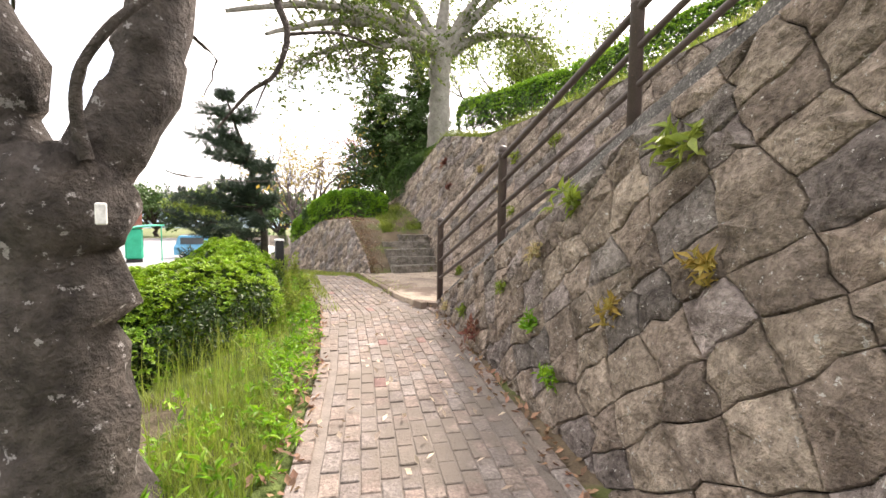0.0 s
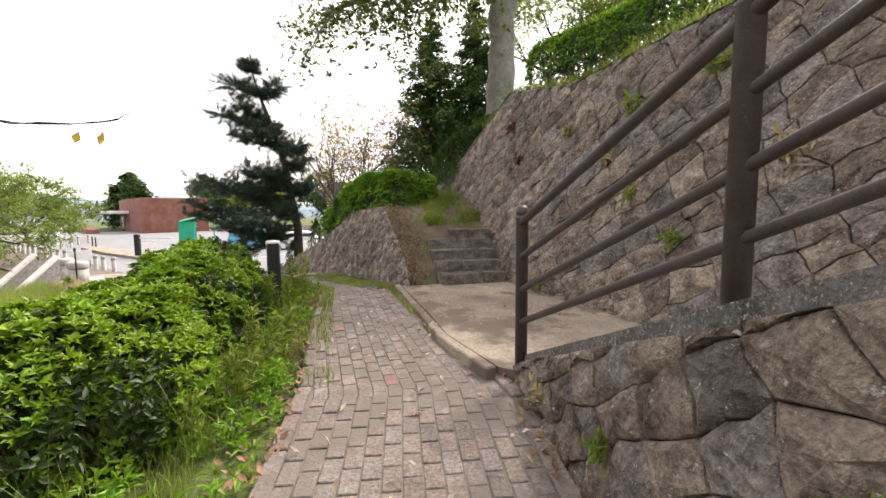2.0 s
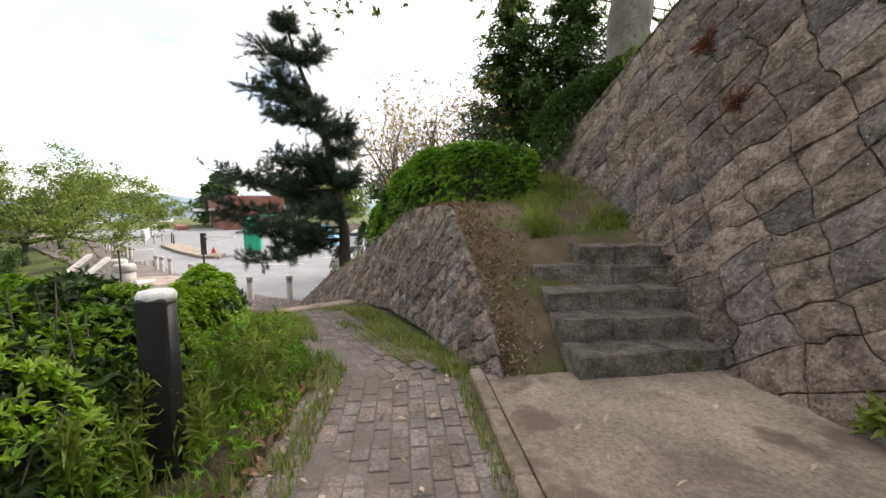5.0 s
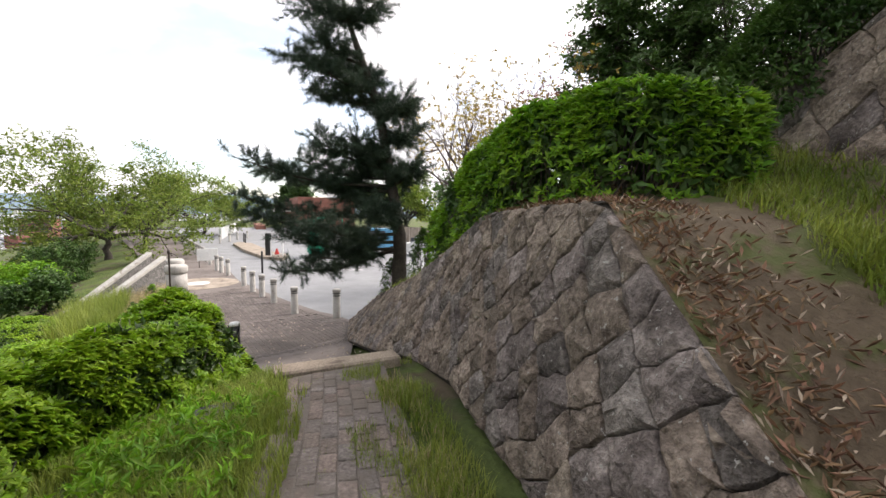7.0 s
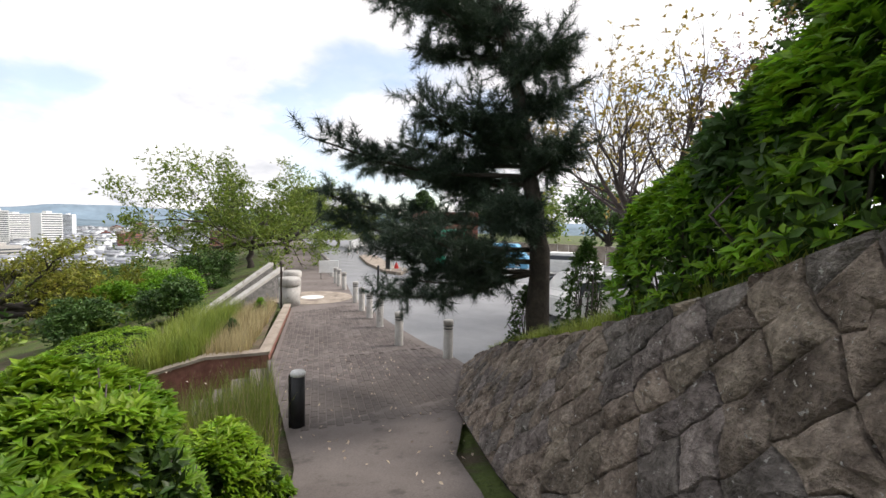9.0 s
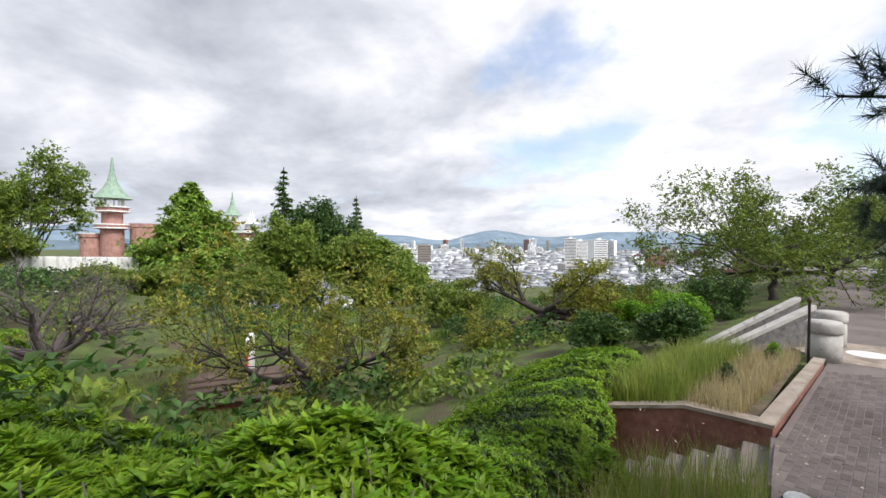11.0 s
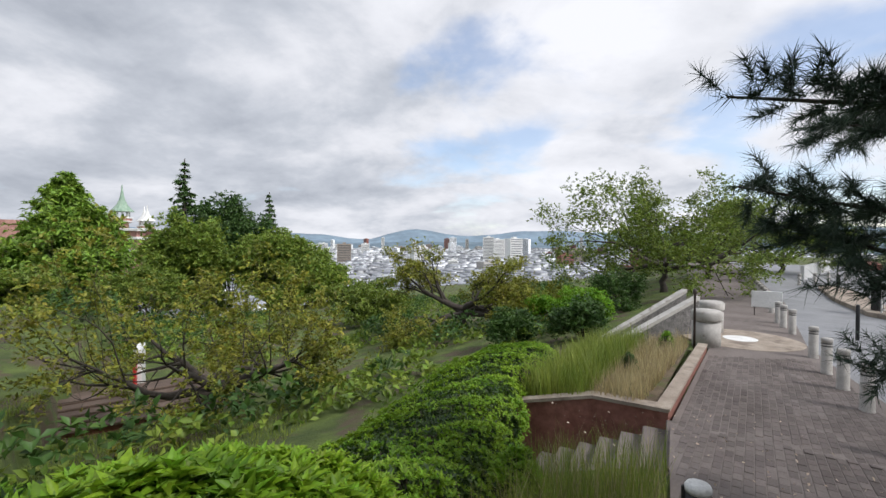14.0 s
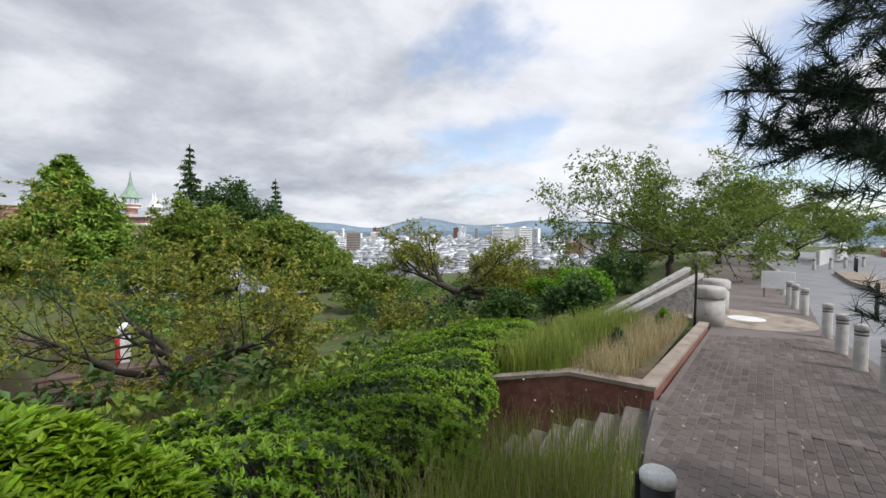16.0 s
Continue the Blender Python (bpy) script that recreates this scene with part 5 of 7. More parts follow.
# ---- trees on the hill ----
def tall_tree(name, label, base, fork_z, r, tips, seed, leaf_m, n, leaf=0.10, bark=None, sub=5, clump=0.5):
    """A tree with a straight trunk, limbs to given tips, forking twigs and clumps of leaves."""
    global RNG
    RNG = g = np.random.default_rng(seed)
    ob = thing(name, label, "tree")
    b = Vector(base)
    top = Vector((base[0] + 0.1, base[1], fork_z))
    limb("trunk", [b - Vector((0, 0, 1.3)), b.lerp(top, 0.12), b.lerp(top, 0.5), top], [r * 1.4, r * 1.05, r * 0.92, r * 0.98], ob, 16, 0.02, bark)
    ends = []
    for t in tips:
        t = Vector(t)
        s = top - Vector((0, 0, g.uniform(0, 0.25)))
        m1 = s.lerp(t, 0.35) + Vector((0, 0, (t - s).length * 0.10))
        m2 = s.lerp(t, 0.7) + Vector((0, 0, (t - s).length * 0.08))
        limb("limb", [s, m1, m2, t], [r * 0.6, r * 0.42, r * 0.25, r * 0.1], ob, 9, 0.03, bark)
        V, F = [], []
        for k in range(sub * 2):
            f = g.uniform(0.3, 1.0)
            p = (m1.lerp(m2, (f - 0.35) / 0.35) if f < 0.7 else m2.lerp(t, (f - 0.7) / 0.3))
            d = ((t - s).normalized() * 0.6 + Vector(g.normal(0, 0.7, 3))).normalized()
            L = (t - s).length * g.uniform(0.18, 0.36)
            q = [p, p + d * L * 0.5 + Vector(g.normal(0, L * 0.06, 3)), p + d * L + Vector((0, 0, -L * 0.12))]
            vs, fs = tube_arrays(q, [r * 0.10, r * 0.06, r * 0.02], 5)
            o = len(V)
            V += vs
            F += [tuple(i + o for i in x) for x in fs if len(x) == 4]
            for j in range(4):
                e0 = q[1].lerp(q[2], g.uniform(0, 1))
                e1 = e0 + Vector(g.normal(0, 1, 3)).normalized() * L * 0.45
                vs, fs = tube_arrays([e0, e1], [r * 0.025, r * 0.01], 4)
                o = len(V)
                V += vs
                F += [tuple(i + o for i in x) for x in fs if len(x) == 4]
                ends += [e0.lerp(e1, 0.6), e1, q[2]]
        tagged(link("twig_mass", fast_mesh("twig_mass", V, F, bark or M_BARKG), ob), kind="stuff")
    T = np.array([tuple(e) for e in ends])
    C = T[g.integers(0, len(T), n)] + g.normal(0, clump, (n, 3)) * [1, 1, 0.6]
    link("crown", leaf_mesh("crown", C, np.tile([0, 0, 1.0], (n, 1)), leaf, leaf * 0.5, leaf_m, per=3, spread=1.0, jitter=0.7, droop=0.3), ob)
    return ob


tall_tree("big_tree", "broad grey-barked tree with spreading limbs on the hilltop", (-0.2, 14.4, 4.3), 8.0, 0.42,
          [(-4.92, 12.53, 6.89), (-3.70, 13.68, 9.06), (-2.07, 14.81, 10.84), (0.26, 15.99, 13.23), (1.96, 14.84, 10.66), (3.90, 15.75, 8.99), (-3.89, 11.70, 9.45), (5.00, 15.95, 11.92), (-4.56, 9.50, 6.50), (-2.49, 11.54, 6.71), (-5.07, 8.50, 6.59)], 31, M_BIGTREE, 5200, 0.15, M_BARKG, clump=0.38)
RX0 = (-3.75, 23.42, 7.61)
conifer("dark_conifer", "tall dark conifer on the wooded hill", (RX0[0], RX0[1], 2.6), 9.5, 2.6, 41, M_DARKTREE, 0.2, 24, dense=2.4)
RX1 = (-1.52, 23.04, 9.68)
conifer("dark_conifer", "dark dense conifer behind the grey tree", (RX1[0], RX1[1], 3.6), 9.0, 2.4, 42, M_DARKTREE, 0.2, 24, dense=2.4)
RX2 = (3.53, 22.93, 11.66)
tree("hill_tree", "leafy green tree on the hilltop", (RX2[0], RX2[1], 5.0), 7.5, 0.2, 6, 43, M_CANOPY, 0.12, 5000, M_BARKD, clear=0.2, levels=3, group="hilltop trees", clump=0.6)
RX3 = (6.45, 20.94, 11.44)
tree("hill_tree", "bright green tree on the hilltop", (RX3[0], RX3[1], 5.4), 6.0, 0.15, 6, 44, M_CHERRYG, 0.12, 4500, M_BARKD, clear=0.2, levels=3, group="hilltop trees", clump=0.6)
RX4 = (-4.71, 29.11, 8.51)
tree("russet_tree", "russet-leaved tree on the wooded slope", (RX4[0], RX4[1], 2.0), 6.5, 0.12, 6, 45, M_REDLEAF, 0.12, 2200, M_BARKD, clear=0.25, levels=3, clump=0.5)
RX5 = (-0.67, 21.96, 6.93)
tree("hill_shrub", "dark leafy shrub at the corner of the tall wall", (RX5[0], RX5[1], RX5[2] - 1.5), 2.4, 0.06, 7, 46, M_DARKTREE, 0.08, 650, M_BARKD, clear=0.12, levels=3, clump=0.35, category="shrub")
RX7 = (-8.39, 23.22, 2.57)
tree("sparse_tree", "nearly bare tree with a few yellow leaves", (RX7[0], RX7[1], -1.4), 8.2, 0.2, 9, 48, M_YELLOW, 0.13, 1300, M_TWIG, clear=0.2, levels=4, clump=0.3, fork=4, width=4.2)

# ---- pine ----
def needles_mesh(name, C, A, per, length, width, material):
    """Needle tufts: fans of thin blades round an axis at each centre."""
    C = np.repeat(np.asarray(C, float), per, 0)
    A = np.repeat(np.asarray(A, float), per, 0)
    k = len(C)
    D = A * 0.55 + RNG.normal(0, 0.55, (k, 3))
    D /= np.linalg.norm(D, axis=1, keepdims=True)
    S = np.cross(D, RNG.normal(0, 1, (k, 3)))
    S /= np.linalg.norm(S, axis=1, keepdims=True)
    L = length * RNG.uniform(0.7, 1.15, (k, 1))
    b = C + A * RNG.uniform(-0.05, 0.04, (k, 1))
    V = np.stack([b + S * width / 2, b - S * width / 2, b + D * L - np.array([0, 0, 0.12]) * L], 1).reshape(-1, 3)
    return fast_mesh(name, V, np.arange(3 * k).reshape(-1, 3), material)


RNG = g = np.random.default_rng(77)
pine = thing("pine", "dark pine with layered boughs of long needles", "tree")
PB = Vector((-7.05, 15.0, 0.1))
limb("trunk", [PB - Vector((0, 0, 0.4)), PB + Vector((-0.02, 0, 1.1)), (-7.22, 14.95, 2.2), (-7.5, 14.85, 3.8), (-7.85, 14.5, 5.2), (-8.15, 14.25, 6.6)], [0.16, 0.13, 0.115, 0.085, 0.05, 0.02], pine, 12, 0.02, M_BARKD)
TR = np.array([(-7.05, 15.0, 0.1), (-7.22, 14.95, 2.2), (-7.5, 14.85, 3.8), (-7.85, 14.5, 5.2), (-8.15, 14.25, 6.6)])


def stem(z):
    return Vector([float(np.interp(z, TR[:, 2], TR[:, k])) for k in range(2)] + [z])


# boughs end in rounded pads of needles: tip and pad radius
PADS = [((-8.14, 14.22, 6.4), 0.32), ((-8.71, 14.13, 5.76), 0.48), ((-8.3, 13.86, 4.98), 0.40), ((-7.35, 14.56, 5.7), 0.36), ((-9.06, 13.94, 4.8), 0.34), ((-8.1, 13.74, 4.42), 0.36),
        ((-7.93, 15.01, 4.54), 0.40), ((-6.79, 14.81, 3.89), 0.42), ((-7.72, 15.28, 4.05), 0.38), ((-6.98, 15.51, 3.43), 0.38), ((-7.57, 14.16, 3.0), 0.42), ((-7.79, 15.11, 2.72), 0.42),
        ((-6.65, 14.89, 2.55), 0.36), ((-8.21, 14.55, 2.1), 0.45), ((-7.07, 14.27, 1.75), 0.36)]
boughs = [(stem(max(0.8, tip[2] - 0.35)), Vector(tip), r) for tip, r in PADS]
for tip in ((-9.29, 12.80, 2.67), (-10.00, 13.27, 2.03), (-9.93, 13.56, 1.66), (-10.00, 14.51, 0.29), (-10.26, 14.38, 2.63), (-9.79, 13.96, 2.56), (-8.9, 13.6, 1.2), (-9.2, 14.3, 2.8), (-8.0, 13.6, 3.0), (-9.0, 14.6, 4.3), (-8.4, 13.9, 0.75), (-7.5, 12.9, 1.5)):
    boughs.append((stem(max(0.9, tip[2] - 0.45)), Vector(tip), g.uniform(0.26, 0.36)))
C, A = [], []
for s, t, r in boughs:
    d = t - s
    dn = d.normalized()
    m = s.lerp(t, 0.5) + Vector((0, 0, -0.06 * d.length))
    limb("bough", [s, m, t], [0.04, 0.026, 0.010], pine, 6, 0.02, M_BARKD)
    # side shoots, each set with tufts and ending in a brush
    r *= 1.3
    for j in range(int(40 + 95 * r)):
        f = g.uniform(0.22, 1.0)
        p = s.lerp(m, f * 2) if f < 0.5 else m.lerp(t, f * 2 - 1)
        o = Vector((g.normal(0, 1), g.normal(0, 1), g.normal(0.25, 0.5)))
        o = o.normalized() * r * g.uniform(0.5, 1.15) * (0.55 + 0.45 * f)
        e_ = p + o
        for q in range(4):
            h = 0.3 + 0.7 * (q + 1) / 4
            C.append(tuple(p.lerp(e_, h)))
            ax = o.normalized() + dn * 0.35 + Vector((0, 0, 0.3))
            A.append(tuple(ax.normalized()))
    C.append(tuple(t)); A.append(tuple(dn))
tagged(link("needles", needles_mesh("needles", C, A, 26, 0.16, 0.008, M_PINE), pine, "long dark needles in tufts"), kind="stuff")

# ---- plaza ----
def bollard_parts(ob):
    bm = bmesh.new()
    lathe(bm, [(0.108, -0.05), (0.108, 0.02), (0.100, 0.04), (0.098, 0.60), (0.093, 0.605), (0.093, 0.63), (0.098, 0.635), (0.098, 0.66), (0.093, 0.665), (0.093, 0.69), (0.102, 0.695), (0.106, 0.70), (0.106, 0.77), (0.095, 0.79), (0.05, 0.80)], 24)
    part("body", bm, M_BOLL, ob, "", None, True)
    for z in (0.617, 0.677):
        bm = bmesh.new()
        lathe(bm, [(0.0965, z - 0.012), (0.0965, z + 0.012)], 24)
        part("band", bm, M_BOLLD, ob, "dark groove band")


def zpl(x, y):
    return ramp_z(x, y)


first = None
more = [(-20.3, 20.75), (-21.4, 21.2), (-22.3, 21.6)]
d0 = np.array([-40.5, 31.0]) - np.array([-23.5, 22.3])
more += [tuple(np.array([-23.5, 22.3]) + d0 * k / 13) for k in range(1, 14)]
more += [(-38.6, 33.5), (-39.8, 35.4), (-41.5, 37.6), (-43, 40)]
for k, (x, y) in enumerate(BOLL + more):
    if first is None:
        first = thing("bollard", "round weathered cast-stone bollard with dark bands", "bollard", "plaza bollards", at=(x, y, zpl(x, y)))
        bollard_parts(first)
    else:
        copy_thing(first, pose(x, y, zpl(x, y), 0, 0, 40 * k))
# chain-side marker posts: black face, white top
for x, y, z, rz in ((-8.86, 12.41, None, 0), (-3.10, 6.48, 0.36, 20)):
    zb = zpl(x, y) if z is None else z
    ob = thing("marker_post", "short round post with black panel and scuffed white cap", "post", "marker posts", at=(x, y, zb), rz=rz)
    h = -0.30 - zb if z is None else 0.98
    bm = bmesh.new()
    lathe(bm, [(0.085, -0.1), (0.085, h - 0.05)], 20)
    part("panel", bm, M_BLACK, ob, "", None, True)
    bm = bmesh.new()
    lathe(bm, [(0.09, h - 0.055), (0.092, h - 0.02), (0.08, h), (0.03, h + 0.006)], 20)
    part("cap", bm, M_WHITE, ob, "scuffed white cap", None, True)
    bm = bmesh.new()
    box(bm, -0.07, -0.094, 0.0, 0.07, -0.06, h - 0.03, 0.01)
    part("face", bm, M_BLACK, ob, "", pose(0, 0, 0, 0, 0, -60 if z is None else 10))

# pavers of the promenade: first ones by themselves, the rest joined
pav = bpy.data.objects["pavement"]
e1 = np.array([-0.86, 0.51]); e2 = np.array([0.51, 0.86])
bm = bmesh.new()
box(bm, -0.098, -0.048, -0.03, 0.098, 0.048, 0.0, 0.005)
bmesh.ops.delete(bm, geom=[f for f in bm.faces if f.normal.z < -0.9], context="FACES")
pme = bpy.data.meshes.new("paver"); bm.to_mesh(pme); bm.free(); pme.materials.append(M_PLAZA)
pv = np.array([v.co[:] for v in pme.vertices]); pf = [tuple(p.vertices) for p in pme.polygons]
PV, PF, cnt = [], [], 0
o0 = np.array([-8.6, 12.6])
for i in range(0, 62):
    for j in range(-16, 58):
        c = o0 + e1 * (i * 0.205 + (0.1 if j % 2 else 0)) + e2 * (j * 0.105)
        x, y = c
        yl = np.interp(-x, [9.0, 11.0, 12.4, 17.9, 26], [12.35, 13.15, 13.75, 17.0, 20.5])
        yr = np.interp(-x, [8.6, 8.9, 10.2, 13.2, 18.6, 26], [15.5, 15.9, 16.45, 17.5, 19.7, 24])
        if not (yl + 0.05 < y < yr - 0.05) or x < -17.0:
            continue
        z = zpl(x, y) + 0.006 + RNG.normal(0, 0.0015)
        z2 = zpl(x + e1[0] * 0.1, y + e1[1] * 0.1) - zpl(x, y)
        R = Matrix.Translation((x, y, z)) @ Matrix.Rotation(math.atan2(e1[1], e1[0]), 4, "Z") @ Matrix.Rotation(-math.atan2(z2, 0.1), 4, "Y")
        if cnt < 290:
            link("paver", pme, pav, "", R)
            cnt += 1
        else:
            M3 = np.array(R)
            o = len(PV)
            PV += [tuple(q) for q in pv @ M3[:3, :3].T + M3[:3, 3]]
            PF += [tuple(a + o for a in f) for f in pf]
tagged(link("pavers", meshdata("pavers", PV, PF, M_PLAZA), pav), kind="stuff")

# concrete threshold ring on the promenade
bm = bmesh.new()
lathe(bm, [(1.55, -0.05), (1.55, 0.012), (1.25, 0.012)], 40)
solid("paving_ring", bm, M_CONC, "pale concrete circle set in the paving", "paving", kind="structure").matrix_world = pose(-19.3, 18.6, zpl(-19.3, 18.6))
bm = bmesh.new()
lathe(bm, [(0.45, -0.05), (0.45, 0.02), (0.4, 0.022)], 30)
solid("paving_disc", bm, M_PAINT, "white disc at the centre of the paving circle", "paving", kind="structure").matrix_world = pose(-19.3, 18.6, zpl(-19.3, 18.6))

# stairs down from the promenade and the planter beyond them
pst = thing("plaza_stairs", "worn concrete steps leading down from the promenade", "steps", kind="structure")
eA, eB = np.array([-11.05, 13.1]), np.array([-12.55, 13.72])
ed = (eB - eA) / np.linalg.norm(eB - eA)
en = np.array([-ed[1], ed[0]]); en = en if en[1] < 0 else -en
for k in range(7):
    bm = bmesh.new()
    Ls = np.linalg.norm(eB - eA)
    box(bm, 0, 0, -0.5, Ls - 0.02, 0.34, 0, 0.015)
    o = eB + en * (0.33 * k + 0.02)
    part("step", bm, M_RAMP, pst, "", pose(o[0], o[1], -1.30 - 0.16 * k, 0, 0, math.degrees(math.atan2(-ed[1], -ed[0]))))
pl = thing("planter", "low red-brown brick planter wall with a pale stone coping", "planter", kind="structure")
pts = [(-12.55, 13.73, -1.13), (-13.18, 12.72, -1.17), (-13.72, 11.40, -1.52)]
out = np.array([0.9, -0.43])
for p, q in zip(pts, pts[1:]):
    for nm, h0, h1, t0, t1, mm, lb in (("wall", -1.6, -0.06, -0.20, 0.0, M_BRICKW, ""), ("coping", -0.06, 0.0, -0.23, 0.03, M_CONC, "pale stone coping")):
        bm = bmesh.new()
        vs = [bm.verts.new((c[0] + out[0] * t, c[1] + out[1] * t, c[2] + h)) for c in (p, q) for t in (t0, t1) for h in (h0, h1)]
        bmesh.ops.convex_hull(bm, input=vs)
        part(nm, bm, mm, pl, lb)
side = [(-12.55, 13.73, -1.13), (-17.6, 16.8, -1.22)]
sn = np.array([-0.52, -0.855])
for nm, h0, h1, t0, t1, mm in (("wall", -0.5, -0.05, 0.0, 0.18, M_BRICKW), ("coping", -0.05, 0.0, -0.02, 0.2, M_CONC)):
    bm = bmesh.new()
    vs = [bm.verts.new((c[0] + sn[0] * t, c[1] + sn[1] * t, c[2] + h)) for c in side for t in (t0, t1) for h in (h0, h1)]
    bmesh.ops.convex_hull(bm, input=vs)
    part(nm, bm, mm, pl, "pale stone coping" if nm == "coping" else "")
bm = bmesh.new()
vs = [bm.verts.new(p) for p in ((-12.75, 13.6, -1.2), (-13.3, 12.7, -1.22), (-13.8, 11.5, -1.6), (-19.2, 14.0, -1.9), (-17.9, 16.5, -1.3))]
bm.faces.new(vs)
part("soil", bm, M_SOIL, pl, "dry earth")
g = np.random.default_rng(9); RNG = g
def in_bed(n):
    s, t = g.uniform(0, 1, n), g.uniform(0, 1, n)
    a_ = np.array([-12.8, 13.4, -1.22]) * (1 - s)[:, None] + np.array([-17.7, 16.4, -1.3]) * s[:, None]
    b_ = np.array([-13.9, 11.5, -1.55]) * (1 - s)[:, None] + np.array([-19.0, 14.2, -1.8]) * s[:, None]
    return a_ * (1 - t)[:, None] + b_ * t[:, None], t
P_, t_ = in_bed(9000)
tagged(new("dry_grass", blades_mesh("dry_grass", P_[t_ < 0.38], 0.5, 0.012, M_DRY, 0.3)), "straw-coloured dry grass in the planter", "grass", kind="stuff")
tagged(new("tall_grass", blades_mesh("tall_grass", P_[t_ > 0.40], 0.75, 0.016, M_GRASS, 0.35)), "tall feathery green weeds in the planter", "grass", kind="stuff")
hedge("small_shrub", "small dark shrub in the planter", [(-14.9, 13.9), (-15.2, 14.0)], 0.5, 0.42, 300, 0.06, M_HEDGED, 120, "planter shrubs", base=lambda x, y: x * 0 - 1.3, round_=0.5, category="shrub")
hedge("small_shrub", "small green shrub in the planter", [(-16.8, 15.4), (-17.1, 15.6)], 0.7, 0.6, 300, 0.06, M_HEDGE, 121, "planter shrubs", base=lambda x, y: x * 0 - 1.35, round_=0.5, category="shrub")

# tall grass at the head of the stairs
u_ = g.uniform(-11.2, -8.9, 9000); v_ = g.uniform(10.9, 13.2, 9000)
d_, _z = edge_at(u_, v_)
ok = (d_ > 0.04) & (d_ < 1.4) & (u_ > -10.75) & (g.uniform(0, 1, 9000) < 0.3)
tg = np.c_[u_, v_, ground_z(u_, v_)][ok]
sel = g.uniform(0, 1, len(tg)) < 0.16
tagged(new("tall_grass", blades_mesh("tall_grass", tg[~sel], 0.6, 0.008, M_GRASS, 0.25)), "tall wispy green grass at the head of the plaza stairs", "grass", kind="stuff")
tagged(new("tall_grass", blades_mesh("tall_grass", tg[sel], 0.6, 0.007, M_DRY, 0.25)), "tall dry grass stalks at the head of the plaza stairs", "grass", kind="stuff")

# pedestal and parapet of the grand stair
for x, y, r, h in ((-18.35, 17.15, 0.36, 1.0), (-20.4, 18.3, 0.36, 1.0)):
    ob = thing("pedestal", "round pale stone pedestal with banded cap", "pedestal", "stair pedestals", at=(x, y, zpl(x, y)))
    bm = bmesh.new()
    lathe(bm, [(r, -0.1), (r, h - 0.35), (r - 0.03, h - 0.34), (r - 0.03, h - 0.3), (r, h - 0.29)], 28)
    part("drum", bm, M_BOLL, ob, "", None, True)
    bm = bmesh.new()
    lathe(bm, [(r + 0.01, h - 0.285), (r + 0.03, h - 0.25), (r + 0.03, h - 0.06), (r - 0.02, h), (0.1, h + 0.02)], 28)
    part("cap", bm, M_BOLL, ob, "banded stone cap", None, True)
for p, q in (((-20.02, 17.68, -0.06), (-18.45, 14.19, -1.53)), ((-21.63, 18.02, -0.01), (-20.06, 14.40, -1.69))):
    ob = thing("parapet", "sloping pale stone stair parapet", "parapet", "stair parapets", kind="structure")
    p, q = Vector(p) - Vector((0, 0, 0.22)), Vector(q) - Vector((0, 0, 0.22))
    s = (q - p).cross(Vector((0, 0, 1))).normalized() * 0.11
    for nm, h0, h1, f in (("wall", -1.0, -0.06, 0.7), ("coping", -0.06, 0.06, 1.0)):
        bm = bmesh.new()
        vs = [bm.verts.new(c + s * k * f + Vector((0, 0, h))) for c in (p, q) for k in (-1, 1) for h in (h0, h1)]
        bmesh.ops.convex_hull(bm, input=vs)
        part(nm, bm, M_BOLL if nm == "coping" else M_CONCD, ob, "")
# lamp post by the pedestal
ob = thing("lamp_post", "thin dark metal pole standing by the stone pedestal", "post", at=(-17.75, 16.55, zpl(-17.75, 16.55)))
bm = bmesh.new()
lathe(bm, [(0.03, -0.05), (0.03, 1.5), (0.05, 1.52), (0.05, 1.62), (0.02, 1.66)], 12)
part("pole", bm, M_RAIL, ob, "", None, True)

# car park island, barrier, sign boards
isl = [(-23.0, 26.5), (-24.2, 28.2), (-27.0, 29.2), (-34.4, 33.6), (-36.4, 33.9), (-35.6, 32.6), (-29.5, 28.9), (-24.6, 26.5)]
bm = bmesh.new()
lo = [bm.verts.new((x, y, -1.6)) for x, y in isl]
hi = [bm.verts.new((x, y, -1.30)) for x, y in isl]
bm.faces.new(hi)
for k in range(len(isl)):
    j = (k + 1) % len(isl)
    bm.faces.new((lo[k], lo[j], hi[j], hi[k]))
bmesh.ops.recalc_face_normals(bm, faces=bm.faces)
solid("traffic_island", bm, M_CONC, "long kerbed concrete traffic island", "kerb", kind="structure")
ob = thing("barrier_post", "dark upright car park barrier machine on the island", "barrier", at=(-25.0, 27.2, -1.3))
bm = bmesh.new(); box(bm, -0.18, -0.12, 0, 0.18, 0.12, 1.45, 0.03); part("cabinet", bm, M_BLACK, ob)
bm = bmesh.new(); box(bm, 0.15, -0.03, 1.15, 2.6, 0.03, 1.25, 0.01); part("arm", bm, M_WHITE, ob, "white barrier arm")
ob = thing("notice_board", "white notice frame with a red object on the island", "sign", at=(-24.0, 27.0, -1.3), rz=30)
bm = bmesh.new()
for x0, x1, z0, z1 in ((-0.4, -0.36, 0, 1.0), (0.36, 0.4, 0, 1.0), (-0.4, 0.4, 0.95, 1.0), (-0.4, 0.4, 0.12, 0.16)):
    box(bm, x0, -0.03, z0, x1, 0.03, z1)
part("frame", bm, M_WHITE, ob)
bm = bmesh.new(); lathe(bm, [(0.16, 0.14), (0.14, 0.2), (0.04, 0.5), (0.02, 0.52)], 12); part("cone", bm, M_RED, ob, "red traffic cone")
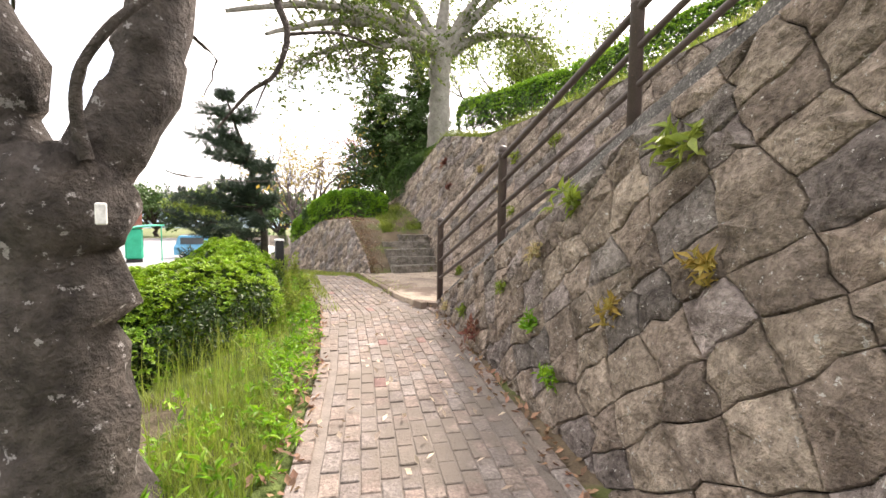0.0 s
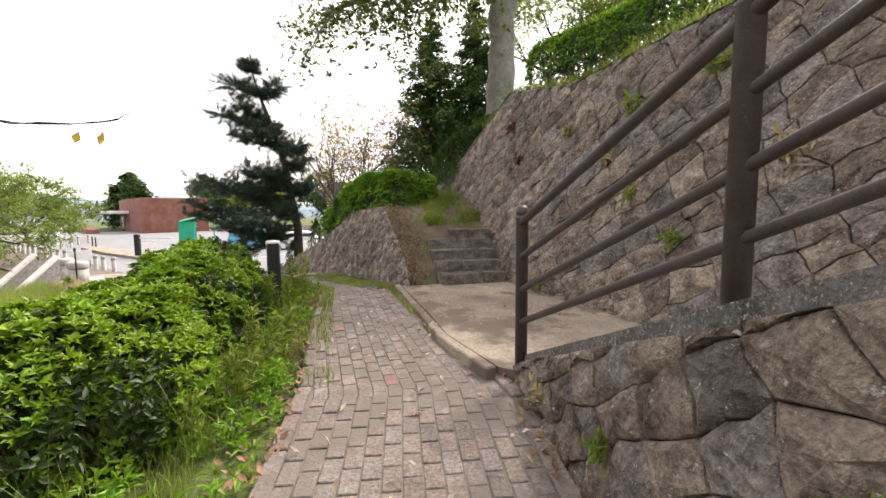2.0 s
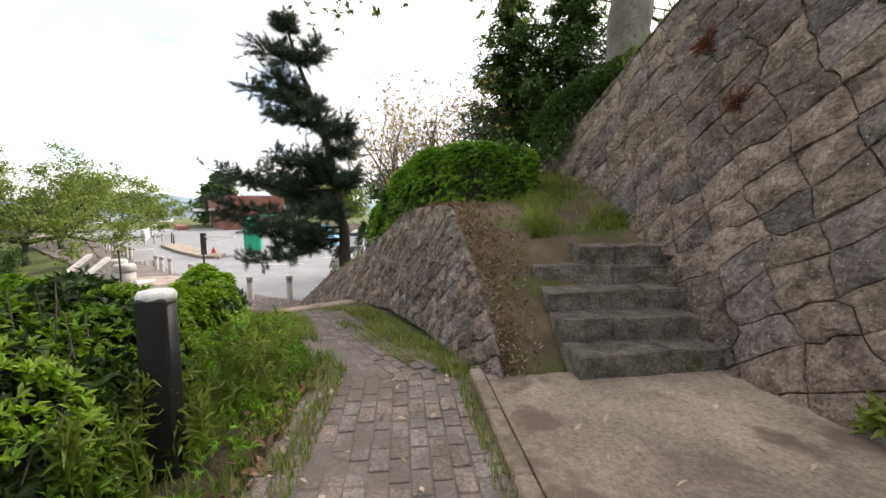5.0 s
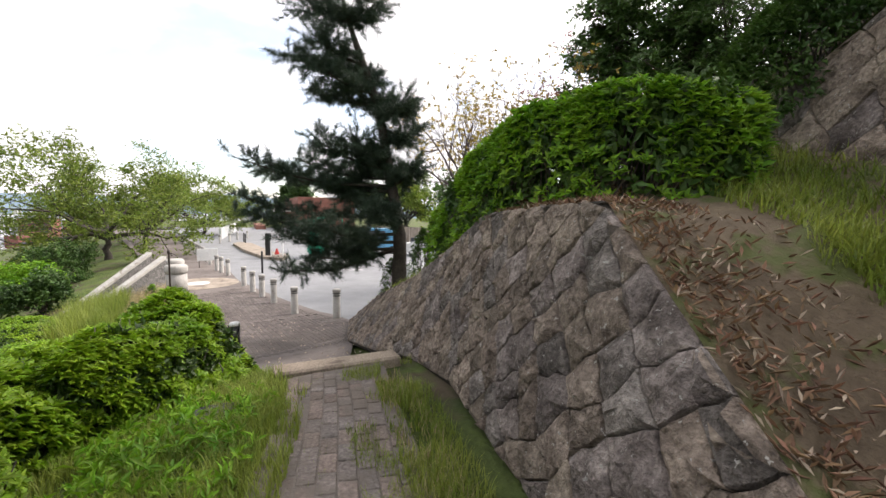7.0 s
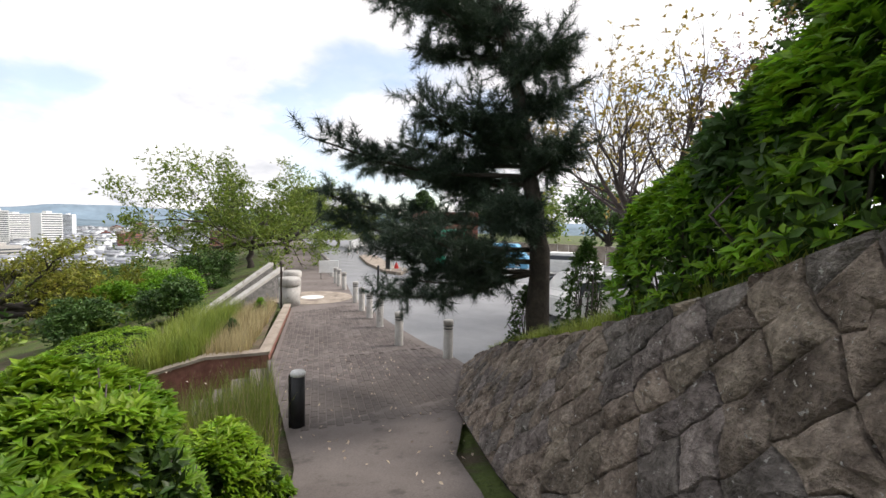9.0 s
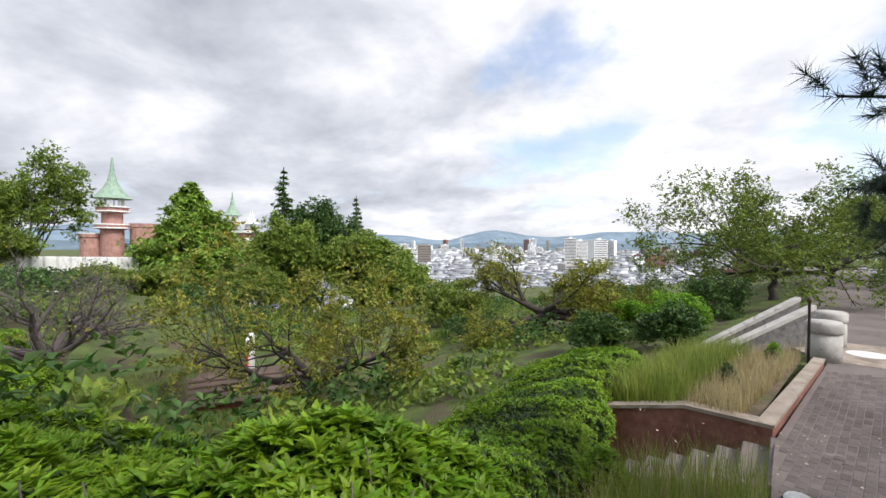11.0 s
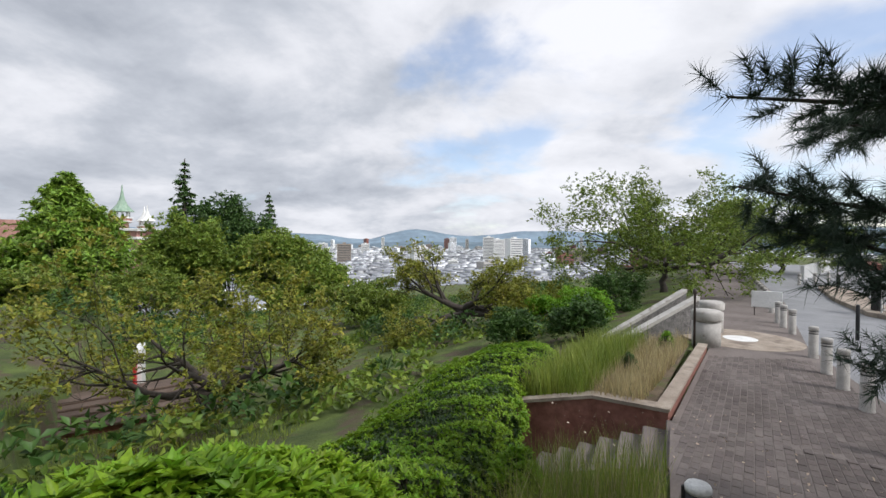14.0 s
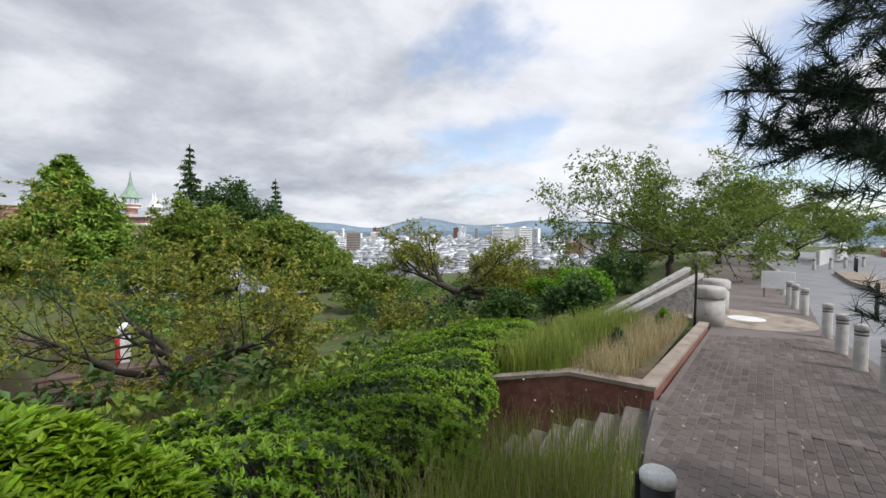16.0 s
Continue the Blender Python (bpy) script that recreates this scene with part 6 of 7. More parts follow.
ob = thing("sign_board", "small pale green notice board on legs", "sign", at=(-23.9, 22.2, zpl(-23.9, 22.2)), rz=60)
bm = bmesh.new(); box(bm, -0.5, -0.02, 0.35, 0.5, 0.02, 1.0, 0.01); part("board", bm, M_WHITE, ob)
for x in (-0.4, 0.4):
    bm = bmesh.new(); tube(bm, [(x, 0, -0.05), (x, 0, 0.95)], 0.02, 8); part("leg", bm, M_RAIL, ob)
for x, y, h in ((-36.2, 34.2, 1.0), (-35.0, 33.4, 1.0), (-19.7, 22.2, 1.1)):
    ob = thing("marker_pole", "slim dark marker pole at the road edge", "post", "marker poles", at=(x, y, -1.5))
    bm = bmesh.new(); lathe(bm, [(0.05, 0), (0.05, h), (0.03, h + 0.03)], 12); part("pole", bm, M_BLACK, ob, "", None, True)
# painted lines on the asphalt
for x, y, L, rz in ((-20.5, 27.5, 3.0, 25), (-17.5, 25.0, 3.0, 25), (-24, 33, 4, 60), (-15.5, 30, 4, 60), (-19, 34, 4, 60)):
    bm = bmesh.new(); box(bm, -L / 2, -0.06, 0, L / 2, 0.06, 0.004)
    solid("road_line", bm, M_PAINT, "white line painted on the asphalt", "road marking", "road lines", "structure").matrix_world = pose(x, y, zpl(x, y) - 0.022, 0, 0, rz)

# green booth with a canopy, cars and fence beyond
ob = thing("booth", "bright green ticket booth with a curved canopy", "booth", at=(-22.9, 29.4, -1.5), rz=35)
bm = bmesh.new(); box(bm, -0.55, -0.45, 0.25, 0.55, 0.45, 2.5, 0.12); part("cabin", bm, M_GREEN, ob)
bm = bmesh.new(); box(bm, -0.5, -0.4, 0, 0.5, 0.4, 0.26, 0.02); part("base", bm, M_BLACK, ob)
bm = bmesh.new(); tube(bm, [(-0.4, 0, 2.45), (0.2, 0, 2.62), (1.0, 0, 2.72), (1.9, 0, 2.74)], [0.10, 0.10, 0.09, 0.05], 8)
bmesh.ops.scale(bm, vec=(1, 6.0, 1), verts=bm.verts)
part("canopy", bm, M_GREEN, ob, "curved pale green canopy")
bm = bmesh.new(); box(bm, 0.54, -0.25, 1.1, 0.57, 0.25, 2.0, 0.01); part("window", bm, M_GLASS, ob)
bm = bmesh.new(); tube(bm, [(1.7, 0.3, 0), (1.7, 0.3, 2.7)], 0.04, 8); part("post", bm, M_GREEN, ob)


def car(x, y, rz, paint, label, van=True):
    ob = thing("van" if van else "car", label, "van" if van else "car", "parked cars", at=(x, y, zpl(x, y) - 0.03), rz=rz)
    L, W, H = (3.4, 1.48, 1.85) if van else (4.2, 1.7, 1.45)
    bm = bmesh.new()
    prof = [(-L / 2, 0.25), (-L / 2, 0.95), (-L / 2 + 0.12, H * 0.62), (-L / 2 + 0.35, H), (L / 2 - 0.9, H), (L / 2 - 0.35, H * 0.62), (L / 2, 0.85), (L / 2, 0.25)] if van else \
        [(-L / 2, 0.25), (-L / 2, 0.85), (-L / 2 + 0.5, 0.95), (-L / 2 + 1.0, H), (L / 2 - 1.7, H), (L / 2 - 1.0, 0.95), (L / 2, 0.8), (L / 2, 0.25)]
    A_ = [bm.verts.new((a, -W / 2 + (0.1 if b > 1 else 0), b)) for a, b in prof]
    B_ = [bm.verts.new((a, W / 2 - (0.1 if b > 1 else 0), b)) for a, b in prof]
    bm.faces.new(A_); bm.faces.new(B_[::-1])
    for k in range(len(prof)):
        j = (k + 1) % len(prof)
        bm.faces.new((A_[j], A_[k], B_[k], B_[j]))
    bmesh.ops.recalc_face_normals(bm, faces=bm.faces)
    bmesh.ops.bevel(bm, geom=list(bm.edges), offset=0.05, segments=2, affect="EDGES", clamp_overlap=True)
    part("body", bm, paint, ob)
    for s_ in (-1, 1):
        bm = bmesh.new(); box(bm, -L / 2 + 0.5, s_ * (W / 2 - 0.035) - 0.02, H * 0.62, L / 2 - 1.2, s_ * (W / 2 - 0.035) + 0.02, H - 0.16, 0.01)
        part("window", bm, M_GLASS, ob)
        for a in (-L / 2 + 0.65, L / 2 - 0.7):
            wh = link("wheel", None, ob, "", pose(a, s_ * (W / 2 - 0.1), 0.29, 90, 0, 0))
            bm = bmesh.new(); lathe(bm, [(0.2, -0.09), (0.29, -0.09), (0.29, 0.09), (0.2, 0.09)], 18); part("tyre", bm, M_TYRE, wh)
            bm = bmesh.new(); lathe(bm, [(0.2, -0.095), (0.19, 0.0), (0.2, 0.095)], 14); part("rim", bm, M_WHITE, wh)
    return ob


car(-20.8, 34.0, 20, M_BLUE, "light blue small van parked in the car park")
car(-16.5, 34.5, 20, M_WHITE, "white car parked in the car park", False)
car(-9.8, 23.5, 70, M_WHITE, "white car parked beyond the pine", False)
fence = thing("fence", "long pale fence behind the car park", "fence")
for k in range(30):
    x, y = -28 + k * 1.1, 44 - 0.1 * k
    bm = bmesh.new(); box(bm, x - 0.5, y - 0.03, -1.4, x + 0.5, y + 0.03, 0.1, 0.01); part("panel", bm, M_CONC, fence)
rowf = thing("white_fence", "row of white concrete fence posts by the promenade", "fence")
for k in range(18):
    x, y = -44 - 0.85 * k, 37.5 + 0.75 * k
    bm = bmesh.new(); box(bm, x - 0.22, y - 0.1, -1.6, x + 0.22, y + 0.1, -0.35, 0.03); part("post", bm, M_WHITE, rowf)
# brown building beyond the promenade
bld = thing("brown_building", "low red-brown building with a flat pale porch", "building", at=(-64, 66, -1.7), rz=-38)
bm = bmesh.new(); box(bm, -7, 0, 0, 14, 9, 5.4, 0.05); part("wall", bm, M_BRICKW, bld)
bm = bmesh.new(); box(bm, -16, 1, 0, -7, 9, 5.2, 0.05); part("wall", bm, M_ROOFT, bld, "dark glazed wing")
bm = bmesh.new(); box(bm, -8, -2.6, 3.0, 3, 0.1, 3.5, 0.05); part("porch", bm, M_WHITE, bld, "pale flat porch roof")
for k in range(6):
    for z in (1.0, 3.2):
        bm = bmesh.new(); box(bm, -15.6 + 1.4 * k, 0.9, z, -14.5 + 1.4 * k, 1.05, z + 1.6); part("window", bm, M_GLASS, bld)
bm = bmesh.new(); box(bm, -4.5, -0.1, 0, -2.0, 0.05, 2.6); part("door", bm, M_GLASS, bld)
bm = bmesh.new(); box(bm, -3, -6, 0, 9, -4.5, 0.8, 0.05)
part("terrace_wall", bm, M_BRICKW, bld)

# ---- trees by the promenade and in the valley ----
def placed(kind, name, label, xyz, ztop, seed, **kw):
    x, y = xyz[0], xyz[1]
    z = zs(x, y) - 0.05
    return kind(name, label, (x, y, z), max(1.5, ztop - z), *kw.pop("a"), seed=seed, **kw)


placed(tree, "cherry_tree", "spreading green cherry tree at the promenade edge", (-34.5, 22.5), 5.8, 201, a=(0.22, 7), leaf_m=M_CHERRYG, leaf=0.16, n_leaves=9500, width=6.8, bark=M_BARKD, spread=1.6, clear=0.16, levels=4, flat=0.35, group="cherry trees", clump=0.5, fork=3)
placed(tree, "cherry_tree", "spreading green cherry tree at the promenade edge", (-43, 29.5), 4.9, 202, a=(0.22, 7), leaf_m=M_CHERRYG, leaf=0.18, n_leaves=8000, width=6.5, bark=M_BARKD, spread=1.6, clear=0.2, levels=4, flat=0.4, group="cherry trees", clump=0.5, fork=3)
placed(tree, "cherry_tree", "yellow-green cherry tree far along the promenade", (-52, 41), 4.3, 203, a=(0.22, 7), leaf_m=M_CHERRYG, leaf=0.2, n_leaves=7000, width=6.5, bark=M_BARKD, spread=1.7, clear=0.2, levels=4, flat=0.4, group="cherry trees", clump=0.55, fork=3)
placed(tree, "cherry_tree", "sparse yellow-green cherry tree in the valley", (-18.92, 1.79, -3.93), (-18.79, 1.82, 1.06)[2], 204, a=(0.2, 8), leaf_m=M_CHERRY, leaf=0.13, n_leaves=4600, width=4.7, bark=M_BARKD, spread=1.5, clear=0.10, levels=4, flat=0.25, group="cherry trees", clump=0.22, fork=3)
placed(tree, "cherry_tree", "wide flat-topped yellow-green cherry tree", (-33.9, 9.4), (-33.69, 9.65, 0.78)[2], 205, a=(0.34, 8), leaf_m=M_CHERRY, leaf=0.16, n_leaves=7500, width=5.9, bark=M_BARKD, spread=1.9, clear=0.22, levels=4, flat=0.45, group="cherry trees", clump=0.35, fork=3)
placed(tree, "bare_cherry", "bare purple-grey twiggy cherry tree", (-14.55, -4.68, -3.91), (-14.43, -4.65, 0.93)[2], 206, a=(0.2, 10), leaf_m=M_CHERRY, leaf=0.09, n_leaves=200, width=3.2, bark=M_TWIG, spread=1.3, clear=0.12, levels=4, flat=0.1, clump=0.3, fork=4)
placed(tree, "cherry_tree", "large half-bare green cherry tree on the terrace", (-16.13, -28.47, 0.23), (-15.91, -28.42, 9.02)[2], 207, a=(0.35, 8), leaf_m=M_CHERRY, leaf=0.15, n_leaves=6500, width=7.2, bark=M_BARKD, spread=1.5, clear=0.14, levels=4, flat=0.2, group="cherry trees", clump=0.5, fork=3)
placed(tree, "cherry_tree", "autumn-tinted cherry tree on the terrace", (-12.09, -49.64, 2.07), (-11.85, -49.59, 11.61)[2], 208, a=(0.3, 8), leaf_m=M_YELLOW, leaf=0.2, n_leaves=4000, width=6.5, bark=M_TWIG, spread=1.4, clear=0.2, levels=4, group="cherry trees", clump=0.6, fork=3)
placed(tree, "round_tree", "round-headed evergreen tree on the ridge", (-55.04, -76.55, 2.10), (-54.72, -76.48, 14.69)[2], 209, a=(0.5, 8), leaf_m=M_CANOPY, leaf=0.5, n_leaves=6000, width=7.6, bark=M_BARKD, spread=1.2, clear=0.35, levels=3, clump=1.0)
placed(conifer, "dawn_redwood", "broad bright green conical tree", (-45.42, -31.76, -6.41), (-45.05, -31.68, 8.50)[2], 210, a=(6.5,), leaf_m=M_CONIF, leaf=0.6, whorls=26, dense=5, point=0.7)
for k, (p, zt, R) in enumerate((((-87.29, -40.21, -6.12), (-86.93, -40.13, 8.36)[2], 1.0), ((-81.51, -27.14, -7.15), (-81.28, -27.08, 2.09)[2], 1.0), ((-76.62, -41.71, -5.64), (-76.37, -41.66, 4.27)[2], 1.0), ((-78.66, -19.81, -8.33), (-78.52, -19.78, -2.87)[2], 1.0))):
    placed(tree, "evergreen_tree", "dense dark evergreen tree on the far knoll", p, zt, 211 + k, a=(0.4, 9), leaf_m=M_DARKTREE if k < 1 else M_CANOPY, leaf=0.6, n_leaves=9000, width=7.5, bark=M_BARKD, spread=1.3, clear=0.12, levels=3, clump=1.2, group="evergreen knoll")
placed(conifer, "slim_conifer", "tall sparse grey-green conifer", (-86.01, -49.02, 0.01), (-85.56, -48.92, 17.89)[2], 221, a=(4.6,), leaf_m=M_DARKTREE, leaf=0.7, whorls=24, dense=2.2, point=0.7, group="slim conifers")
placed(conifer, "slim_conifer", "tall sparse grey-green conifer", (-114.90, -46.39, 3.12), (-114.61, -46.32, 14.57)[2], 222, a=(3.8,), leaf_m=M_DARKTREE, leaf=0.7, whorls=22, dense=2.0, point=0.7, group="slim conifers")
placed(conifer, "fir_tree", "dark fir tree on the ridge", (-25.23, -132.32, 24.83), (-24.86, -132.24, 39.41)[2], 223, a=(11.0,), leaf_m=M_DARKTREE, leaf=0.9, whorls=24, dense=3.5, point=0.85, group="fir trees")
placed(conifer, "fir_tree", "dark fir tree beyond the brown building", (-76, 80), 9.6, 224, a=(5.5,), leaf_m=M_DARKTREE, leaf=0.9, whorls=18, dense=3.5, point=0.6, group="fir trees")
placed(tree, "round_tree", "dark green tree beyond the car park", (-56, 80), 7.5, 225, a=(0.4, 8), leaf_m=M_DARKTREE, leaf=0.5, n_leaves=2500, bark=M_BARKD, clear=0.15, levels=3, clump=1.2)
placed(tree, "round_tree", "dark green tree beyond the car park", (-42, 72), 7.0, 226, a=(0.4, 8), leaf_m=M_CANOPY, leaf=0.5, n_leaves=2500, bark=M_BARKD, clear=0.15, levels=3, clump=1.2)
placed(tree, "round_tree", "dark green tree beyond the car park", (-25, 62), 6.5, 227, a=(0.4, 8), leaf_m=M_DARKTREE, leaf=0.5, n_leaves=2500, bark=M_BARKD, clear=0.15, levels=3, clump=1.2)
for k, (x, y, zt) in enumerate(((-29, 18, -0.2), (-26, 15.5, -0.8), (-22, 14.5, -1.0), (-31, 14, -2.2), (-24, 12, -2.6))):
    placed(tree, "shrub", "rounded green shrub on the slope below the promenade", (x, y), zt, 230 + k, a=(0.06, 8), leaf_m=M_HEDGE if k % 2 else M_HEDGED, leaf=0.12, n_leaves=2600, bark=M_BARKD, clear=0.08, levels=3, clump=0.3, category="shrub", group="slope shrubs")
for k, (px0, py0, d) in enumerate((((-48.27, -1.19, -3.68), (-48.25, -1.19, -2.88), 0), ((-33.55, -25.51, -4.69), (-33.46, -25.49, -1.12), 0), ((-43.69, -21.58, -5.25), (-43.60, -21.56, -1.61), 0), ((-29.15, -37.97, -1.54), (-29.05, -37.95, 2.43), 0), ((-29.19, -53.08, -2.24), (-29.03, -53.04, 4.12), 0))):
    placed(tree, "valley_tree", "leafy green tree in the valley", px0, py0[2], 240 + k, a=(0.2, 8), leaf_m=M_CHERRYG, leaf=0.26, n_leaves=6000, width=4.0, bark=M_BARKD, spread=1.4, clear=0.15, levels=3, clump=0.7, group="valley trees")
# undergrowth on the valley slope
g = np.random.default_rng(15); RNG = g
u_ = g.uniform(-75, -9, 60000); v_ = g.uniform(-45, 22, 60000)
d_, _z = edge_at(u_, v_)
k_ = np.array([noise.noise(Vector((a * 0.16, b * 0.16, 0.3))) + 0.5 * noise.noise(Vector((a * 0.5, b * 0.5, 2.3))) for a, b in zip(u_, v_)])
ok = (d_ > 5.5) & (k_ > 0.02) & ~((u_ > -17) & (v_ < 1)) & (np.hypot((u_ + 20) / 6.5, (v_ + 2.5) / 6.5) > 1)
u_, v_, k_ = u_[ok], v_[ok], k_[ok]
C = np.c_[u_, v_, ground_z(u_, v_) + g.uniform(0, 1, len(u_)) ** 0.7 * np.clip(k_ * 3.2, 0.1, 1.5)]
for sel, m_, lb in ((k_ < 0.25, M_CANOPY, "low green scrub covering the valley slope"), (k_ >= 0.25, M_HEDGED, "dark bushy scrub covering the valley slope")):
    tagged(new("undergrowth", leaf_mesh("undergrowth", C[sel], np.tile([0, 0, 1.0], (int(sel.sum()), 1)), 0.30, 0.15, m_, per=3, spread=0.9, jitter=0.6)), lb, "undergrowth", kind="stuff")
# terraced hedges to the south
for k, (sp, w_, h_) in enumerate((([(-6.2, -0.8), (-7.2, -3.2), (-9.3, -6.2), (-12.5, -9.8), (-16.2, -12.9)], 1.35, 0.75), ([(-8.4, -1.4), (-9.6, -3.6), (-13.5, -7.5), (-16.5, -9.6)], 1.25, 0.75), ([(-9.8, -1.0), (-11.5, -3.4), (-13.6, -5.3)], 1.15, 0.7),
                                ([(-10.9, -0.3), (-12.4, -2.4), (-14.2, -3.9)], 1.0, 0.65), ([(-4.9, -7.2), (-6.2, -10.6), (-8.4, -14.6), (-11.5, -17.5)], 1.4, 0.9), ([(-4.2, -20.2), (-7.5, -22.6), (-12, -26)], 1.0, 0.6))):
    hedge("terrace_hedge", "clipped bright green hedge on a terrace", sp, w_, h_, 260, 0.10, M_AZALEA, 300 + k, "terrace hedges", per=5, round_=0.22, lump=0.1, flank=0.7)
for k, (x, y, w_) in enumerate(((-5.3, -3.4, 1.5), (-5.8, -5.2, 1.3), (-6.5, -6.9, 1.5), (-7.4, -8.7, 1.4), (-8.6, -10.6, 1.5), (-10.1, -12.4, 1.5))):
    hedge("terrace_bush", "rounded clipped green bush on a terrace", [(x, y), (x - 0.45, y - 0.6)], w_, 1.0, 240, 0.10, M_AZALEA, 320 + k, "terrace bushes", per=5, round_=0.35, category="bush", lump=0.12, flank=0.7)
g = np.random.default_rng(55); RNG = g
u_ = g.uniform(-13, -2.5, 5200); v_ = g.uniform(-19.5, -13.5, 5200)
tagged(new("dry_grass", blades_mesh("dry_grass", np.c_[u_, v_, ground_z(u_, v_) - 0.03], 0.45, 0.03, M_REDLEAF, 0.5)), "dry russet grass on the bank above the terraces", "grass", kind="stuff")
u_ = g.uniform(-14, -2.5, 6000); v_ = g.uniform(-27, -19, 6000)
tagged(new("grass", blades_mesh("grass", np.c_[u_, v_, ground_z(u_, v_) - 0.03], 0.3, 0.04, M_GRASS, 0.5)), "bright mown grass on the upper bank", "grass", kind="stuff")
u_ = g.uniform(-19, -11.5, 7000); v_ = g.uniform(-3.5, 6.5, 7000)
tagged(new("grass", blades_mesh("grass", np.c_[u_, v_, ground_z(u_, v_) - 0.03], 0.2, 0.02, M_GRASS, 0.5)), "green grass on the valley slope", "grass", kind="stuff")

# leafless cherry leaning over the terraces
RNG = np.random.default_rng(58)
bare = thing("bare_cherry", "bare cherry with long low twiggy branches over the terraces", "tree")
zb_ = zs(-4.2, -2.6)
limb("trunk", [(-4.2, -2.6, zb_ - 0.3), (-4.25, -2.5, zb_ + 0.8), (-4.3, -2.4, 1.6), (-4.35, -2.3, 2.6)], [0.24, 0.19, 0.16, 0.12], bare, 12, 0.03)
for pts_, r0 in (([(-4.3, -2.4, 1.7), (-5.0, -1.2, 1.95), (-5.77, -0.28, 1.68), (-6.5, -0.15, 1.2), (-7.21, -0.12, 0.75), (-8.0, -0.4, 0.72), (-8.93, -0.72, 0.82)], 0.06), ([(-4.35, -2.3, 2.6), (-5.0, -1.7, 3.3), (-5.77, -1.28, 3.35), (-6.51, -1.23, 3.05), (-7.3, -1.1, 2.7)], 0.06), ([(-4.35, -2.3, 2.6), (-4.9, -1.9, 3.9), (-5.7, -1.4, 4.6), (-6.4, -1.3, 5.0)], 0.05)):
    limb("limb", pts_, [r0 * (1 - 0.85 * k / (len(pts_) - 1)) for k in range(len(pts_))], bare, 7, 0.02)
    TVs, TFs = [], []
    for k in range(46):
        i_ = RNG.integers(1, len(pts_) - 1)
        p_ = Vector(pts_[i_]).lerp(Vector(pts_[i_ + 1]), RNG.uniform())
        d_ = (Vector(pts_[-1]) - Vector(pts_[0])).normalized() * 0.8 + Vector(RNG.normal(0, 0.55, 3)) + Vector((0, 0, 0.15))
        q_ = p_ + d_ * RNG.uniform(0.35, 0.9)
        for a_, b_, ra in ((p_, q_, 0.011), *[(p_.lerp(q_, f_), p_.lerp(q_, f_) + d_ * 0.3 + Vector(RNG.normal(0, 0.16, 3)), 0.006) for f_ in (0.35, 0.6, 0.85)]):
            vs, fs = tube_arrays([a_, a_.lerp(b_, 0.5) + Vector(RNG.normal(0, 0.03, 3)), b_], [ra, ra * 0.7, ra * 0.3], 4)
            o = len(TVs)
            TVs += vs
            TFs += [tuple(i + o for i in q) for q in fs if len(q) == 4]
    tagged(link("twig_mass", fast_mesh("twig_mass", TVs, TFs, M_TWIG), bare), kind="stuff")

# buildings of the park: kiosk roof, castle
ob = thing("kiosk", "white gabled wall of a small park building", "building", at=(-23.7, -4.9, zs(-23.7, -4.9) - 0.2), rz=35)
bm = bmesh.new(); box(bm, -0.8, -0.15, 0, 0.8, 0.15, 2.2, 0.03); part("wall", bm, M_WHITE, ob)
bm = bmesh.new(); box(bm, 0.85, -0.1, 0.5, 1.4, 0.0, 1.9, 0.02); part("panel", bm, M_RED, ob, "red panel")
ob = thing("tiled_roof", "low brown tiled roof of a park building", "roof", at=(-21.0, -3.4, zs(-21.0, -3.4) + 0.25), rz=-48)
for k in range(9):
    bm = bmesh.new(); box(bm, -3.2, -2.2 + 0.5 * k, 0, 3.2, -1.68 + 0.5 * k, 0.1, 0.02); part("tile_row", bm, M_ROOFT, ob, "", pose(0, 0, 0.5 - abs(k - 4) * 0.1, 0, 0, 0))
bm = bmesh.new(); box(bm, -3.0, -2.0, -1.2, 3.0, 2.1, 0.14, 0.02); part("wall", bm, M_BRICKW, ob, "low red-brown wall under the eaves")


def tower(ob, x, y, r, h, roof_h, roof_m, z0=0):
    bm = bmesh.new(); lathe(bm, [(r, -3 + z0), (r, h * 0.45), (r * 1.5, h * 0.47), (r * 1.5, h * 0.53), (r * 0.9, h * 0.55), (r * 0.9, h * 0.74), (r * 1.35, h * 0.76), (r * 1.35, h * 0.86)], 20, (x, y, 0)); part("tower", bm, M_CASTLE, ob)
    for hz_ in (0.47, 0.53, 0.76, 0.84):
        bm = bmesh.new(); lathe(bm, [(r * 1.52, h * hz_), (r * 1.55, h * (hz_ + 0.012)), (r * 1.52, h * (hz_ + 0.024))], 20, (x, y, 0)); part("railing", bm, M_WHITE, ob, "pale balcony rail")
    for k in range(8):
        a_ = k * math.pi / 4
        bm = bmesh.new(); box(bm, -r * 0.12, -0.1, h * 0.86, r * 0.12, 0.1, h); part("column", bm, M_WHITE, ob, "", pose(x + r * 0.95 * math.cos(a_), y + r * 0.95 * math.sin(a_), 0, 0, 0, math.degrees(a_)))
    bm = bmesh.new(); lathe(bm, [(r * 1.75, h), (r * 1.3, h + roof_h * 0.1), (r * 0.8, h + roof_h * 0.25), (r * 0.45, h + roof_h * 0.42), (r * 0.22, h + roof_h * 0.65), (r * 0.06, h + roof_h)], 16, (x, y, 0)); part("roof", bm, roof_m, ob, "flared green copper roof")


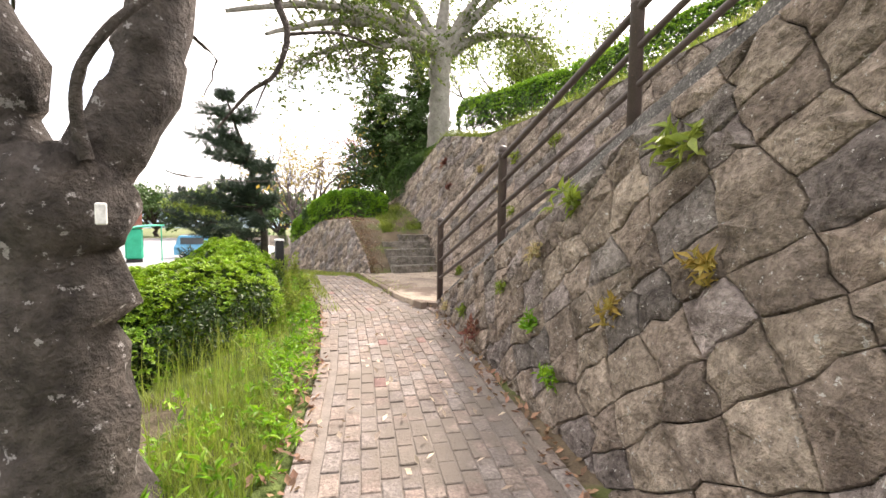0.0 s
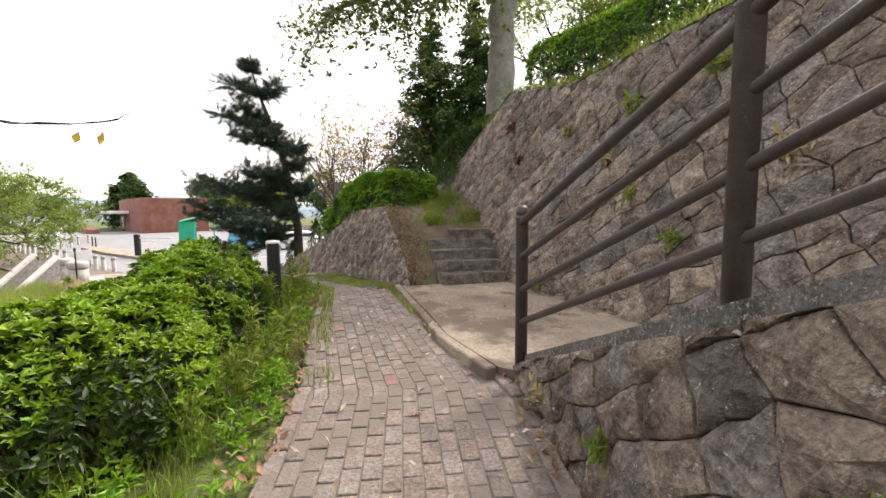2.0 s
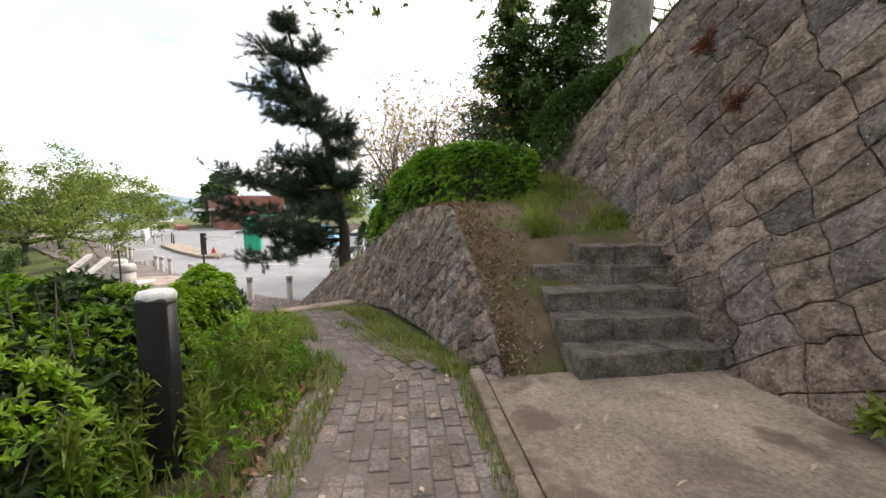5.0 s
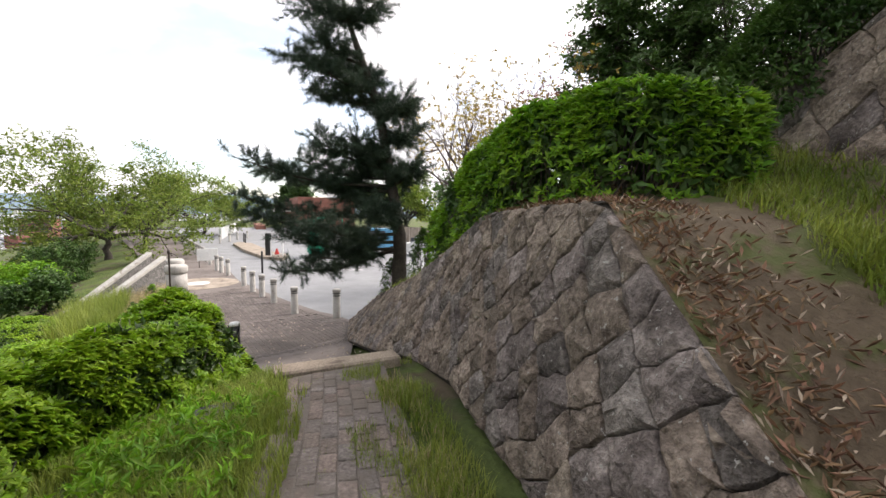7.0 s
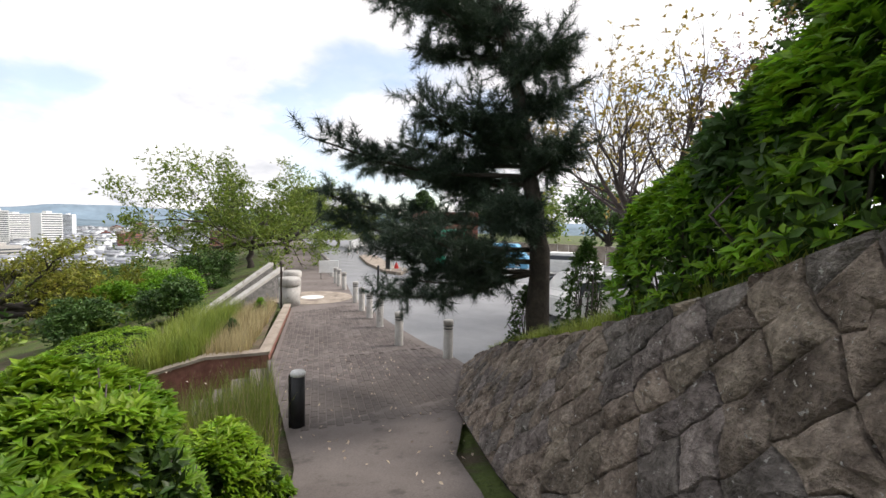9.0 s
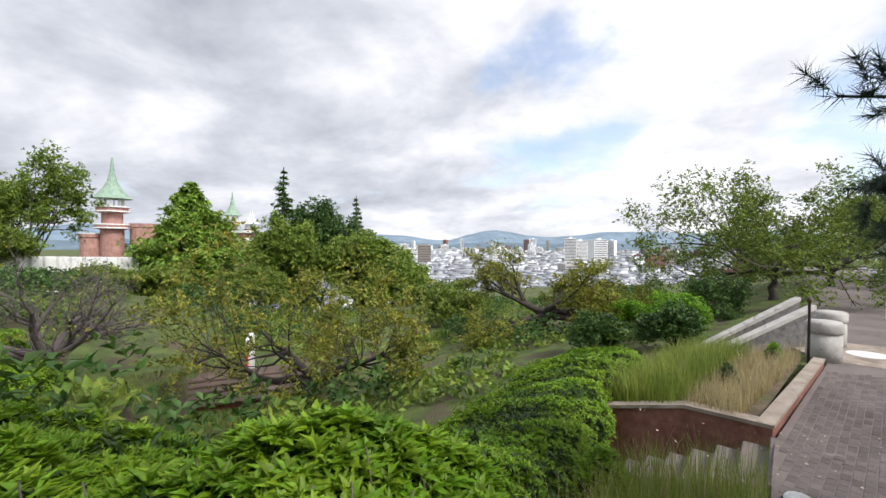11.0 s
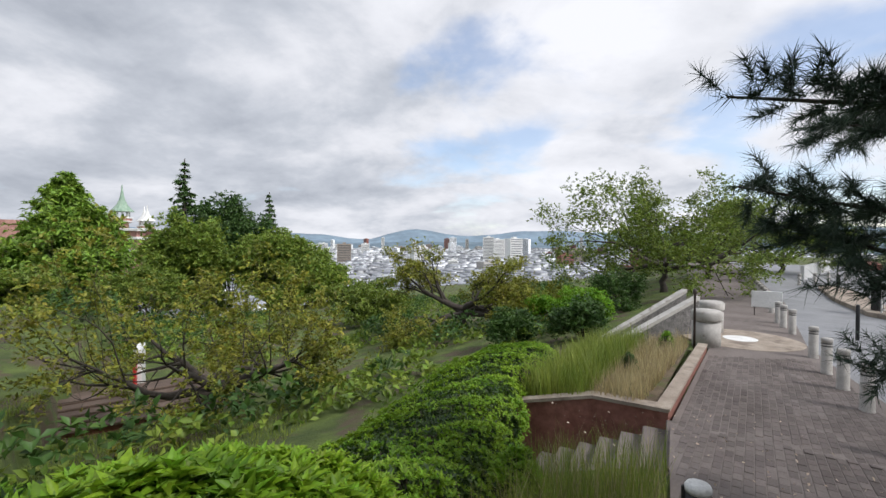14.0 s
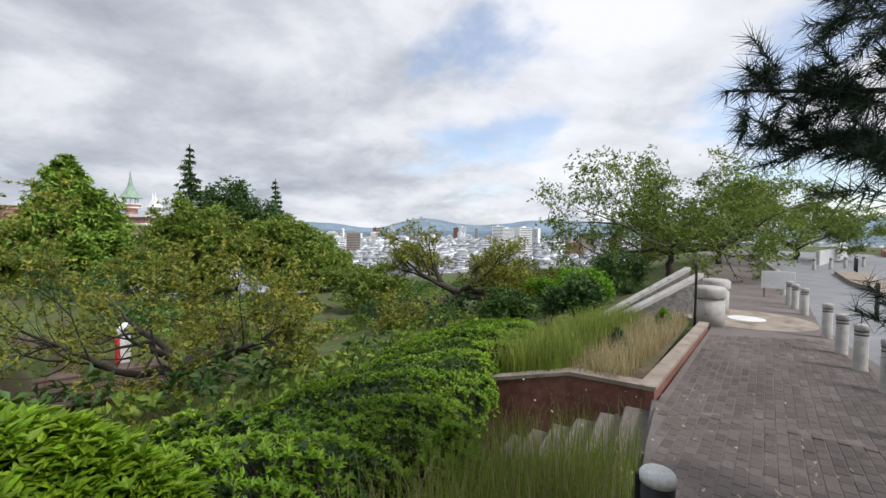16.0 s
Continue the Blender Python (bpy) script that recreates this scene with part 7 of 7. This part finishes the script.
castle = thing("castle", "pink brick fairy-tale castle with green spires", "castle", at=(-90, -105, -2.5))
tower(castle, 0, 0, 2.6, 15.0, 11.0, M_COPPER)
bm = bmesh.new(); lathe(bm, [(2.3, -5), (2.3, 4.6), (2.6, 4.8), (2.6, 5.6), (2.2, 5.6)], 20, (2.6, -4.0, 0)); part("turret", bm, M_CASTLE, castle)
bm = bmesh.new(); lathe(bm, [(2.65, 5.6), (2.7, 5.75), (2.65, 5.9), (0.2, 5.9)], 20, (2.6, -4.0, 0)); part("parapet", bm, M_WHITE, castle)
bm = bmesh.new(); lathe(bm, [(3.4, -4), (3.4, 7.5), (3.6, 7.6), (3.6, 8.6)], 20, (-5.5, 4.5, 0)); part("turret", bm, M_CASTLE, castle)
for k, (x, y, r, h, rh) in enumerate(((-26, 15, 1.7, 12.0, 7.5), (-29, 20, 1.3, 9.5, 4.5), (-31.5, 17, 1.3, 9.5, 4.5))):
    tower(castle, x, y, r, h, rh, M_COPPER if k == 0 else M_WHITE)
bm = bmesh.new(); box(bm, -34, 11, -5, -23, 22, 6.5, 0.1); part("wall", bm, M_CASTLE, castle)
for z in (1.0, 4.2, 6.5):
    bm = bmesh.new(); box(bm, -35, 10, z, -22, 23, z + 0.7, 0.1); part("cornice", bm, M_WHITE, castle, "white cornice")
low = thing("white_wall", "low white balustrade wall on the ridge", "wall", kind="structure")
for k in range(16):
    p = np.array((-27.14, -40.20, -0.25)) * (1 - k / 15) + np.array((-40.32, -34.33, -0.72)) * (k / 15)
    bm = bmesh.new(); box(bm, p[0] - 0.45, p[1] - 0.45, p[2] - 3.5, p[0] + 0.45, p[1] + 0.45, p[2] + 0.4, 0.05); part("pier", bm, M_WHITE, low)

# ---- city plain and mountains ----
g = np.random.default_rng(99); RNG = g
def boxes_mesh(name, X, Y, Z, SX, SY, SZ, R, material):
    base = np.array([[-.5, -.5, 0], [.5, -.5, 0], [.5, .5, 0], [-.5, .5, 0], [-.5, -.5, 1], [.5, -.5, 1], [.5, .5, 1], [-.5, .5, 1]])
    q = np.array([[0, 1, 5, 4], [1, 2, 6, 5], [2, 3, 7, 6], [3, 0, 4, 7], [4, 5, 6, 7]])
    n = len(X)
    b = base[None] * np.stack([SX, SY, SZ], -1)[:, None]
    c, s = np.cos(R)[:, None], np.sin(R)[:, None]
    V = np.stack([b[..., 0] * c - b[..., 1] * s + X[:, None], b[..., 0] * s + b[..., 1] * c + Y[:, None], b[..., 2] + Z[:, None]], -1)
    F = (np.arange(n)[:, None, None] * 8 + q[None]).reshape(-1, 4)
    return fast_mesh(name, V.reshape(-1, 3), F, material)


n = 5200
dist = 260 * np.exp(g.uniform(0, 1, n) * 2.6)
az = np.radians(g.uniform(140, 225, n))
X, Y = -5 + dist * np.cos(az), 11 + dist * np.sin(az)
Zc = ground_z(X, Y) - 0.5
w = g.uniform(8, 16, n) * (1 + dist / 2500)
hgt = g.uniform(5, 9, n) * (1 + dist / 3500)
tagged(new("houses", boxes_mesh("houses", X, Y, Zc, w, w * g.uniform(0.6, 1.2, n), hgt, g.uniform(0, 3, n), M_PLAINW)), "dense pale low houses of the city below", "houses", kind="stuff")
tagged(new("house_roofs", boxes_mesh("house_roofs", X, Y, Zc + hgt, w * 1.05, w * g.uniform(0.6, 1.2, n), hgt * 0.15, g.uniform(0, 3, n), M_PLAING)), "grey roofs of the city houses", "roofs", kind="stuff")
for k in range(130):
    far_ = g.uniform(0, 1) ** 0.6
    d_ = 520 + 2400 * far_
    a_ = math.radians(g.uniform(148, 213))
    x, y = -5 + d_ * math.cos(a_), 11 + d_ * math.sin(a_)
    H_ = (g.uniform(14, 30) if g.uniform() < 0.75 else g.uniform(34, 58)) * (0.8 + 0.35 * far_)
    W_, D_ = g.uniform(16, 42), g.uniform(14, 22)
    rz = math.degrees(a_) + 90 + g.choice([0, 0, 35, -30])
    ob = thing("city_block", "pale concrete apartment block with rows of windows", "building", "city blocks", at=(x, y, zs(x, y) - 1), rz=rz)
    H_ *= 1.25
    bm = bmesh.new(); box(bm, -W_ / 2, -D_ / 2, 0, W_ / 2, D_ / 2, H_)
    box(bm, -W_ * 0.15, -D_ * 0.2, H_, W_ * 0.1, D_ * 0.2, H_ + 3)
    part("wall", bm, [M_WHITE, M_BOLL, M_PLAINW, M_CONC, M_BRICKW][int(g.choice([0, 0, 1, 2, 2, 3, 4]))], ob)
    for s_ in (-1, 1):
        bm = bmesh.new()
        for f_ in range(int(H_ / 3.4)):
            z = 1.4 + 3.4 * f_
            box(bm, -W_ / 2 + 1, s_ * (D_ / 2 + 0.05) - 0.08, z, W_ / 2 - 1, s_ * (D_ / 2 + 0.05) + 0.08, z + 1.5)
        tagged(part("window_band", bm, M_GLASS, ob), kind="stuff")


def ridge(name, label, d_, a0, a1, base_h, amp, seed, material):
    V, F = [], []
    n = 160
    for i in range(n + 1):
        a_ = math.radians(a0 + (a1 - a0) * i / n)
        hh = base_h + amp * (noise.noise(Vector((i * 0.11, seed, 0))) + 0.45 * noise.noise(Vector((i * 0.13, seed, 3))) + 0.12 * noise.noise(Vector((i * 0.5, seed, 5))))
        for rr, zz in ((d_ - 500, -60), (d_ - 220, -50 + (hh + 50) * 0.55), (d_, hh), (d_ + 300, -60)):
            V.append((-5 + rr * math.cos(a_), 11 + rr * math.sin(a_), zz))
    for i in range(n):
        for j in range(3):
            F.append((i * 4 + j, (i + 1) * 4 + j, (i + 1) * 4 + j + 1, i * 4 + j + 1))
    tagged(new(name, fast_mesh(name, V, F, material, True)), label, "mountains", kind="structure")


ridge("backdrop_mountains", "wooded mountains beyond the city, tinted blue for haze", 4300, 100, 260, 85, 95, 3.3, M_MOUNT)
ridge("backdrop_hills", "low wooded hills at the city's edge, tinted blue for haze", 3300, 100, 260, 0, 25, 8.1, M_FARWOOD)

# ---- footpath bricks ----
bedob = bpy.data.objects["path_bed"]
g = np.random.default_rng(3); RNG = g
BW, BL = 0.106, 0.205
bm = bmesh.new()
box(bm, -BL / 2 + 0.008, -BW / 2 + 0.004, -0.05, BL / 2 - 0.008, BW / 2 - 0.004, 0.0, 0.005)
bmesh.ops.delete(bm, geom=[f for f in bm.faces if f.normal.z < -0.9], context="FACES")
bme = bpy.data.meshes.new("brick"); bm.to_mesh(bme); bm.free(); bme.materials.append(M_BRICK)
rme = bme.copy(); rme.materials.clear(); rme.materials.append(M_REDBRICK)
bv = np.array([v.co[:] for v in bme.vertices]); bf = [tuple(p.vertices) for p in bme.polygons]
# lines along the path at equal spacing, bricks staggered
SS = np.linspace(0, 8, 801)
CP = np.array([path_pt(s_, 0.5) for s_ in SS])
cd = np.r_[0, np.cumsum(np.linalg.norm(np.diff(CP, axis=0), axis=1))]
VB, FB, cnt = [], [], 0
for r in range(int(cd[-1] / BL)):
    for c in range(-9, 10):
        s_d = (r + (0.5 if c % 2 else 0) + 0.5) * BL
        if s_d > cd[-1] - 0.15:
            continue
        s_ = np.interp(s_d, cd, SS)
        l, rr = path_pt(s_, 0), path_pt(s_, 1)
        ctr = (l + rr) / 2
        wv = rr - l
        Wd = np.linalg.norm(wv)
        off = c * BW
        if abs(off) > Wd / 2 - 0.09:
            continue
        ah = path_pt(min(s_ + 0.05, 8), 0.5) - path_pt(max(s_ - 0.05, 0), 0.5)
        ah /= np.linalg.norm(ah)
        sd = np.array([ah[1], -ah[0], 0])
        p = ctr + sd * off
        m = Matrix.Translation((p[0], p[1], p[2] + 0.004 + g.normal(0, 0.0025))) @ Matrix.Rotation(math.atan2(ah[1], ah[0]) + g.normal(0, 0.012), 4, "Z") @ Matrix.Rotation(-math.asin(ah[2]) + g.normal(0, 0.006), 4, "Y") @ Matrix.Rotation(g.normal(0, 0.008), 4, "X")
        red = g.uniform() < 0.02
        if cnt < 295 and 1.6 < p[1] < 7.2:
            link("brick", rme if red else bme, bedob, "", m)
            cnt += 1
        else:
            M3 = np.array(m)
            o = len(VB)
            VB += [tuple(q) for q in bv @ M3[:3, :3].T + M3[:3, 3]]
            FB += [tuple(a_ + o for a_ in f) for f in bf]
M_BRICKJ = mat("paver_brick_joined", (0.172, 0.147, 0.132), (0.30, 0.262, 0.238), 5.0, 0.92, 0.8, 45, vary=0.14, island=True, spots=(1.6, 0.47, 0.62, (0.19, 0.162, 0.138)), spec=0.25, grain=0.55, detail=9, tint=((1, 1, 1), (1.06, 0.98, 0.94), (0.94, 0.95, 0.96), (1.0, 0.94, 0.9)))
tagged(link("bricks", meshdata("bricks", VB, FB, M_BRICKJ), bedob), kind="stuff")
# pale edging along both sides
for line, sgn in ((PL, 1), (PR[:5], -1)):
    for k in range(int(line_len(line) / 0.42)):
        L = line_len(line)
        p, q = lerp_line(line, k * 0.42 / L), lerp_line(line, min(1, (k + 1) * 0.42 / L))
        d_ = q - p
        bm = bmesh.new(); box(bm, -0.205, -0.05, -0.1, 0.205, 0.05, 0.02, 0.008)
        part("edging_stone", bm, M_BRICK, bedob, "", pose(*((p + q) / 2 + np.array([0, 0, g.normal(0, 0.004)])), 0, 0, math.degrees(math.atan2(d_[1], d_[0]))))
# ledge across the path's end
bm = bmesh.new(); box(bm, -0.66, -0.13, -0.35, 0.62, 0.13, 0.03, 0.02)
solid("ledge", bm, M_LANDING, "worn concrete sill across the end of the footpath", "kerb", kind="structure").matrix_world = pose(-5.10, 10.80, 0.13, 0, 0, 52)
# manhole
ob = thing("manhole_cover", "round dark cast-iron manhole cover in the grass", "manhole", at=(-4.95, 9.30, 0.215), rz=20)
bm = bmesh.new(); lathe(bm, [(0.30, -0.1), (0.30, 0.0), (0.285, 0.004), (0.28, -0.004), (0.02, -0.002)], 32); part("lid", bm, M_MANHOLE, ob)
bm = bmesh.new(); lathe(bm, [(0.33, -0.1), (0.33, -0.008), (0.303, -0.008)], 32); part("ring", bm, M_MANHOLE, ob)

# ---- grass, weeds and litter ----
def on_left(n, s0, s1, d0, d1, power=1.0):
    """Random ground points left of the path, s along PL, d metres from its edge."""
    s = g.uniform(s0, s1, n)
    d = d0 + (d1 - d0) * g.uniform(0, 1, n) ** power
    l = np.array([path_pt(v, 0) for v in s]); r = np.array([path_pt(v, 1) for v in s])
    t = (l - r)[:, :2]; t /= np.linalg.norm(t, axis=1, keepdims=True)
    xy = l[:, :2] + t * d[:, None]
    return np.c_[xy, ground_z(xy[:, 0], xy[:, 1]) - 0.02]


def on_right(n, s0, s1, d0, d1):
    s = g.uniform(s0, s1, n)
    d = g.uniform(d0, d1, n)
    l = np.array([path_pt(v, 0) for v in s]); r = np.array([path_pt(v, 1) for v in s])
    t = (r - l)[:, :2]; t /= np.linalg.norm(t, axis=1, keepdims=True)
    xy = r[:, :2] + t * d[:, None]
    return np.c_[xy, r[:, 2] - 0.02]


def patchy(P, sc, thr):
    k = np.array([noise.noise(Vector((p[0] * sc, p[1] * sc, 1.7))) for p in P])
    return P[k > thr]


near_g = np.r_[patchy(on_left(6500, 0.2, 1.7, 0.16, 1.0), 1.8, -0.2), patchy(on_left(5000, 1.6, 3.6, 0.4, 1.5), 1.8, 0.0)]
tagged(new("grass", blades_mesh("grass", near_g, 0.17, 0.007, M_GRASS, 0.5)), "unmown green grass beside the footpath", "grass", kind="stuff")
tall = patchy(on_left(2000, 0.2, 3.0, 0.45, 2.2), 1.6, 0.1)
tagged(new("tall_grass", blades_mesh("tall_grass", tall, 0.55, 0.008, M_GRASS, 0.35, 4)), "tall seeding grass under the azaleas", "grass", kind="stuff")
mid_g = patchy(on_left(10000, 3.2, 7.9, 0.12, 1.3), 2.6, 0.05)
tagged(new("grass", blades_mesh("grass", mid_g, 0.16, 0.007, M_GRASS, 0.5)), "weedy grass along the footpath", "grass", kind="stuff")
rg = patchy(np.r_[on_right(9000, 5.1, 7.9, -0.42, 0.30)], 2.4, -0.15)
tagged(new("grass", blades_mesh("grass", rg, 0.10, 0.006, M_GRASS, 0.6)), "short grass at the foot of the stone wall", "grass", kind="stuff")
eg = patchy(on_left(3500, 5.2, 8.0, -0.35, 0.1), 3.0, -0.05)
tagged(new("grass", blades_mesh("grass", eg, 0.08, 0.006, M_GRASS, 0.6)), "short grass creeping over the path's edge", "grass", kind="stuff")
lg = patchy(on_left(7000, 5.4, 8.0, 0.02, 2.0), 2.2, -0.25)
tagged(new("grass", blades_mesh("grass", lg, 0.14, 0.009, M_GRASS, 0.6)), "rough grass between the azaleas and the path's end", "grass", kind="stuff")

u_ = g.uniform(-6.3, -4.6, 6000); v_ = g.uniform(8.9, 10.8, 6000)
d_, _z = edge_at(u_, v_)
ok = (d_ > 0.03) & (d_ < 1.0)
lg = patchy(np.c_[u_, v_, ground_z(u_, v_) - 0.03][ok], 2.6, -0.2)
tagged(new("grass", blades_mesh("grass", lg, 0.17, 0.010, M_GRASS, 0.6)), "rough grass at the worn sill under the azaleas", "grass", kind="stuff")


def tall_weed(x, y, z, h):
    """An upright stem set with narrow leaves all the way up."""
    ob = thing("tall_weed", "upright green weed with narrow leaves by the footpath", "weed", "tall weeds", at=(x, y, z))
    lean_ = RNG.normal(0, 0.06, 2)
    vs, fs = tube_arrays([(0, 0, -0.03), (lean_[0] * 0.4, lean_[1] * 0.4, h * 0.5), (lean_[0], lean_[1], h)], [0.006, 0.005, 0.002], 5)
    link("stem", meshdata("stem", vs, fs, M_HEDGE, True), ob)
    k_ = int(h / 0.018)
    f_ = np.linspace(0.15, 1.0, k_)
    an_ = np.arange(k_) * 2.4
    C_ = np.c_[lean_[0] * f_, lean_[1] * f_, h * f_]
    N_ = np.c_[np.cos(an_) * 0.9, np.sin(an_) * 0.9, np.full(k_, 0.6)]
    link("leaves", leaf_mesh("leaves", C_, N_, 0.11, 0.022, M_GRASS, per=2, spread=0.35, jitter=0.2, droop=0.3), ob)


for x, y, z in np.r_[on_left(9, 2.6, 3.6, 0.15, 0.6), on_left(16, 3.5, 4.9, 0.25, 0.85)]:
    tall_weed(x, y, z, g.uniform(0.3, 0.6))
# grass on the bank and hill crest
bp = []
for _ in range(6000):
    u, v = g.uniform(0.15, 0.62), g.uniform(0.1, 1)
    A_, B_ = lerp_line(BANK_M, u), lerp_line(BANK_R, u)
    bp.append(A_ * (1 - v) + B_ * v)
bp = patchy(np.array(bp), 1.5, 0.02)
tagged(new("grass", blades_mesh("grass", bp, 0.13, 0.006, M_GRASS, 0.7)), "thin grass on the bare bank", "grass", kind="stuff")
cg = []
for _ in range(9000):
    u, v = g.uniform(0.1, 0.85), g.uniform(0, 1)
    cg.append(lerp_line(H0, u) * (1 - v) + lerp_line(H1, u) * v)
cg = np.array(cg)
tagged(new("grass", blades_mesh("grass", cg, 0.22, 0.01, M_GRASS, 0.8)), "grass fringe along the crest of the tall wall", "grass", kind="stuff")
wc = []
for _ in range(5000):
    u, v = g.uniform(0.42, 0.98), g.uniform(0, 1)
    wc.append(lerp_line(BANK_L, u) * (1 - v * 0.6) + lerp_line(BANK_M, u) * v * 0.6)
tagged(new("grass", blades_mesh("grass", np.array(wc), 0.16, 0.008, M_GRASS, 0.7)), "grass fringe along the bending wall's crest", "grass", kind="stuff")


wp = on_left(420, 0.4, 7.6, 0.12, 1.1, 1.2)
wp[:, 2] += 0.06
tagged(new("weeds", leaf_mesh("weeds", np.repeat(wp, 5, 0) + g.normal(0, 0.05, (2100, 3)), np.tile([0, 0, 1.0], (2100, 1)), 0.08, 0.022, M_HEDGE, per=4, spread=0.8, jitter=0.6)), "leafy green weeds in the verge", "weeds", kind="stuff")


def scatter(n, fn, leaf, material, label, lift=0.015, slim=0.6):
    P = np.array([fn() for _ in range(n)]); P[:, 2] += lift
    ob = new("fallen_leaves", leaf_mesh("fallen_leaves", P, np.tile([0, 0, 1.0], (n, 1)), leaf, leaf * slim, material, per=1, spread=1.0, jitter=0.25, droop=-0.1))
    tagged(ob, label, "leaves", kind="stuff")


scatter(170, lambda: path_pt(g.uniform(0.6, 5), g.uniform(0.02, 0.98)), 0.06, M_LITTERP, "pale dry leaves scattered on the brick path")
scatter(420, lambda: path_pt(g.uniform(0.6, 5), 1.03 + g.normal(0, 0.06)), 0.065, M_LITTER, "brown fallen leaves gathered along the wall's foot")
scatter(500, lambda: path_pt(g.uniform(0.6, 5), -abs(g.normal(0, 0.10))), 0.065, M_LITTER, "brown fallen leaves along the grassy path edge")
scatter(60, lambda: np.array([g.uniform(-1.2, 0.9), g.uniform(5.6, 7.9), 0.502]), 0.05, M_LITTERP, "dry leaves on the concrete landing")
def bank_pt():
    u = g.uniform(0.0, 0.42); v = abs(g.normal(0, 0.45))
    return lerp_line(BANK_L, u) * (1 - min(v, 1)) + lerp_line(BANK_M, u) * min(v, 1)
scatter(2400, bank_pt, 0.055, M_LITTER, "dry bamboo leaves strewn on the bank", 0.012, 0.22)
scatter(900, bank_pt, 0.05, M_LITTERP, "pale bamboo leaves strewn on the bank", 0.012, 0.2)
scatter(260, lambda: (lambda p: np.array([p[0], p[1], zpl(p[0], p[1]) + 0.008]))((g.uniform(-13, -6), g.uniform(12, 15.5))), 0.045, M_LITTERP, "pale dry leaves on the plaza paving")


def weed(x, y, z, size, material, label, n=14, out=(-0.9, 0.1, 0.5)):
    ob = thing("weed", label, "weed", "wall weeds", at=(x, y, z))
    for _k in range(n):
        c = g.normal(0, size * 0.22, 3)
        link("sprig", leaf_mesh("sprig", [c], [out], size * 0.5, size * 0.16, material, per=4, spread=0.8, jitter=0.6), ob)


# tall dry grass at the head of the plaza stairs
P_ = np.array([(lambda a: (a, np.interp(-a, [7.6, 9.0, 10.4], [11.7, 12.3, 12.85]) - g.uniform(0.12, 1.5)))(g.uniform(-10.2, -7.7)) for _ in range(2600)])
P_ = np.c_[P_, ground_z(P_[:, 0], P_[:, 1]) - 0.05]
tagged(new("tall_grass", blades_mesh("tall_grass", P_[:800], 0.8, 0.010, M_GRASS, 0.3, 4)), "tall green grass at the head of the plaza stairs", "grass", kind="stuff")
tagged(new("dry_grass", blades_mesh("dry_grass", P_[1500:2000], 0.75, 0.008, M_DRY, 0.3, 4)), "dry grass stalks at the head of the plaza stairs", "grass", kind="stuff")
for t_, (y, v, s_, m_) in enumerate(((1.15, 1.55, 0.22, M_GRASS), (2.1, 0.75, 0.13, M_GRASS), (3.1, 0.35, 0.14, M_GRASS), (2.55, 0.28, 0.22, M_REDLEAF), (0.3, 1.75, 0.25, M_GRASS), (0.5, 0.9, 0.14, M_YELLOW), (1.4, 0.6, 0.16, M_HEDGE), (1.55, 1.15, 0.16, M_DRY), (3.9, 0.25, 0.13, M_DRY), (1.0, 0.35, 0.14, M_HEDGE), (0.0, 1.2, 0.15, M_YELLOW))):
    weed(LWB(y) + 0.19 * v - 0.05, y, 0.33 + v, s_, m_, "weed tuft rooted in a wall joint")
for y, z, s_, m_ in ((7.2, 2.4, 0.2, M_DRY), (6.6, 1.9, 0.18, M_GRASS), (8.1, 2.9, 0.2, M_DRY), (7.0, 3.0, 0.25, M_GRASS), (9.2, 2.6, 0.2, M_REDLEAF), (5.9, 1.4, 0.2, M_GRASS), (7.6, 0.62, 0.2, M_GRASS), (5.2, 2.2, 0.25, M_DRY), (9.8, 3.3, 0.25, M_REDLEAF), (6.1, 3.2, 0.22, M_GRASS)):
    weed(uw_x(y, z) - 0.06, y, z, s_, m_, "weed tuft rooted in the tall wall", 16)
weed(*(-3.33, 11.07, 1.18), 0.16, M_HEDGE, "green broad-leaved weed growing from a wall joint", 10)
weed(*(-1.82, 11.48, 1.84), 0.2, M_HEDGE, "green broad-leaved weed on the bank", 8, (0, 0, 1))
